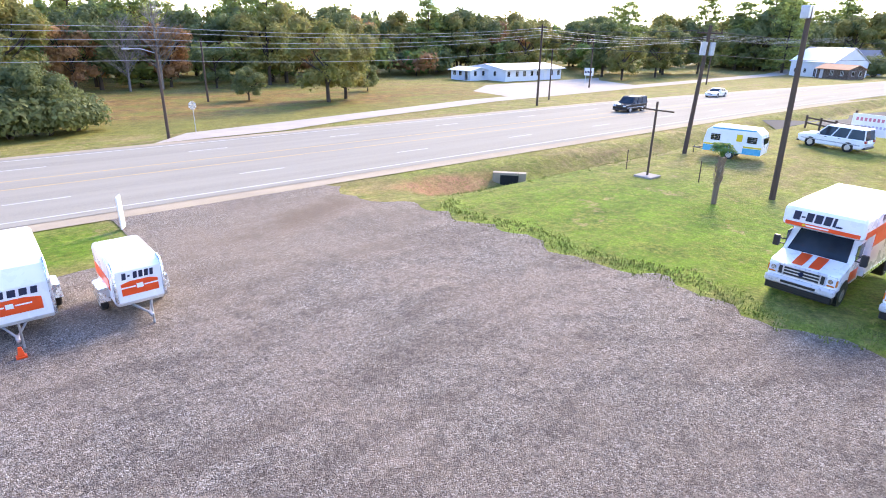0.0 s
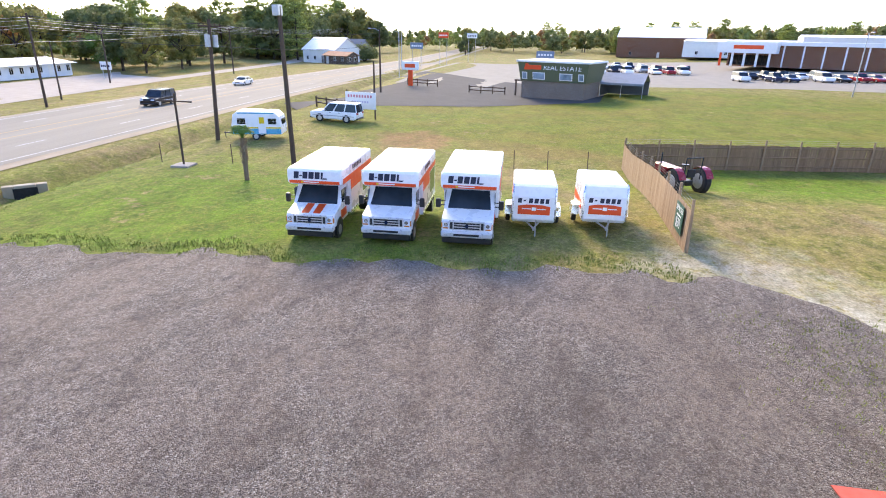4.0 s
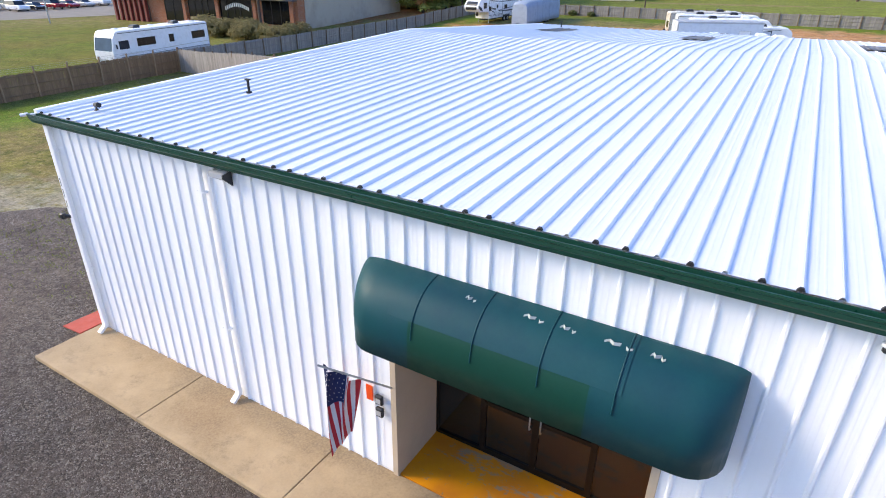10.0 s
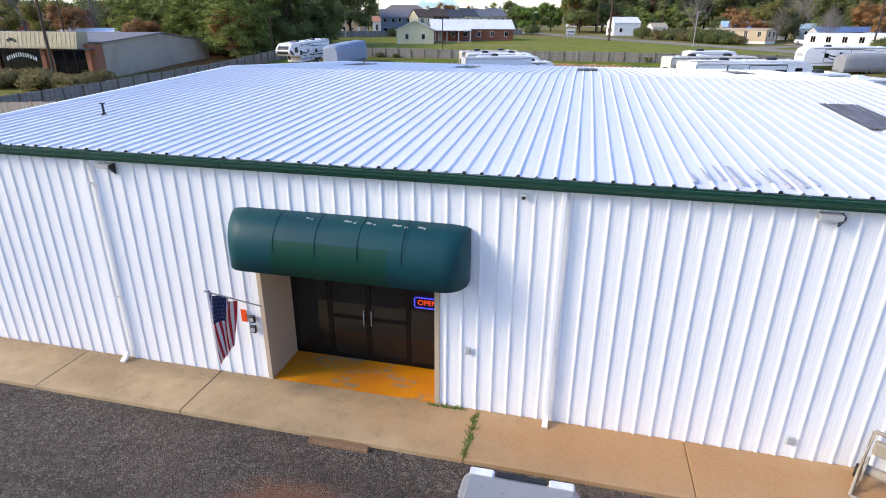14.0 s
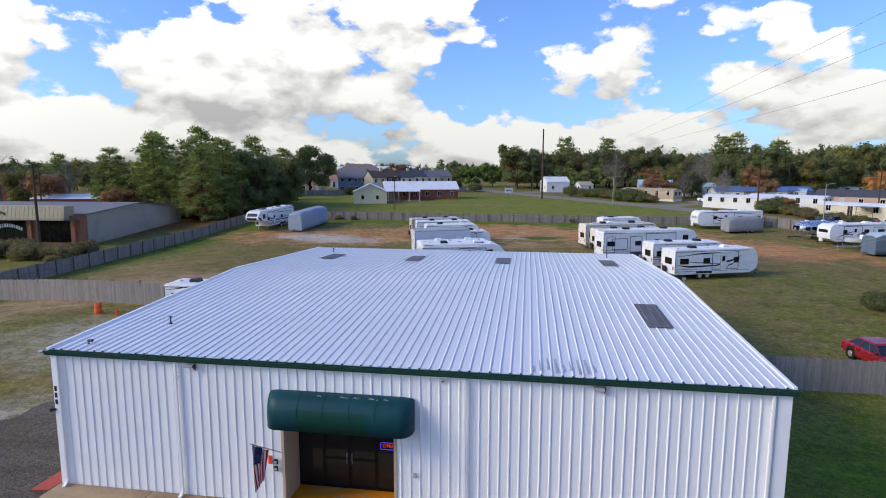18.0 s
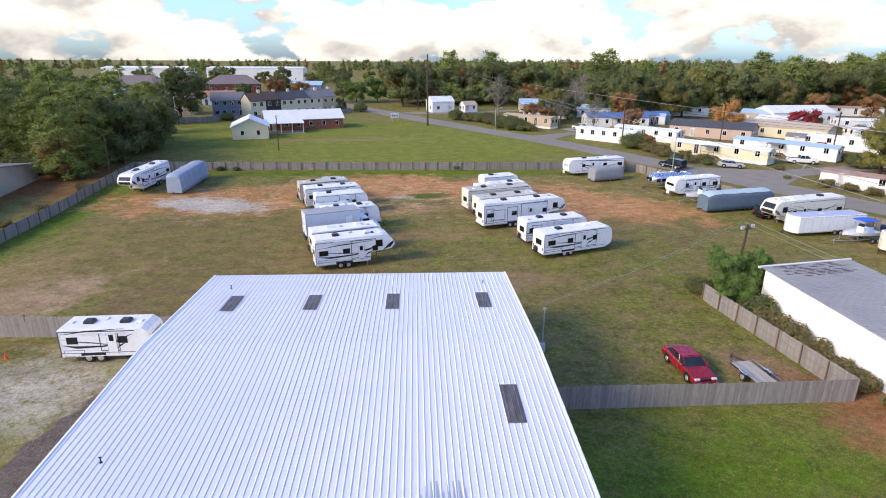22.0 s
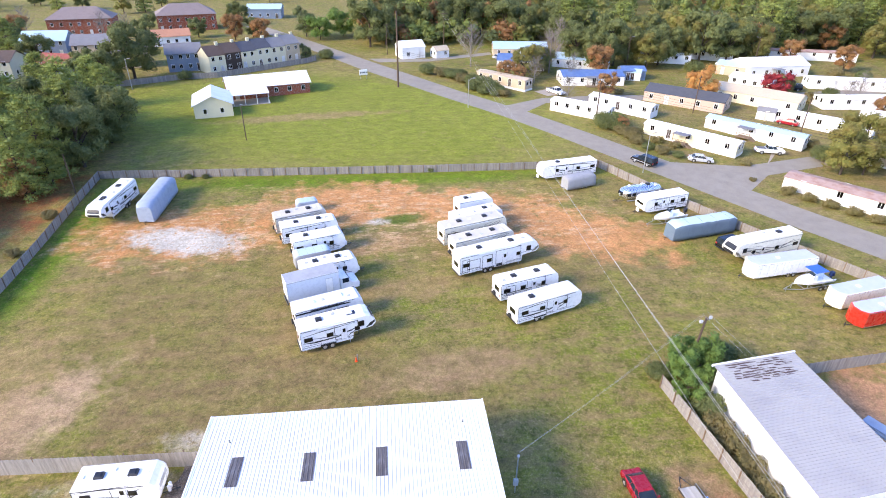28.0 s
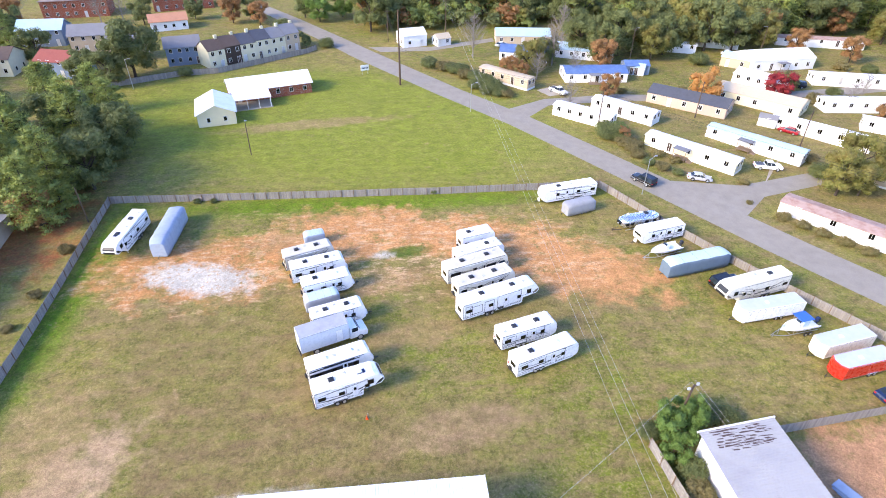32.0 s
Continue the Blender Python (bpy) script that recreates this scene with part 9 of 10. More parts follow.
for k in range(22):
    a, up = k * 2.4, rng.uniform(.5, 1.45)
    c, s = math.cos(a), math.sin(a)
    me = Mesh()
    L = rng.uniform(.45, .75)
    tip = (.06 + L * c * math.cos(up), L * s * math.cos(up), 2.5 + L * math.sin(up))
    me.tube([(.06, 0, 2.45), tip], .015, 4)
    for j in range(11):
        b = a + radians(-75 + 15 * j)
        ll = .5 - .02 * abs(j - 5)
        end = (tip[0] + ll * math.cos(b), tip[1] + ll * math.sin(b), tip[2] - .12 - .1 * rng.random())
        me.add([tip, ((tip[0] + end[0]) / 2 - .03 * math.sin(b), (tip[1] + end[1]) / 2 + .03 * math.cos(b), tip[2] + .02), end, ((tip[0] + end[0]) / 2 + .03 * math.sin(b), (tip[1] + end[1]) / 2 - .03 * math.cos(b), tip[2] + .02)], [(0, 1, 2, 3)])
    part("frond", me, PALM, ob, turned=False)

# culvert in the ditch
ob = thing("culvert", "concrete culvert opening in the roadside ditch", "culvert", pose(-27.4, -25.6, lie(-27.4, -25.6) - .15, 0, 0, 42))
for y0, y1, z0 in ((-1.1, -.56, -.2), (.56, 1.1, -.2), (-.55, .55, .8)):
    me = Mesh()
    me.box(-.25, .25, y0, y1, z0, 1.0, bevel=.03)
    part("wing_wall" if z0 < 0 else "lintel", me, CONCRETE, ob)
# solid near-black block stands in for the shade inside the pipe
me = Mesh()
me.box(.15, .3, -.6, .6, -.2, .85)
part("dark_opening", me, plain("culvert_shade_black", (0.012, 0.010, 0.009), 0.9), ob)

# stop sign seen from behind, banner, notices
ob = thing("stop_sign", "grey back of an octagonal stop sign on a post", "road sign", pose(-16.9, -56.6, lie(-16.9, -56.6), 0, 0, 10))
me = Mesh()
me.tube([(0, 0, 0), (0, 0, 2.9)], .035, 6)
part("post", me, STEEL, ob)
me = Mesh()
me.prism([(.4 * math.cos(radians(22.5 + 45 * k)), 2.5 + .4 * math.sin(radians(22.5 + 45 * k))) for k in range(8)], "y", -.06, -.04)
part("plate", me, V_ALU, ob)
ob = thing("banner_board", "white banner board with faded red writing on dark posts", "banner", pose(-57.4, -13.6, lie(-57.4, -13.6), 0, 0, 78))
me = Mesh()
me.box(-1.75, 1.75, -.03, .03, 1.0, 2.7)
b = part("board", me, TRIM_W, ob)
for k in range(9):
    me = Mesh()
    me.box(-1.45 + .32 * k, -1.26 + .32 * k, -.045, -.03, 2.15, 2.42)
    part("lettering_bar", me, plain("faded_crimson_paint", (0.60, 0.17, 0.22), 0.6), b)
for k in range(7):
    me = Mesh()
    me.box(-1.0 + .29 * k, -.84 + .29 * k, -.045, -.03, 1.62, 1.82)
    part("lettering_bar", me, plain("faded_violet_paint", (0.45, 0.42, 0.58), 0.6), b)
for s in (-1, 1):
    me = Mesh()
    me.box(s * 1.6 - .06, s * 1.6 + .06, .03, .15, 0, 2.9)
    part("post", me, POLE, ob)
ob = thing("rail_fence", "dark split-rail fence beside the banner", "fence", pose(-63.8, -18.8, lie(-63.8, -18.8), 0, 0, 55))
for k in range(4):
    me = Mesh()
    me.box(-3.0 + 2 * k - .08, -3.0 + 2 * k + .08, -.08, .08, 0, 1.25, bevel=.02)
    part("post", me, POLE, ob)
for z in (.45, .95):
    me = Mesh()
    me.box(-3.1, 3.1, -.04, .04, z, z + .14)
    part("rail", me, POLE, ob)
copy_thing(ob, pose(-99.0, -14.0, lie(-99, -14), 0, 0, 68))
copy_thing(ob, pose(-92.5, -2.5, lie(-92, -2), 0, 0, 75))
ob = thing("pylon_sign", "red pylon sign with a white board", "sign", pose(-98.4, -16.0, lie(-98.4, -16), 0, 0, 80))
me = Mesh()
me.box(-.35, .35, -.2, .2, 0, 2.6)
part("red_base", me, V_TOMATO, ob)
me = Mesh()
me.box(-1.5, 1.5, -.18, .18, 2.6, 4.0, bevel=.05)
board = part("board", me, TRIM_W, ob)
me = Mesh()
me.box(-1.0, .9, -.2, -.17, 3.0, 3.6, bevel=.02)
part("logo_shape", me, V_TOMATO, board, "plain red logo shape")
for x, y, h, w2, mat in ((-150, -24, 7, 3.4, S_BLUE), (-172, -20, 9, 3.0, V_TOMATO), (-200, -14, 9, 3.4, S_WHITE), (-136, 8, 5.5, 4, S_BLUE), (-104.5, -77.2, 3.4, 2.6, S_WHITE), (3.2, 165.9, 2.6, 2.4, S_WHITE)):
    ob = thing("roadside_sign", "roadside sign board on steel posts", "sign", pose(x, y, lie(x, y), 0, 0, 80 if x < 0 else 20), "roadside signs")
    me = Mesh()
    me.box(-w2 / 2, w2 / 2, -.12, .12, h - 1.5, h, bevel=.03)
    bd = part("board", me, mat, ob)
    for k in range(5):
        me = Mesh()
        me.box(-w2 * .4 + w2 * .17 * k, -w2 * .4 + w2 * .17 * k + w2 * .11, -.135, -.12, h - 1.0, h - .6)
        part("lettering_bar", me, V_NAVY if mat is S_WHITE else TRIM_W, bd)
    for s in (-1, 1):
        me = Mesh()
        me.tube([(s * w2 * .35, 0, 0), (s * w2 * .35, 0, h - 1.5)], .06, 6)
        part("post", me, STEEL, ob)
ob = thing("spaces_sign", "green board with white lettering on the fence end", "sign", pose(-21.3, 9.28, lie(-21.3, 9.3) + 1.02, 0, 0, -2.2))
me = Mesh()
me.box(-.62, .62, -.03, -.01, -.55, .58)
part("board", me, plain("dark_green_sign_paint", (0.01, 0.085, 0.055), 0.5), ob)
words("lettering", "SPACES", .30, TRIM_W, ob, pose(0, -.032, .34, 90), "white lettering", width=1.1)
words("lettering", "$30", .55, TRIM_W, ob, pose(-.02, -.032, -.22, 90), "white lettering", width=.7)
me = Mesh()
me.box(-.35, .35, -.036, -.03, .06, .12)
part("lettering_bar", me, TRIM_W, ob)
ob = thing("upright_notice", "narrow white notice board at the yard entrance", "sign", pose(-4.7, -27.3, lie(-4.7, -27.3), 0, 0, 65))
me = Mesh()
me.box(-.28, .28, -.03, .03, .1, 1.55)
bd = part("board", me, TRIM_W, ob)
for k in range(8):
    me = Mesh()
    me.box(-.16, .16, -.045, -.03, .2 + .16 * k, .3 + .16 * k)
    part("lettering_bar", me, V_NAVY, bd)
for k, (x, y) in enumerate(((-37.8, 4.9), (-37.9, 7.6), (-37.9, 2.6), (-36.8, -4), (-35.6, -9), (-33.5, -20.8), (-33.9, -16.0))):
    me = Mesh()
    me.tube([(0, 0, -.1), (0, 0, 1.3)], .03, 5)
    tagged(part("wire_fence_post", me, POLE, at=pose(x, y, lie(x, y), 2, -2)), "thin dark steel fence post in the grass", "fence post", "wire fence posts")

# ---- things in front of the building ----
def walk_material():
    m, t, b = shader("stained_tan_concrete", 0.85, 0, 0.25)
    pos = t.nodes.new("ShaderNodeNewGeometry").outputs["Position"]
    col = blend(t, fade(t, noise_of(t, 0.7, 7, 0.65, "Position"), 0.35, 0.65), (0.47, 0.335, 0.20), (0.34, 0.235, 0.135))
    col = blend(t, fade(t, noise_of(t, 2.4, 8, 0.75, "Position"), 0.52, 0.70, 0, 0.6), col, (0.17, 0.125, 0.085))
    # clay-red wash on the slabs beyond the door, darker brown along the wall
    col = blend(t, calc(t, "MULTIPLY", mask(t, pos, 9.4, 8.6, 5.0, 1.3, 0, 0.6, 0.6, 1.0), 0.75), col, (0.42, 0.195, 0.08))
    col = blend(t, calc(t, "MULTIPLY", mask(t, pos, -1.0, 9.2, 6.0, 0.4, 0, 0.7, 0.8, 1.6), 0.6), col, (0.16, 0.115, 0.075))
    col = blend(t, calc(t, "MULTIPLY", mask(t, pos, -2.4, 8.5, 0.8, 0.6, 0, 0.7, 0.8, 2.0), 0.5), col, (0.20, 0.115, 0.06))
    col = blend(t, fade(t, noise_of(t, 26, 3, 0.6, "Position"), 0.35, 0.7, 0, 0.35), col, (0.52, 0.37, 0.21))
    link(t, col, b.inputs["Base Color"])
    bump(t, b, noise_of(t, 30, 4, 0.7, "Position"), 0.35, 0.006)
    return m


WALK = walk_material()
ob = thing("sidewalk", "stained tan concrete walk along the building", "sidewalk", kind="structure")
edges = [-6.98, -3.42, 0.13, 5.95, 9.88, 13.6, 16.9]
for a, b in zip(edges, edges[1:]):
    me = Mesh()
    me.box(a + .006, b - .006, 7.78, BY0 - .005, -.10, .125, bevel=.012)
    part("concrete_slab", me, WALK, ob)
me = Mesh()
me.loft([[(-7.75, 8.75, .04), (-7.0, 8.75, .10), (-6.98, 10.1, .10), (-7.7, 10.1, .04)], [(-7.75, 8.75, .055), (-7.0, 8.75, .13), (-6.98, 10.1, .13), (-7.7, 10.1, .055)]])
tagged(part("red_ramp", me, RED_PAINT), "worn red painted ramp at the building corner", "ramp", kind="structure")
me = Mesh()
me.box(3.0, 4.2, 7.60, 7.74, .0, .11, bevel=.02)
tagged(part("timber_block", me, W_BROWN), "old timber laid along the walk's edge", "timber")
rng = random.Random(6)
me = Mesh()
for k in range(260):
    x = 5.95 + rng.gauss(0, .035)
    y = rng.uniform(7.8, 9.1) if k < 170 else 9.2
    if k >= 170:
        x = rng.choice((5.3, 5.5, 5.15)) + rng.uniform(-.25, .25)
        y = 9.16 + rng.uniform(-.04, .02)
    a, s = rng.uniform(0, 6.28), rng.uniform(.03, .09)
    me.add([(x - .012, y, .126), (x + .012, y, .126), (x + s * math.cos(a), y + s * math.sin(a), .126 + s)], [(0, 1, 2)])
tagged(part("joint_weeds", me, PALM, turned=False), "small weeds growing in the walk's joint", "weeds", kind="stuff")

# flag on its slanted staff
ob = thing("flag", "striped flag hanging from a slanted staff on the wall", "flag", pose(1.36, BY0 - .06, 1.92))
me = Mesh()
tip = (-.72, -.75, .62)
me.tube([(0, 0, 0), tip], .016, 8)
part("staff", me, STEEL, ob)
FR, FW, FB = plain("flag_red", (0.50, 0.018, 0.030), 0.8), plain("flag_white", (0.70, 0.69, 0.70), 0.8), plain("flag_blue", (0.012, 0.020, 0.085), 0.8)
me = Mesh()
nu, nv = 26, 30


def cloth(i, j):
    u, v = i / nu, j / nv
    x = -.70 + .40 * u * (1 - .72 * v) + .035 * math.sin(u * 12 + v * 2.2) * (1 - .4 * v) + .10 * v * v
    y = -.72 + .36 * u + .06 * math.cos(u * 12 + v * 3.1)
    z = .60 - .36 * u - (1.62 - .62 * u) * v
    return x, y, z


for i in range(nu):
    for j in range(nv):
        blue = i >= 0 and j < nv * .42 and i < nu * .54
        mat = 2 if blue else (0 if int(i * 13 / nu) % 2 == 0 else 1)
        me.add([cloth(i, j), cloth(i + 1, j), cloth(i + 1, j + 1), cloth(i, j + 1)], [(0, 1, 2, 3)], mat, True)
for i in range(1, 14, 2):
    for j in range(1, 12, 2):
        p = cloth(i + (j // 2 % 2) * .8, j)
        me.add([(p[0] - .010, p[1] - .012, p[2]), (p[0], p[1] - .012, p[2] + .012), (p[0] + .010, p[1] - .012, p[2]), (p[0], p[1] - .012, p[2] - .012)], [(0, 1, 2, 3)], 1)
part("cloth", me, [FR, FW, FB], ob, turned=False)
ob = thing("wall_meter", "small black keypad boxes on the wall", "meter", pose(1.12, BY0 - .04, 1.5))
for z in (-.14, .10):
    me = Mesh()
    me.box(-.07, .07, -.07, 0, z - .09, z + .09, bevel=.02)
    bx = part("meter_box", me, V_DARK, ob)
    me = Mesh()
    me.box(-.045, .045, -.076, -.068, z - .05, z + .04)
    part("dial", me, V_GREY, bx)
me = Mesh()
me.box(.86, .98, BY0 - .06, BY0 - .045, 1.5, 1.78)
tagged(part("orange_notice", me, V_TOMATO), "orange notice sheet on the wall", "notice")
for x in (-1.72, 11.25):
    ob = thing("wall_floodlight", "grey wall floodlight under the gutter", "lamp", pose(x, BY0 - .04, 4.66) @ Matrix.Diagonal((.78, .8, .8, 1)), "wall floodlights")
    me = Mesh()
    me.loft([[(-.2, -.02, -.02), (.2, -.02, -.02), (.2, -.02, .13), (-.2, -.02, .13)], [(-.2, -.20, .02), (.2, -.20, .02), (.2, -.20, .11), (-.2, -.20, .11)]])
    part("housing", me, V_GREY, ob)
    me = Mesh()
    me.loft([[(.2, 0, -.16), (.24, 0, -.16), (.24, 0, .13), (.2, 0, .13)], [(.2, -.2, .03), (.24, -.2, .03), (.24, -.2, .1), (.2, -.2, .1)]])
    part("bracket", me, V_DARK, ob)
    me = Mesh()
    me.loft([[(-.18, -.03, -.03), (.18, -.03, -.03), (.18, -.19, .01), (-.18, -.19, .01)], [(-.18, -.03, -.04), (.18, -.03, -.04), (.18, -.19, .0), (-.18, -.19, .0)]])
    part("lens", me, LENS, ob)
ob = thing("security_camera", "small white dome security camera", "camera", pose(6.63, BY0 - .05, 4.68) @ Matrix.Diagonal((.7, .7, .7, 1)))
me = Mesh()
me.disc((0, -.03, .03), .07, .05, "z", 12, rim=.01)
part("mount", me, V_WHITE, ob)
me = Mesh()
me.disc((0, -.04, -.04), .05, .08, "z", 12, rim=.02)
part("lens", me, V_DARK, ob)
ob = thing("corner_camera", "small white bullet camera at the roof corner", "camera", pose(-7.0, BY0 - .2, 4.98, 0, 0, 215))
me = Mesh()
me.tube([(0, 0, 0), (.13, 0, -.02)], .035, 10)
me.tube([(0, 0, 0), (-.15, 0, .0)], .02, 6)
part("housing", me, V_WHITE, ob)
ob = thing("house_number", "dark bars in place of a number on the wall", "number", pose(-6.78, BY0 - .05, 3.3))
for k in range(3):
    me = Mesh()
    me.box(-.05, .05, -.015, 0, .22 - .24 * k, .40 - .24 * k)
    part("number_bar", me, V_DARK, ob)
me = Mesh()
me.tube([(0, 0, 0), (-.10, -.10, .02)], .04, 8)
me.box(-.16, -.06, -.16, -.06, -.05, .08, bevel=.02)
tagged(part("wall_bracket", me, V_DARK, at=pose(-6.82, BY0 - .04, 2.85)), "small dark bracket on the wall", "bracket")
for x, z, w2 in ((5.74, 1.5, .05), (11.6, .52, .06)):
    me = Mesh()
    me.box(-w2, w2, -.05, 0, -.08, .08, bevel=.01)
    tagged(part("outlet_box", me, V_GREY, at=pose(x, BY0 - .036, z)), "grey weatherproof outlet box", "outlet", "wall outlets")

# hose reel and coiled hose
ob = thing("hose_reel", "beige plastic hose reel cart on the walk", "hose reel", pose(12.75, 8.62, .125, 0, 0, -32))
BEI = plain("beige_plastic", (0.33, 0.28, 0.22), 0.5, dirt=0.5, scale=4)
me = Mesh()
for s in (-1, 1):
    me.tube([(s * .25, -.35, .03), (s * .25, .05, .35), (s * .23, .25, 1.0)], .03, 6)
    me.tube([(s * .25, -.35, .03), (s * .25, .30, .12)], .03, 6)
me.tube([(-.25, -.35, .03), (.25, -.35, .03)], .03, 6)
me.tube([(-.23, .25, 1.0), (.23, .25, 1.0)], .035, 6)
part("frame", me, BEI, ob)
me = Mesh()
me.box(-.18, .18, .12, .26, .62, .88, bevel=.03)
part("tray", me, BEI, ob)
for s in (-1, 1):
    me = Mesh()
    me.disc((s * .19, 0, .40), .22, .03, "x", 16)
    part("reel_flange", me, BEI, ob)
    me = Mesh()
    me.disc((s * .30, .28, .12), .12, .05, "x", 14, rim=.01)
    part("wheel", me, BLACK, ob)
me = Mesh()
me.disc((0, 0, .40), .09, .36, "x", 12)
part("drum", me, BEI, ob)
HOSE = plain("dark_green_hose", (0.02, 0.045, 0.028), 0.4)
me = Mesh()
pts = []
for k in range(120):
    a = k * .3
    r = .80 + .07 * math.sin(k * .21) + .03 * math.sin(k * .9)
    pts.append((14.35 + r * 1.15 * math.cos(a), 8.48 + r * .62 * math.sin(a), .145 + .018 * (k // 21) + .005 * math.sin(k)))
me.tube(pts, .018, 6)
tagged(part("garden_hose", me, HOSE, turned=False), "dark green garden hose coiled on the walk", "hose")
me = Mesh()
me.tube([(13.5, BY0 - .04, .62), (13.5, BY0 - .16, .60), (13.48, BY0 - .18, .45), (13.4, BY0 - .25, .2), (13.25, BY0 - .32, .14)], .016, 6)
me.disc((13.5, BY0 - .12, .66), .035, .02, "z", 10)
tagged(part("water_tap", me, TRIM_W), "white wall tap with a short hose", "tap")

# barrels, cones, posts in the yard
def barrel(x, y):
    ob = thing("traffic_barrel", "orange traffic barrel with pale bands", "barrel", pose(x, y, lie(x, y)))
    for k, (z, r) in enumerate(((.0, .30), (.22, .28), (.44, .26), (.66, .24))):
        me = Mesh()
        me.loft([[((r) * math.cos(q * .524), r * math.sin(q * .524), z) for q in range(12)], [((r - .02) * math.cos(q * .524), (r - .02) * math.sin(q * .524), z + .22) for q in range(12)]])
        part("band", me, V_TOMATO if k % 2 == 0 else plain("orange_band", (0.75, 0.16, 0.03), 0.5), ob)
    return ob


barrel(-23.6, 31.1)


def cone(x, y):
    ob = thing("traffic_cone", "small orange traffic cone on grass", "cone", pose(x, y, lie(x, y)))
    me = Mesh()
    me.box(-.16, .16, -.16, .16, 0, .04, bevel=.01)
    part("base", me, V_TOMATO, ob)
    me = Mesh()
    me.tube([(0, 0, .03), (0, 0, .62)], .11, 10, taper=.03)
    part("cone_body", me, V_TOMATO, ob)
    return ob


cone(-21.8, 30.8)
cone(4.7, 46.4)
for x, y in ((4.85, 46.5),):
    me = Mesh()
    me.tube([(0, 0, 0), (0, 0, .9)], .05, 8)
    tagged(part("marker_post", me, BEI, at=pose(x, y, lie(x, y))), "pale marker post in the yard", "post")
rng = random.Random(2)
ob = thing("rubbish_pile", "small heap of dark bags and boxes by the fence", "rubbish", pose(36.6, 24.2, lie(36.6, 24.2)))
for k in range(7):
    me = Mesh()
    r = rng.uniform(.2, .4)
    cx, cy = rng.uniform(-1, 1), rng.uniform(-.5, .5)
    rows = []
    for q in range(5):
        a = radians(-80 + 40 * q)
        rows.append([(cx + r * math.cos(a) * math.cos(p) * rng.uniform(.85, 1.15), cy + r * math.cos(a) * math.sin(p), max(0, r * .8 + r * .8 * math.sin(a))) for p in [i * .785 for i in range(8)]])
    me.loft(rows, 0, smooth=True)
    part("bag", me, (V_DARK, V_NAVY, V_GREY)[k % 3], ob)
ob = thing("timber_stack", "stack of blue-grey metal sheets on bare ground", "metal stack", pose(55.5, 31, lie(55.5, 31), 0, 0, -65))
for k in range(8):
    me = Mesh()
    me.box(-2.2 + rng.uniform(-.4, .4), 2.2 + rng.uniform(-.4, .4), -.8 + rng.uniform(-.3, .3), .6, .06 * k, .06 * k + .05)
    part("sheet", me, (V_GREY, V_TARP_B)[k % 2], ob)

# ---- trees ----
def leaf_material(name, a, b, c):
    m, t, bs = shader(name, 0.7, 0, 0.25)
    a, b, c = (tuple(min(.62, v * 1.6) for v in col) for col in (a, b, c))
    isl = t.nodes.new("ShaderNodeNewGeometry").outputs["Random Per Island"]
    info = t.nodes.new("ShaderNodeObjectInfo").outputs["Random"]
    col = blend(t, isl, a, b)
    col = blend(t, fade(t, noise_of(t, .25, 3, .5, "Object"), .45, .7, 0, .55), col, c)
    col = blend(t, fade(t, info, 0, 1, 0, .35), col, tuple(v * .55 for v in a))
    link(t, col, bs.inputs["Base Color"])
    tr = t.nodes.new("ShaderNodeBsdfTranslucent")
    link(t, col, tr.inputs[0])
    mx = t.nodes.new("ShaderNodeMixShader")
    mx.inputs[0].default_value = .42
    link(t, bs.outputs[0], mx.inputs[1])
    link(t, tr.outputs[0], mx.inputs[2])
    link(t, mx.outputs[0], t.nodes["Material Output"].inputs[0])
    return m


BARK = wood("tree_bark", (0.10, 0.075, 0.058), (0.06, 0.045, 0.036), .9)
BARK_PALE = wood("pale_bare_bark", (0.27, 0.235, 0.21), (0.17, 0.15, 0.135), .9)
LEAF = {"green": leaf_material("oak_leaves", (0.080, 0.100, 0.038), (0.145, 0.160, 0.060), (0.066, 0.076, 0.034)),
        "olive": leaf_material("olive_autumn_leaves", (0.115, 0.128, 0.036), (0.205, 0.178, 0.055), (0.165, 0.108, 0.042)),
        "rust": leaf_material("rusty_autumn_leaves", (0.20, 0.095, 0.045), (0.30, 0.165, 0.070), (0.15, 0.115, 0.050)),
        "orange": leaf_material("orange_leaves", (0.40, 0.170, 0.055), (0.46, 0.235, 0.080), (0.30, 0.13, 0.05)),
        "red": leaf_material("crimson_leaves", (0.19, 0.020, 0.028), (0.30, 0.040, 0.040), (0.12, 0.015, 0.020)),
        "pine": leaf_material("pine_needles", (0.115, 0.155, 0.048), (0.24, 0.26, 0.070), (0.075, 0.105, 0.038)),
        "scrub": leaf_material("scrub_leaves", (0.12, 0.105, 0.042), (0.21, 0.165, 0.075), (0.10, 0.115, 0.035)),
        "bright": leaf_material("bright_green_leaves", (0.075, 0.135, 0.030), (0.125, 0.185, 0.050), (0.050, 0.095, 0.025))}


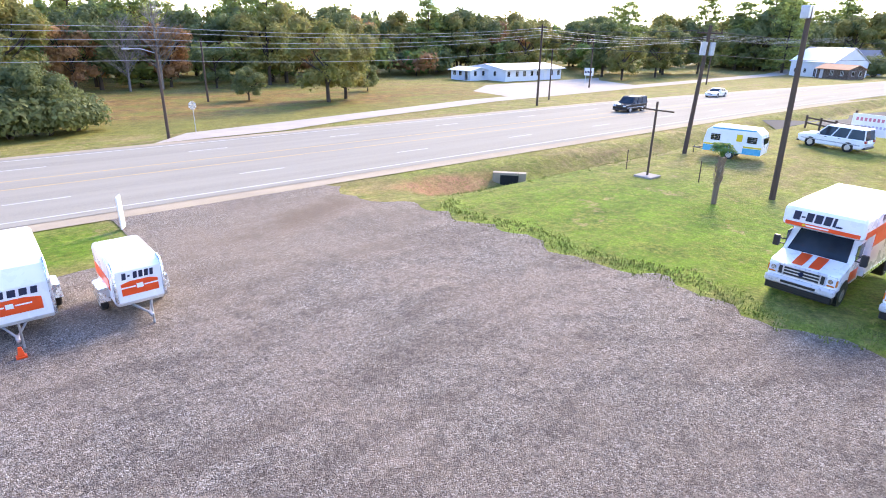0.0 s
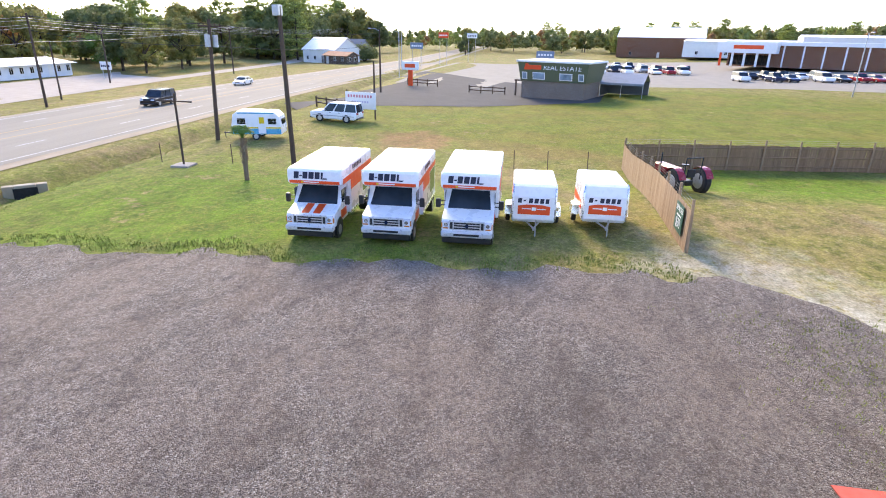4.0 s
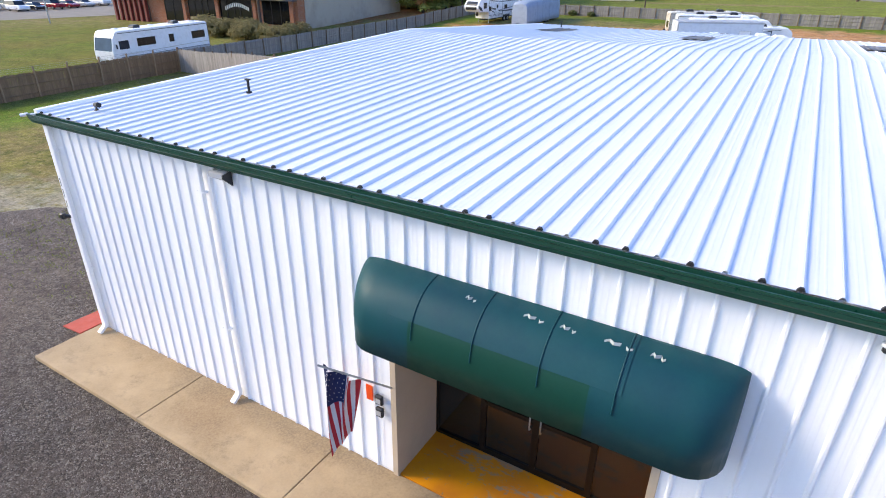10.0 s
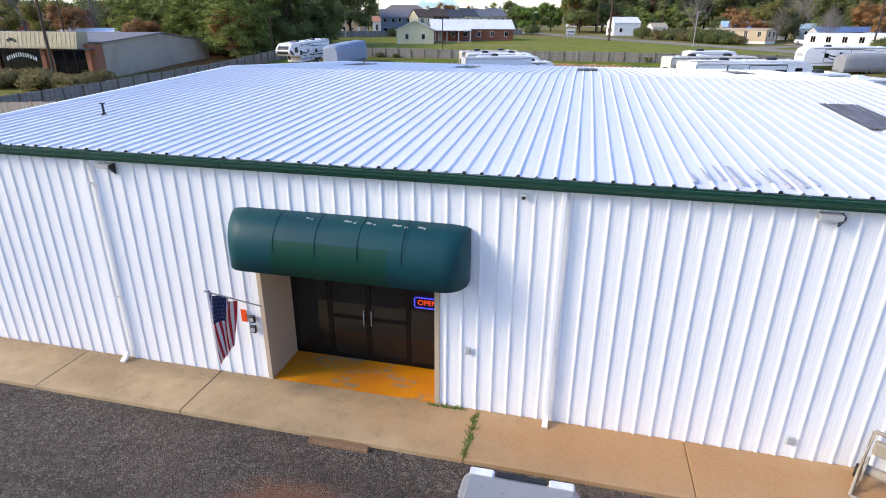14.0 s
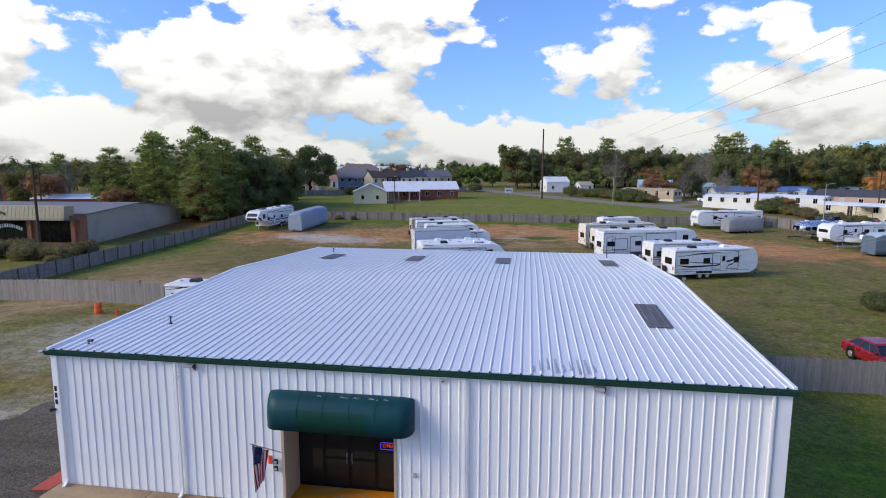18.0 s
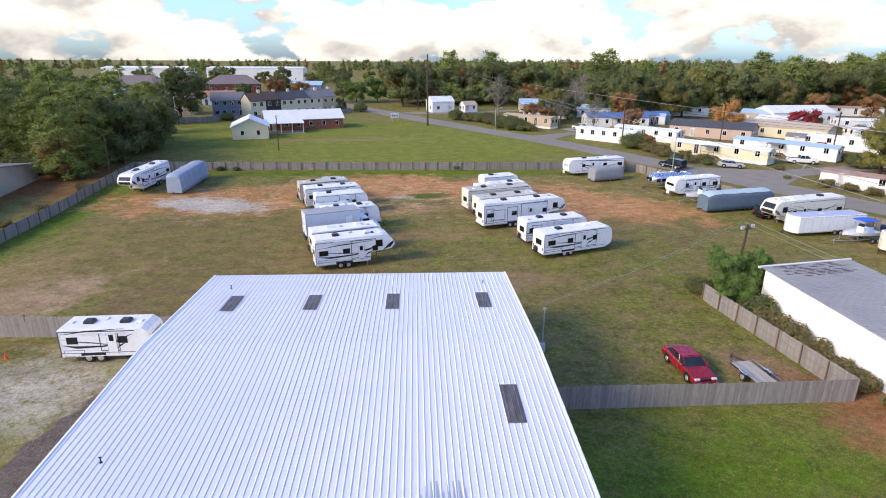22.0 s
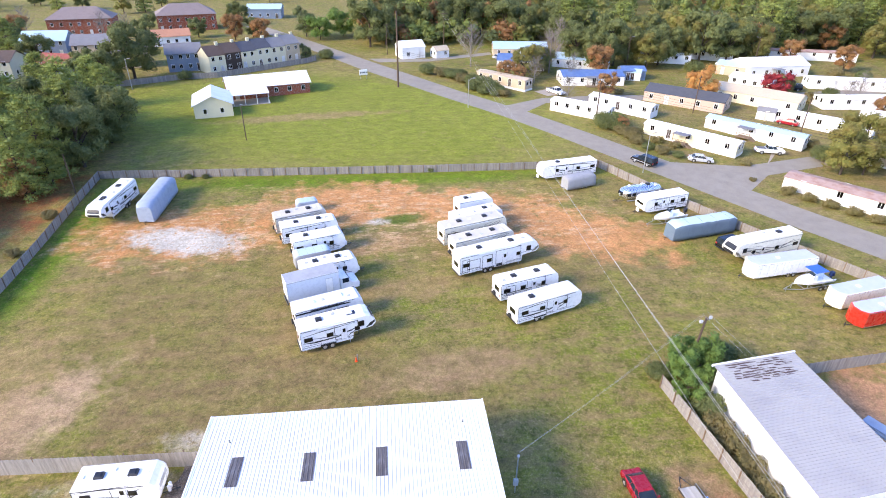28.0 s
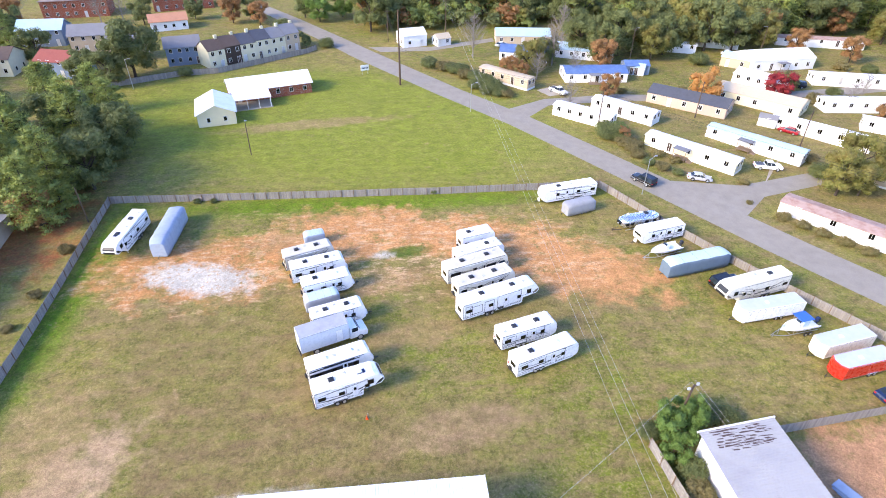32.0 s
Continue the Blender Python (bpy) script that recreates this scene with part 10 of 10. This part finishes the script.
def leaves(me, rng, centre, radius, n, size, flat=.6, spiky=False):
    """Leaf sprays on the outside of a rounded clump; spiky: long thin needles."""
    for _ in range(n):
        a, c = rng.uniform(0, 6.283), rng.uniform(-.8, 1)
        sn = math.sqrt(max(0, 1 - c * c))
        d = Vector((sn * math.cos(a), sn * math.sin(a), c))
        r = rng.uniform(.60, 1.12)
        p = Vector(centre) + Vector((d.x * radius[0], d.y * radius[1], d.z * radius[2])) * r
        nrm = (d + Vector((rng.gauss(0, .45), rng.gauss(0, .45), rng.gauss(.3, .35)))).normalized()
        side = nrm.orthogonal().normalized()
        side.rotate(Matrix.Rotation(rng.uniform(0, 6.283), 3, nrm))
        up = nrm.cross(side)
        s = size * rng.uniform(.55, 1.35)
        if spiky:
            out = (d + Vector((rng.gauss(0, .4), rng.gauss(0, .4), rng.gauss(.25, .3)))).normalized() * s * 1.5
            me.add([p - side * s * .32, p + side * s * .32, p + out], [(0, 1, 2)])
        else:
            me.add([p - side * s, p + side * s * rng.uniform(.5, 1) - up * s * flat * rng.uniform(.3, 1.2), p + up * s * flat * rng.uniform(.9, 1.9)], [(0, 1, 2)])


def clump(me, rng, centre, radius, rows=4, sides=7):
    """The dense inside of a leafy clump: a lumpy rounded body."""
    ring = []
    for q in range(rows):
        e = radians(-70 + 150 * q / (rows - 1))
        ring.append([(centre[0] + radius[0] * .64 * math.cos(e) * math.cos(k * 6.283 / sides) * rng.uniform(.75, 1.12), centre[1] + radius[1] * .64 * math.cos(e) * math.sin(k * 6.283 / sides) * rng.uniform(.75, 1.12), centre[2] + radius[2] * .64 * math.sin(e) * rng.uniform(.85, 1.1)) for k in range(sides)])
    me.loft(ring, 0, smooth=False)


def limbs(me, rng, base, h, spread, n, r):
    tips = []
    for k in range(n):
        a = 6.283 * k / n + rng.uniform(-.4, .4)
        z0 = h * rng.uniform(.14, .55)
        p0 = Vector((base[0], base[1], z0))
        reach = spread * rng.uniform(.6, 1.0)
        p1 = p0 + Vector((math.cos(a) * reach * .5, math.sin(a) * reach * .5, h * rng.uniform(.10, .2)))
        p2 = p0 + Vector((math.cos(a) * reach, math.sin(a) * reach, h * rng.uniform(.16, .36)))
        me.tube([p0, p1, p2], r * .45, 6, taper=r * .12, cap=False)
        tips.append(p2)
        for q in range(2):
            b = a + rng.uniform(-.9, .9)
            p3 = p1 + Vector((math.cos(b) * reach * .5, math.sin(b) * reach * .5, h * rng.uniform(.1, .25)))
            me.tube([p1, p3], r * .2, 5, taper=r * .06, cap=False)
            tips.append(p3)
    return tips


TREES = {}


def tree_kind(key, h, spread, leaf, n, seed, label, size=.42, kind="oak"):
    rng = random.Random(seed)
    ob = thing("pine_tree" if kind == "pine" else "shrub" if kind == "shrub" else "tree", label, "shrub" if kind == "shrub" else "tree", pose(0, 0, -400))
    tr, cr = Mesh(), Mesh()
    if kind == "oak":
        tr.tube([(0, 0, -.2), (.1, .05, h * .25), (0, .1, h * .5), (.1, 0, h * .8)], h * .026, 9, taper=h * .006, cap=False)
        tips = limbs(tr, rng, (0, 0), h, spread, 7, h * .03)
        lobes = tips + [Vector((spread * .4, spread * .3, h * .3)), Vector((-spread * .45, -spread * .2, h * .34)), Vector((0, 0, h * .82)), *[Vector((math.cos(q * 1.05) * spread * .62, math.sin(q * 1.05) * spread * .62, h * (.22 + .05 * (q % 3)))) for q in range(6)], Vector((spread * .25, 0, h * .75)), Vector((-spread * .25, .2, h * .7))]
        per = n // len(lobes)
        for p in lobes:
            rr = spread * rng.uniform(.26, .42)
            c = p + Vector((0, 0, rr * .2))
            clump(cr, rng, c, (rr, rr, rr * .8))
            leaves(cr, rng, c, (rr, rr, rr * .8), per, size)
    elif kind == "pine":
        tr.tube([(0, 0, -.2), (.15, .1, h * .4), (.05, 0, h * .95)], h * .018, 8, taper=h * .004, cap=False)
        tiers = 13
        for k in range(tiers):
            u = k / (tiers - 1)
            z = h * (.10 + .86 * u)
            reach = spread * (math.sin(math.pi * (.30 + .62 * u)) ** .8) * rng.uniform(.75, 1.1) + .25
            count = 6 if u < .75 else 4
            for q in range(count):
                a = 6.283 * q / count + rng.uniform(-.5, .5) + k
                far = reach * rng.uniform(.75, 1.1)
                p = Vector((math.cos(a) * far, math.sin(a) * far, z + rng.uniform(-.5, .7)))
                tr.tube([(0, 0, z - .4), p], h * .004, 4, taper=.01, cap=False)
                for w, rr in ((1.0, rng.uniform(.75, 1.25)), (.55, rng.uniform(.8, 1.2))):
                    c = Vector((p.x * w, p.y * w, p.z - .1))
                    clump(cr, rng, c, (rr, rr, rr * .55), 3, 6)
                    leaves(cr, rng, c, (rr, rr, rr * .55), n // (tiers * 12), size, spiky=True)
    elif kind == "bare":
        tr.tube([(0, 0, -.2), (.1, 0, h * .3), (0, .1, h * .6), (0, 0, h)], h * .018, 8, taper=.02, cap=False)
        for k in range(60):
            z = h * rng.uniform(.18, .85)
            a, up = rng.uniform(0, 6.283), rng.uniform(.5, 1.1)
            L = spread * (1.1 - z / h) * rng.uniform(.7, 1.3) + .5
            p0 = Vector((0, 0, z))
            p1 = p0 + Vector((math.cos(a) * L * .6, math.sin(a) * L * .6, L * up * .7))
            tr.tube([p0, p1], .045, 4, taper=.012, cap=False)
            for q in range(6):
                b = a + rng.uniform(-1, 1)
                m = p0.lerp(p1, rng.uniform(.3, 1))
                tr.tube([m, m + Vector((math.cos(b) * L * .4, math.sin(b) * L * .4, L * rng.uniform(.2, .7)))], .018, 3, taper=.006, cap=False)
    else:
        for k in range(7):
            a = k * .9
            tr.tube([(0, 0, -.1), (math.cos(a) * spread * .3, math.sin(a) * spread * .3, h * .5)], .04, 5, taper=.015, cap=False)
            p = Vector((math.cos(a) * spread * .55, math.sin(a) * spread * .55, h * rng.uniform(.35, .65)))
            clump(cr, rng, p, (spread * .42, spread * .42, h * .33))
            leaves(cr, rng, p, (spread * .46, spread * .46, h * .36), n // 8, size)
        clump(cr, rng, (0, 0, h * .55), (spread * .5, spread * .5, h * .4))
        leaves(cr, rng, (0, 0, h * .55), (spread * .55, spread * .55, h * .43), n // 8, size)
    part("trunk", tr, BARK if kind != "bare" else BARK_PALE, ob, turned=False)
    if cr.v:
        part("crown", cr, LEAF[leaf], ob, turned=False)
    TREES[key] = ob
    return ob


for k in range(3):
    tree_kind(f"oak{k}", 13, 5.2, "green", 7800, 10 + k, "broad-leaved tree with dark green leaves", .30)
    tree_kind(f"olive{k}", 13, 4.8, "olive", 6400, 20 + k, "broad-leaved tree turning olive and yellow", .27)
    tree_kind(f"pine{k}", 17, 4.6, "pine", 7600, 30 + k, "tall pine with clumped green needles", .36, "pine")
    tree_kind(f"far_oak{k}", 13, 5.2, ("green", "olive", "green")[k], 2300, 50 + k, "broad-leaved tree far off among others", .48)
    tree_kind(f"far_pine{k}", 17, 4.4, "pine", 2300, 60 + k, "tall pine far off among other trees", .55, "pine")
tree_kind("rust", 11, 4.2, "rust", 4600, 41, "tree with thin rust-brown autumn leaves", .24)
tree_kind("orange", 9, 4.0, "orange", 3600, 42, "tree with bright orange autumn leaves", .22)
tree_kind("red", 6, 3.4, "red", 3200, 43, "small tree with crimson leaves", .19)
tree_kind("bare", 11, 4.2, "rust", 0, 44, "leafless tree with bare grey branches", kind="bare")
tree_kind("shrub", 2.2, 1.7, "green", 3600, 45, "dense green leafy shrub on grass", .12, "shrub")
tree_kind("scrub", 1.7, 1.6, "scrub", 1500, 46, "scrubby brown and green bush by a fence", .14, "shrub")
tree_kind("bright", 6, 3.0, "bright", 4200, 47, "bright green leafy bush tree", .20)
USED = {k: False for k in TREES}


def grow(key, x, y, s=1.0, turn=0.0, group=""):
    m = pose(x, y, lie(x, y) - .1, 0, 0, turn) @ Matrix.Diagonal((s, s, s, 1))
    if not USED[key]:
        USED[key] = True
        TREES[key].matrix_basis = m
        return TREES[key]
    ob = copy_thing(TREES[key], Matrix.Identity(4))
    ob.matrix_basis = m
    return ob


rt2 = random.Random(77)
any_of = lambda *names: rt2.choice(names)
r3 = lambda n: n + str(rt2.randrange(3))
# pines beside the yard
for x, y, s in ((-47.5, 104, .95), (-51, 91, .8), (-47, 118, .95), (-50, 97, .9), (-53, 106, .82), (-58, 99, .9), (-49, 113, .85), (-61, 108, 1.05), (-67, 100, .95), (-55, 119, .95), (-66, 117, 1.1), (-50, 126, .8), (-61, 128, .9), (-73, 110, 1.0), (-74, 124, .95), (-69, 138, .8), (-60, 141, .72), (-80, 132, .9), (-84, 112, .85), (-76, 99, .8)):
    grow(r3("pine") if rt2.random() < .72 else r3("oak"), x, y, s, rt2.uniform(0, 360))
for k in range(16):
    grow("shrub", rt2.uniform(-62, -46), rt2.uniform(93, 124), rt2.uniform(1.1, 1.9), rt2.uniform(0, 360))
# oaks round the houses beyond the field
grow("oak0", -60.5, 167.5, 1.3)
grow("oak1", -64, 160, .8)
for x, y, k, s in ((-72, 163, "oak2", .7), (-80, 158, "oak0", .6), (-92, 182, "oak1", .8), (-104, 190, "pine0", .8), (-112, 205, "oak2", .9), (-86, 206, "shrub", 2.2), (-76, 225, "oak1", .7), (-60, 232, "oak0", .6), (-45, 225, "rust", .9), (-40, 232, "oak2", .6), (-35, 222, "rust", .8), (-26, 214, "shrub", 2.0),
                   (-92, 228, "bare", 1.0), (-85, 230, "bare", .9), (-120, 225, "rust", .9), (-130, 215, "oak1", .9), (-125, 240, "bare", 1.0), (-52, 262, "oak0", .8), (-20, 232, "oak1", .8), (-14, 225, "bright", 1.4), (-6, 232, "bright", 1.6), (-110, 165, "pine1", .8), (-120, 150, "oak0", .9), (-100, 150, "oak2", .8), (-16, 193, "oak1", .35), (-24, 206, "shrub", 1.6)):
    grow(k, x, y, s, rt2.uniform(0, 360))
# mobile home park
for x, y, k, s in ((94.7, 90.5, "olive0", .85), (101.5, 95, "olive1", .85), (106, 86, "rust", .8), (112.6, 140.5, "red", 1.05), (90, 136.5, "orange", 1.0), (36.3, 179.1, "bare", 1.25), (50, 163.4, "olive2", .75), (59, 170, "bare", 1.2), (66, 186, "bare", 1.3), (73, 166, "rust", .85), (67, 143, "rust", .6), (55, 137, "bare", .7), (43.5, 160, "rust", .6), (75, 172, "oak0", 1.0), (82, 178, "oak1", 1.15), (70, 180, "oak2", 1.05), (91, 173, "olive0", .9), (98, 190, "oak2", 1.0),
                   (127, 172, "shrub", 1.6), (104, 168, "shrub", 1.8), (152, 166, "rust", .8), (160, 150, "olive1", .9), (142, 136, "bare", .7), (127, 120, "rust", .55), (118, 97, "olive2", .7), (132, 92, "oak0", .8), (150, 118, "oak1", .9), (165, 130, "olive0", .9), (172, 150, "oak2", .9), (150, 100, "olive1", .9), (170, 108, "oak0", 1.0), (128, 76, "olive0", .9), (112, 74, "oak1", .7), (140, 82, "oak2", .9)):
    grow(k, x, y, s, rt2.uniform(0, 360))
for x, y, k, s in ((22, 170.6, "shrub", 1.6), (30.9, 164.4, "shrub", 1.5), (28, 167, "shrub", 1.3), (35.5, 148, "shrub", 1.2), (33, 152, "shrub", 1.3), (38, 146, "shrub", .9), (58.5, 118.5, "shrub", 1.5), (61, 117.0, "shrub", 1.2), (63.5, 113.5, "scrub", 1.1), (60.8, 115, "scrub", 1.2), (66.5, 109, "scrub", .9), (69, 106, "scrub", .8), (62, 120, "bright", .5),
                   (79.5, 83.5, "scrub", .9), (81.5, 80.5, "scrub", .9), (83.6, 77.8, "scrub", .9), (85.8, 75.0, "scrub", .9), (88, 72.2, "scrub", .9), (90.2, 69.4, "scrub", .9), (92.4, 66.6, "scrub", .9), (76.2, 89.0, "scrub", .45), (17, 97.6, "shrub", .55), (-27, 97.5, "shrub", .45), (-24, 97.4, "shrub", .4), (-47, 168, "shrub", 1.3), (-9.5, 193, "shrub", 1.5)):
    grow(k, x, y, s, rt2.uniform(0, 360))
# growth between the plank fence and the workshop
for x, y, k, s in ((39.5, 40.5, "bright", .72), (41.8, 42.2, "bright", .66), (38.4, 38.0, "bright", .5), (44.5, 43.0, "shrub", 1.15), (47.0, 42.4, "shrub", .9), (39.6, 36.0, "shrub", 1.0), (39.3, 33.6, "scrub", 1.0), (39.6, 31.4, "scrub", .95), (39.9, 29.0, "scrub", .9), (40.0, 26.6, "scrub", .8), (40.2, 24.4, "scrub", .8), (40.6, 21.8, "scrub", .6), (36.8, 41.2, "shrub", .8)):
    grow(k, x, y, s, rt2.uniform(0, 360))
for x, y, k, s in ((-98, 112, "bare", 1.1), (-104, 106, "olive1", .75), (-92, 118, "oak2", .85), (-112, 108, "bare", 1.2), (-118, 100, "oak0", .7), (-84, 114, "rust", .8), (-78, 122, "bare", 1.2), (-126, 96, "olive2", .8), (-70, 95, "rust", .55)):
    grow(k, x, y, s, rt2.uniform(0, 360))
# scrub before the vacant shop
for k in range(20):
    grow("scrub", rt2.uniform(-64, -45.5), rt2.uniform(53.5, 59.0), rt2.uniform(.8, 1.35), rt2.uniform(0, 360))
for x, y, s in ((-62, 58, .9), (-58, 56.5, .8), (-54, 57.0, .9), (-50, 55, .7), (-66, 59, .6), (-47, 52, .6), (-70, 58.5, .6), (-44.5, 84, .8), (-44.5, 73, .7), (-45, 66, .6)):
    grow("scrub", x, y, s, rt2.uniform(0, 360))
for x, y, s in ((-52, 92, .7), (-92, 100, .8), (-105, 96, .7), (-70, 92, .6), (-118, 106, .8)):
    grow("rust" if x > -100 else "olive1", x, y, s, rt2.uniform(0, 360))
# hedges, overgrown corners and yard trees among the homes
for x, y, k, s in ((34, 158, "shrub", 1.5), (36, 154, "shrub", 1.7), (37.5, 150.5, "shrub", 1.6), (39, 147.5, "shrub", 1.3), (40.5, 145.5, "scrub", 1.2), (31.5, 161, "scrub", 1.5), (29, 165, "shrub", 1.4), (26, 168, "scrub", 1.6), (58.8, 121.2, "shrub", 1.4), (60.2, 119.0, "shrub", 1.7), (61.6, 116.6, "rust", .32), (61.8, 112.5, "scrub", 1.2), (62.0, 109.0, "scrub", 1.1), (63.0, 105.5, "shrub", .8), (65.0, 103.2, "scrub", 1.0), (67.3, 100.8, "shrub", .7),
                   (54.5, 169.0, "olive1", .62), (57.5, 172.0, "oak2", .6), (51.5, 158.0, "bare", .75), (47.0, 157.5, "rust", .5), (62.5, 158.5, "bare", .8), (88, 183, "olive1", 1.0), (97, 178, "oak0", 1.05), (106, 182, "olive2", .95), (132, 181, "olive0", .9), (141, 177, "rust", .75), (128, 139, "shrub", 1.3), (117.5, 143, "oak1", .4), (133.5, 136, "bare", .7), (126, 131, "bare", .65), (120, 135, "scrub", 1.6), (105, 134.5, "shrub", 1.1), (88, 145, "scrub", 1.1), (82, 143, "shrub", .9), (72, 146, "scrub", .9), (145, 160, "scrub", 1.5), (151, 156, "shrub", 1.4), (139, 152, "scrub", 1.2), (96, 97.5, "shrub", 1.5), (99, 90, "olive2", .6), (79, 96, "scrub", .7), (76, 108, "shrub", .8), (92, 112, "scrub", 1.0), (98, 104, "scrub", 1.1), (108, 116, "shrub", 1.2)):
    grow(k, x, y, s, rt2.uniform(0, 360))
# wood's edge behind the homes
for k in range(95):
    u = k / 94
    x = 2 + 225 * u + rt2.uniform(-3, 3)
    y0 = 207 + 14 * math.sin(u * 7) - 26 * ease((u - .30) / .12) * (1 - ease((u - .52) / .12)) + 10 * ease((u - .8) / .2)
    grow(any_of(r3("oak"), r3("far_oak"), r3("olive"), r3("far_oak"), r3("far_oak"), r3("far_pine"), "rust"), x, y0 + rt2.uniform(0, 22), rt2.uniform(.85, 1.25), rt2.uniform(0, 360))
for k in range(22):
    grow(any_of(r3("far_oak"), r3("olive"), r3("far_pine")), rt2.uniform(175, 235), rt2.uniform(60, 205), rt2.uniform(.8, 1.15), rt2.uniform(0, 360))
# across the highway
for x, y, k, s in ((-197, -50.5, "shrub", 2.9), (-201, -51, "shrub", 2.6), (-205, -92, "far_pine0", 1.3), (-215, -88, "far_oak1", 1.4), (-228, -90, "far_pine1", 1.4), (-240, -84, "far_oak0", 1.4), (-250, -90, "far_pine2", 1.35), (-264, -82, "far_oak2", 1.4), (-280, -84, "far_pine0", 1.4), (-298, -80, "far_oak1", 1.4),
                   (-5.0, -64, "oak0", .55), (-1.0, -66, "oak1", .62), (4, -65, "oak2", .62), (-6, -63, "shrub", 2.0), (-3, -62.5, "shrub", 2.2), (0, -62, "shrub", 2.3), (3.5, -62, "shrub", 2.3), (-8.5, -65, "shrub", 1.8), (6.5, -63, "shrub", 2.2), (-8, -70, "oak0", .38), (1.5, -63.5, "oak2", .4), (7, -67, "oak1", .55), (-41.7, -76, "olive0", .95), (-46, -78.5, "olive1", .8), (-27.5, -108, "bare", 1.35), (-22, -106, "bare", 1.1), (-14.8, -108, "rust", 1.0), (-19, -112, "oak0", 1.1), (-30, -112, "rust", 1.0), (-36, -106, "oak2", .6), (-46.7, -108, "olive2", 1.1), (-52, -112, "olive0", 1.2), (-58, -110, "rust", 1.0), (-66, -112, "olive1", 1.0), (-72, -122, "oak1", 1.1), (-62, -98, "shrub", 1.5),
                   (-88, -116, "bright", 1.0), (-98, -124, "pine0", 1.1), (-104, -128, "oak0", 1.2), (-112, -120, "oak1", 1.25), (-124, -82, "olive0", .8), (-120, -110, "olive1", 1.1), (-130, -92, "oak2", 1.1), (-136, -100, "bright", 1.3), (-142, -84, "olive2", .9), (-148, -98, "pine1", 1.1), (-156, -90, "oak0", 1.1), (-165, -96, "olive2", 1.1), (-172, -88, "oak1", 1.1), (-150, -112, "oak2", 1.3),
                   (5, -100, "rust", 1.0), (14, -98, "olive0", 1.1), (24, -96, "oak1", 1.1), (-6, -104, "olive1", 1.15), (-2, -96, "bare", 1.0), (10, -88, "rust", .8), (36, -92, "oak2", 1.0), (20, -80, "rust", .8), (-33, -84, "oak0", .4), (-56, -88, "oak1", .35)):
    grow(k, x, y, s, rt2.uniform(0, 360))
for k in range(60):
    grow(any_of(r3("far_oak"), r3("olive"), r3("far_pine"), r3("far_oak"), "rust"), rt2.uniform(-190, 60), rt2.uniform(-150, -114), rt2.uniform(.95, 1.35), rt2.uniform(0, 360))
for k in range(40):
    grow(any_of(r3("far_oak"), r3("far_pine"), r3("far_oak")), rt2.uniform(-330, -195), rt2.uniform(-125, -74), rt2.uniform(1.15, 1.6), rt2.uniform(0, 360))
for k in range(46):
    grow(any_of(r3("far_oak"), r3("far_pine"), r3("far_oak")), rt2.uniform(-420, -270), rt2.uniform(-30, 170), rt2.uniform(.7, 1.0), rt2.uniform(0, 360))
for k in range(30):
    grow(any_of(r3("far_oak"), r3("far_pine"), r3("far_oak")), rt2.uniform(-230, -95), rt2.uniform(125, 200), rt2.uniform(.6, .95), rt2.uniform(0, 360))
for k in range(30):
    grow(any_of(r3("far_oak"), r3("far_pine"), r3("far_oak")), rt2.uniform(-240, -10), rt2.uniform(300, 430), rt2.uniform(.6, .95), rt2.uniform(0, 360))


def woods(name, label, spots, mat, size, per, seed):
    """Crowns of far woods, joined: uneven heaps of leaf clumps."""
    rng = random.Random(seed)
    me = Mesh()
    for x, y, h in spots:
        r = rng.uniform(2.4, 4.2)
        z = lie(x, y)
        for q in range(3):
            c, rad = (x + rng.uniform(-2, 2), y + rng.uniform(-2, 2), z + h * (.42 + .19 * q)), (r * (1.05 - .18 * q), r * (1.05 - .18 * q), h * .2)
            clump(me, rng, c, rad, 3, 6)
            leaves(me, rng, c, rad, per // 3, size)
    return tagged(part(name, me, mat, turned=False), label, "woods", kind="stuff")


rw = random.Random(5)
spots = {"green": [], "olive": [], "pine": [], "rust": []}


def fill(n, x0, x1, y0, y1, h0, h1, test=lambda x, y: True):
    for _ in range(n):
        x, y = rw.uniform(x0, x1), rw.uniform(y0, y1)
        if test(x, y):
            spots[rw.choices(list(spots), (5, 3, 5, 1))[0]].append((x, y, rw.uniform(h0, h1)))


fill(170, 4, 232, 212, 230, 5, 9)
fill(150, -195, 62, -132, -112, 5, 9)
fill(60, -330, -195, -118, -80, 4, 7)
fill(620, 5, 330, 228, 420, 12, 18)
fill(260, 235, 420, -20, 240, 11, 17)
fill(260, -260, 90, -230, -142, 12, 18)
fill(200, -520, -330, -220, 240, 10, 15)
fill(170, -400, -300, -150, 200, 8, 13)
fill(420, -700, 700, 560, 760, 10, 16)
fill(200, 330, 720, 250, 560, 11, 17)
fill(120, -330, -180, 180, 330, 8, 13)
fill(120, 60, 300, -200, -95, 12, 17)
for k, sp in spots.items():
    woods("woods", "far mixed woods in " + {"green": "dark green", "olive": "olive and yellow", "pine": "pine green", "rust": "rusty brown"}[k], sp, LEAF[k], .66, 132, len(sp))
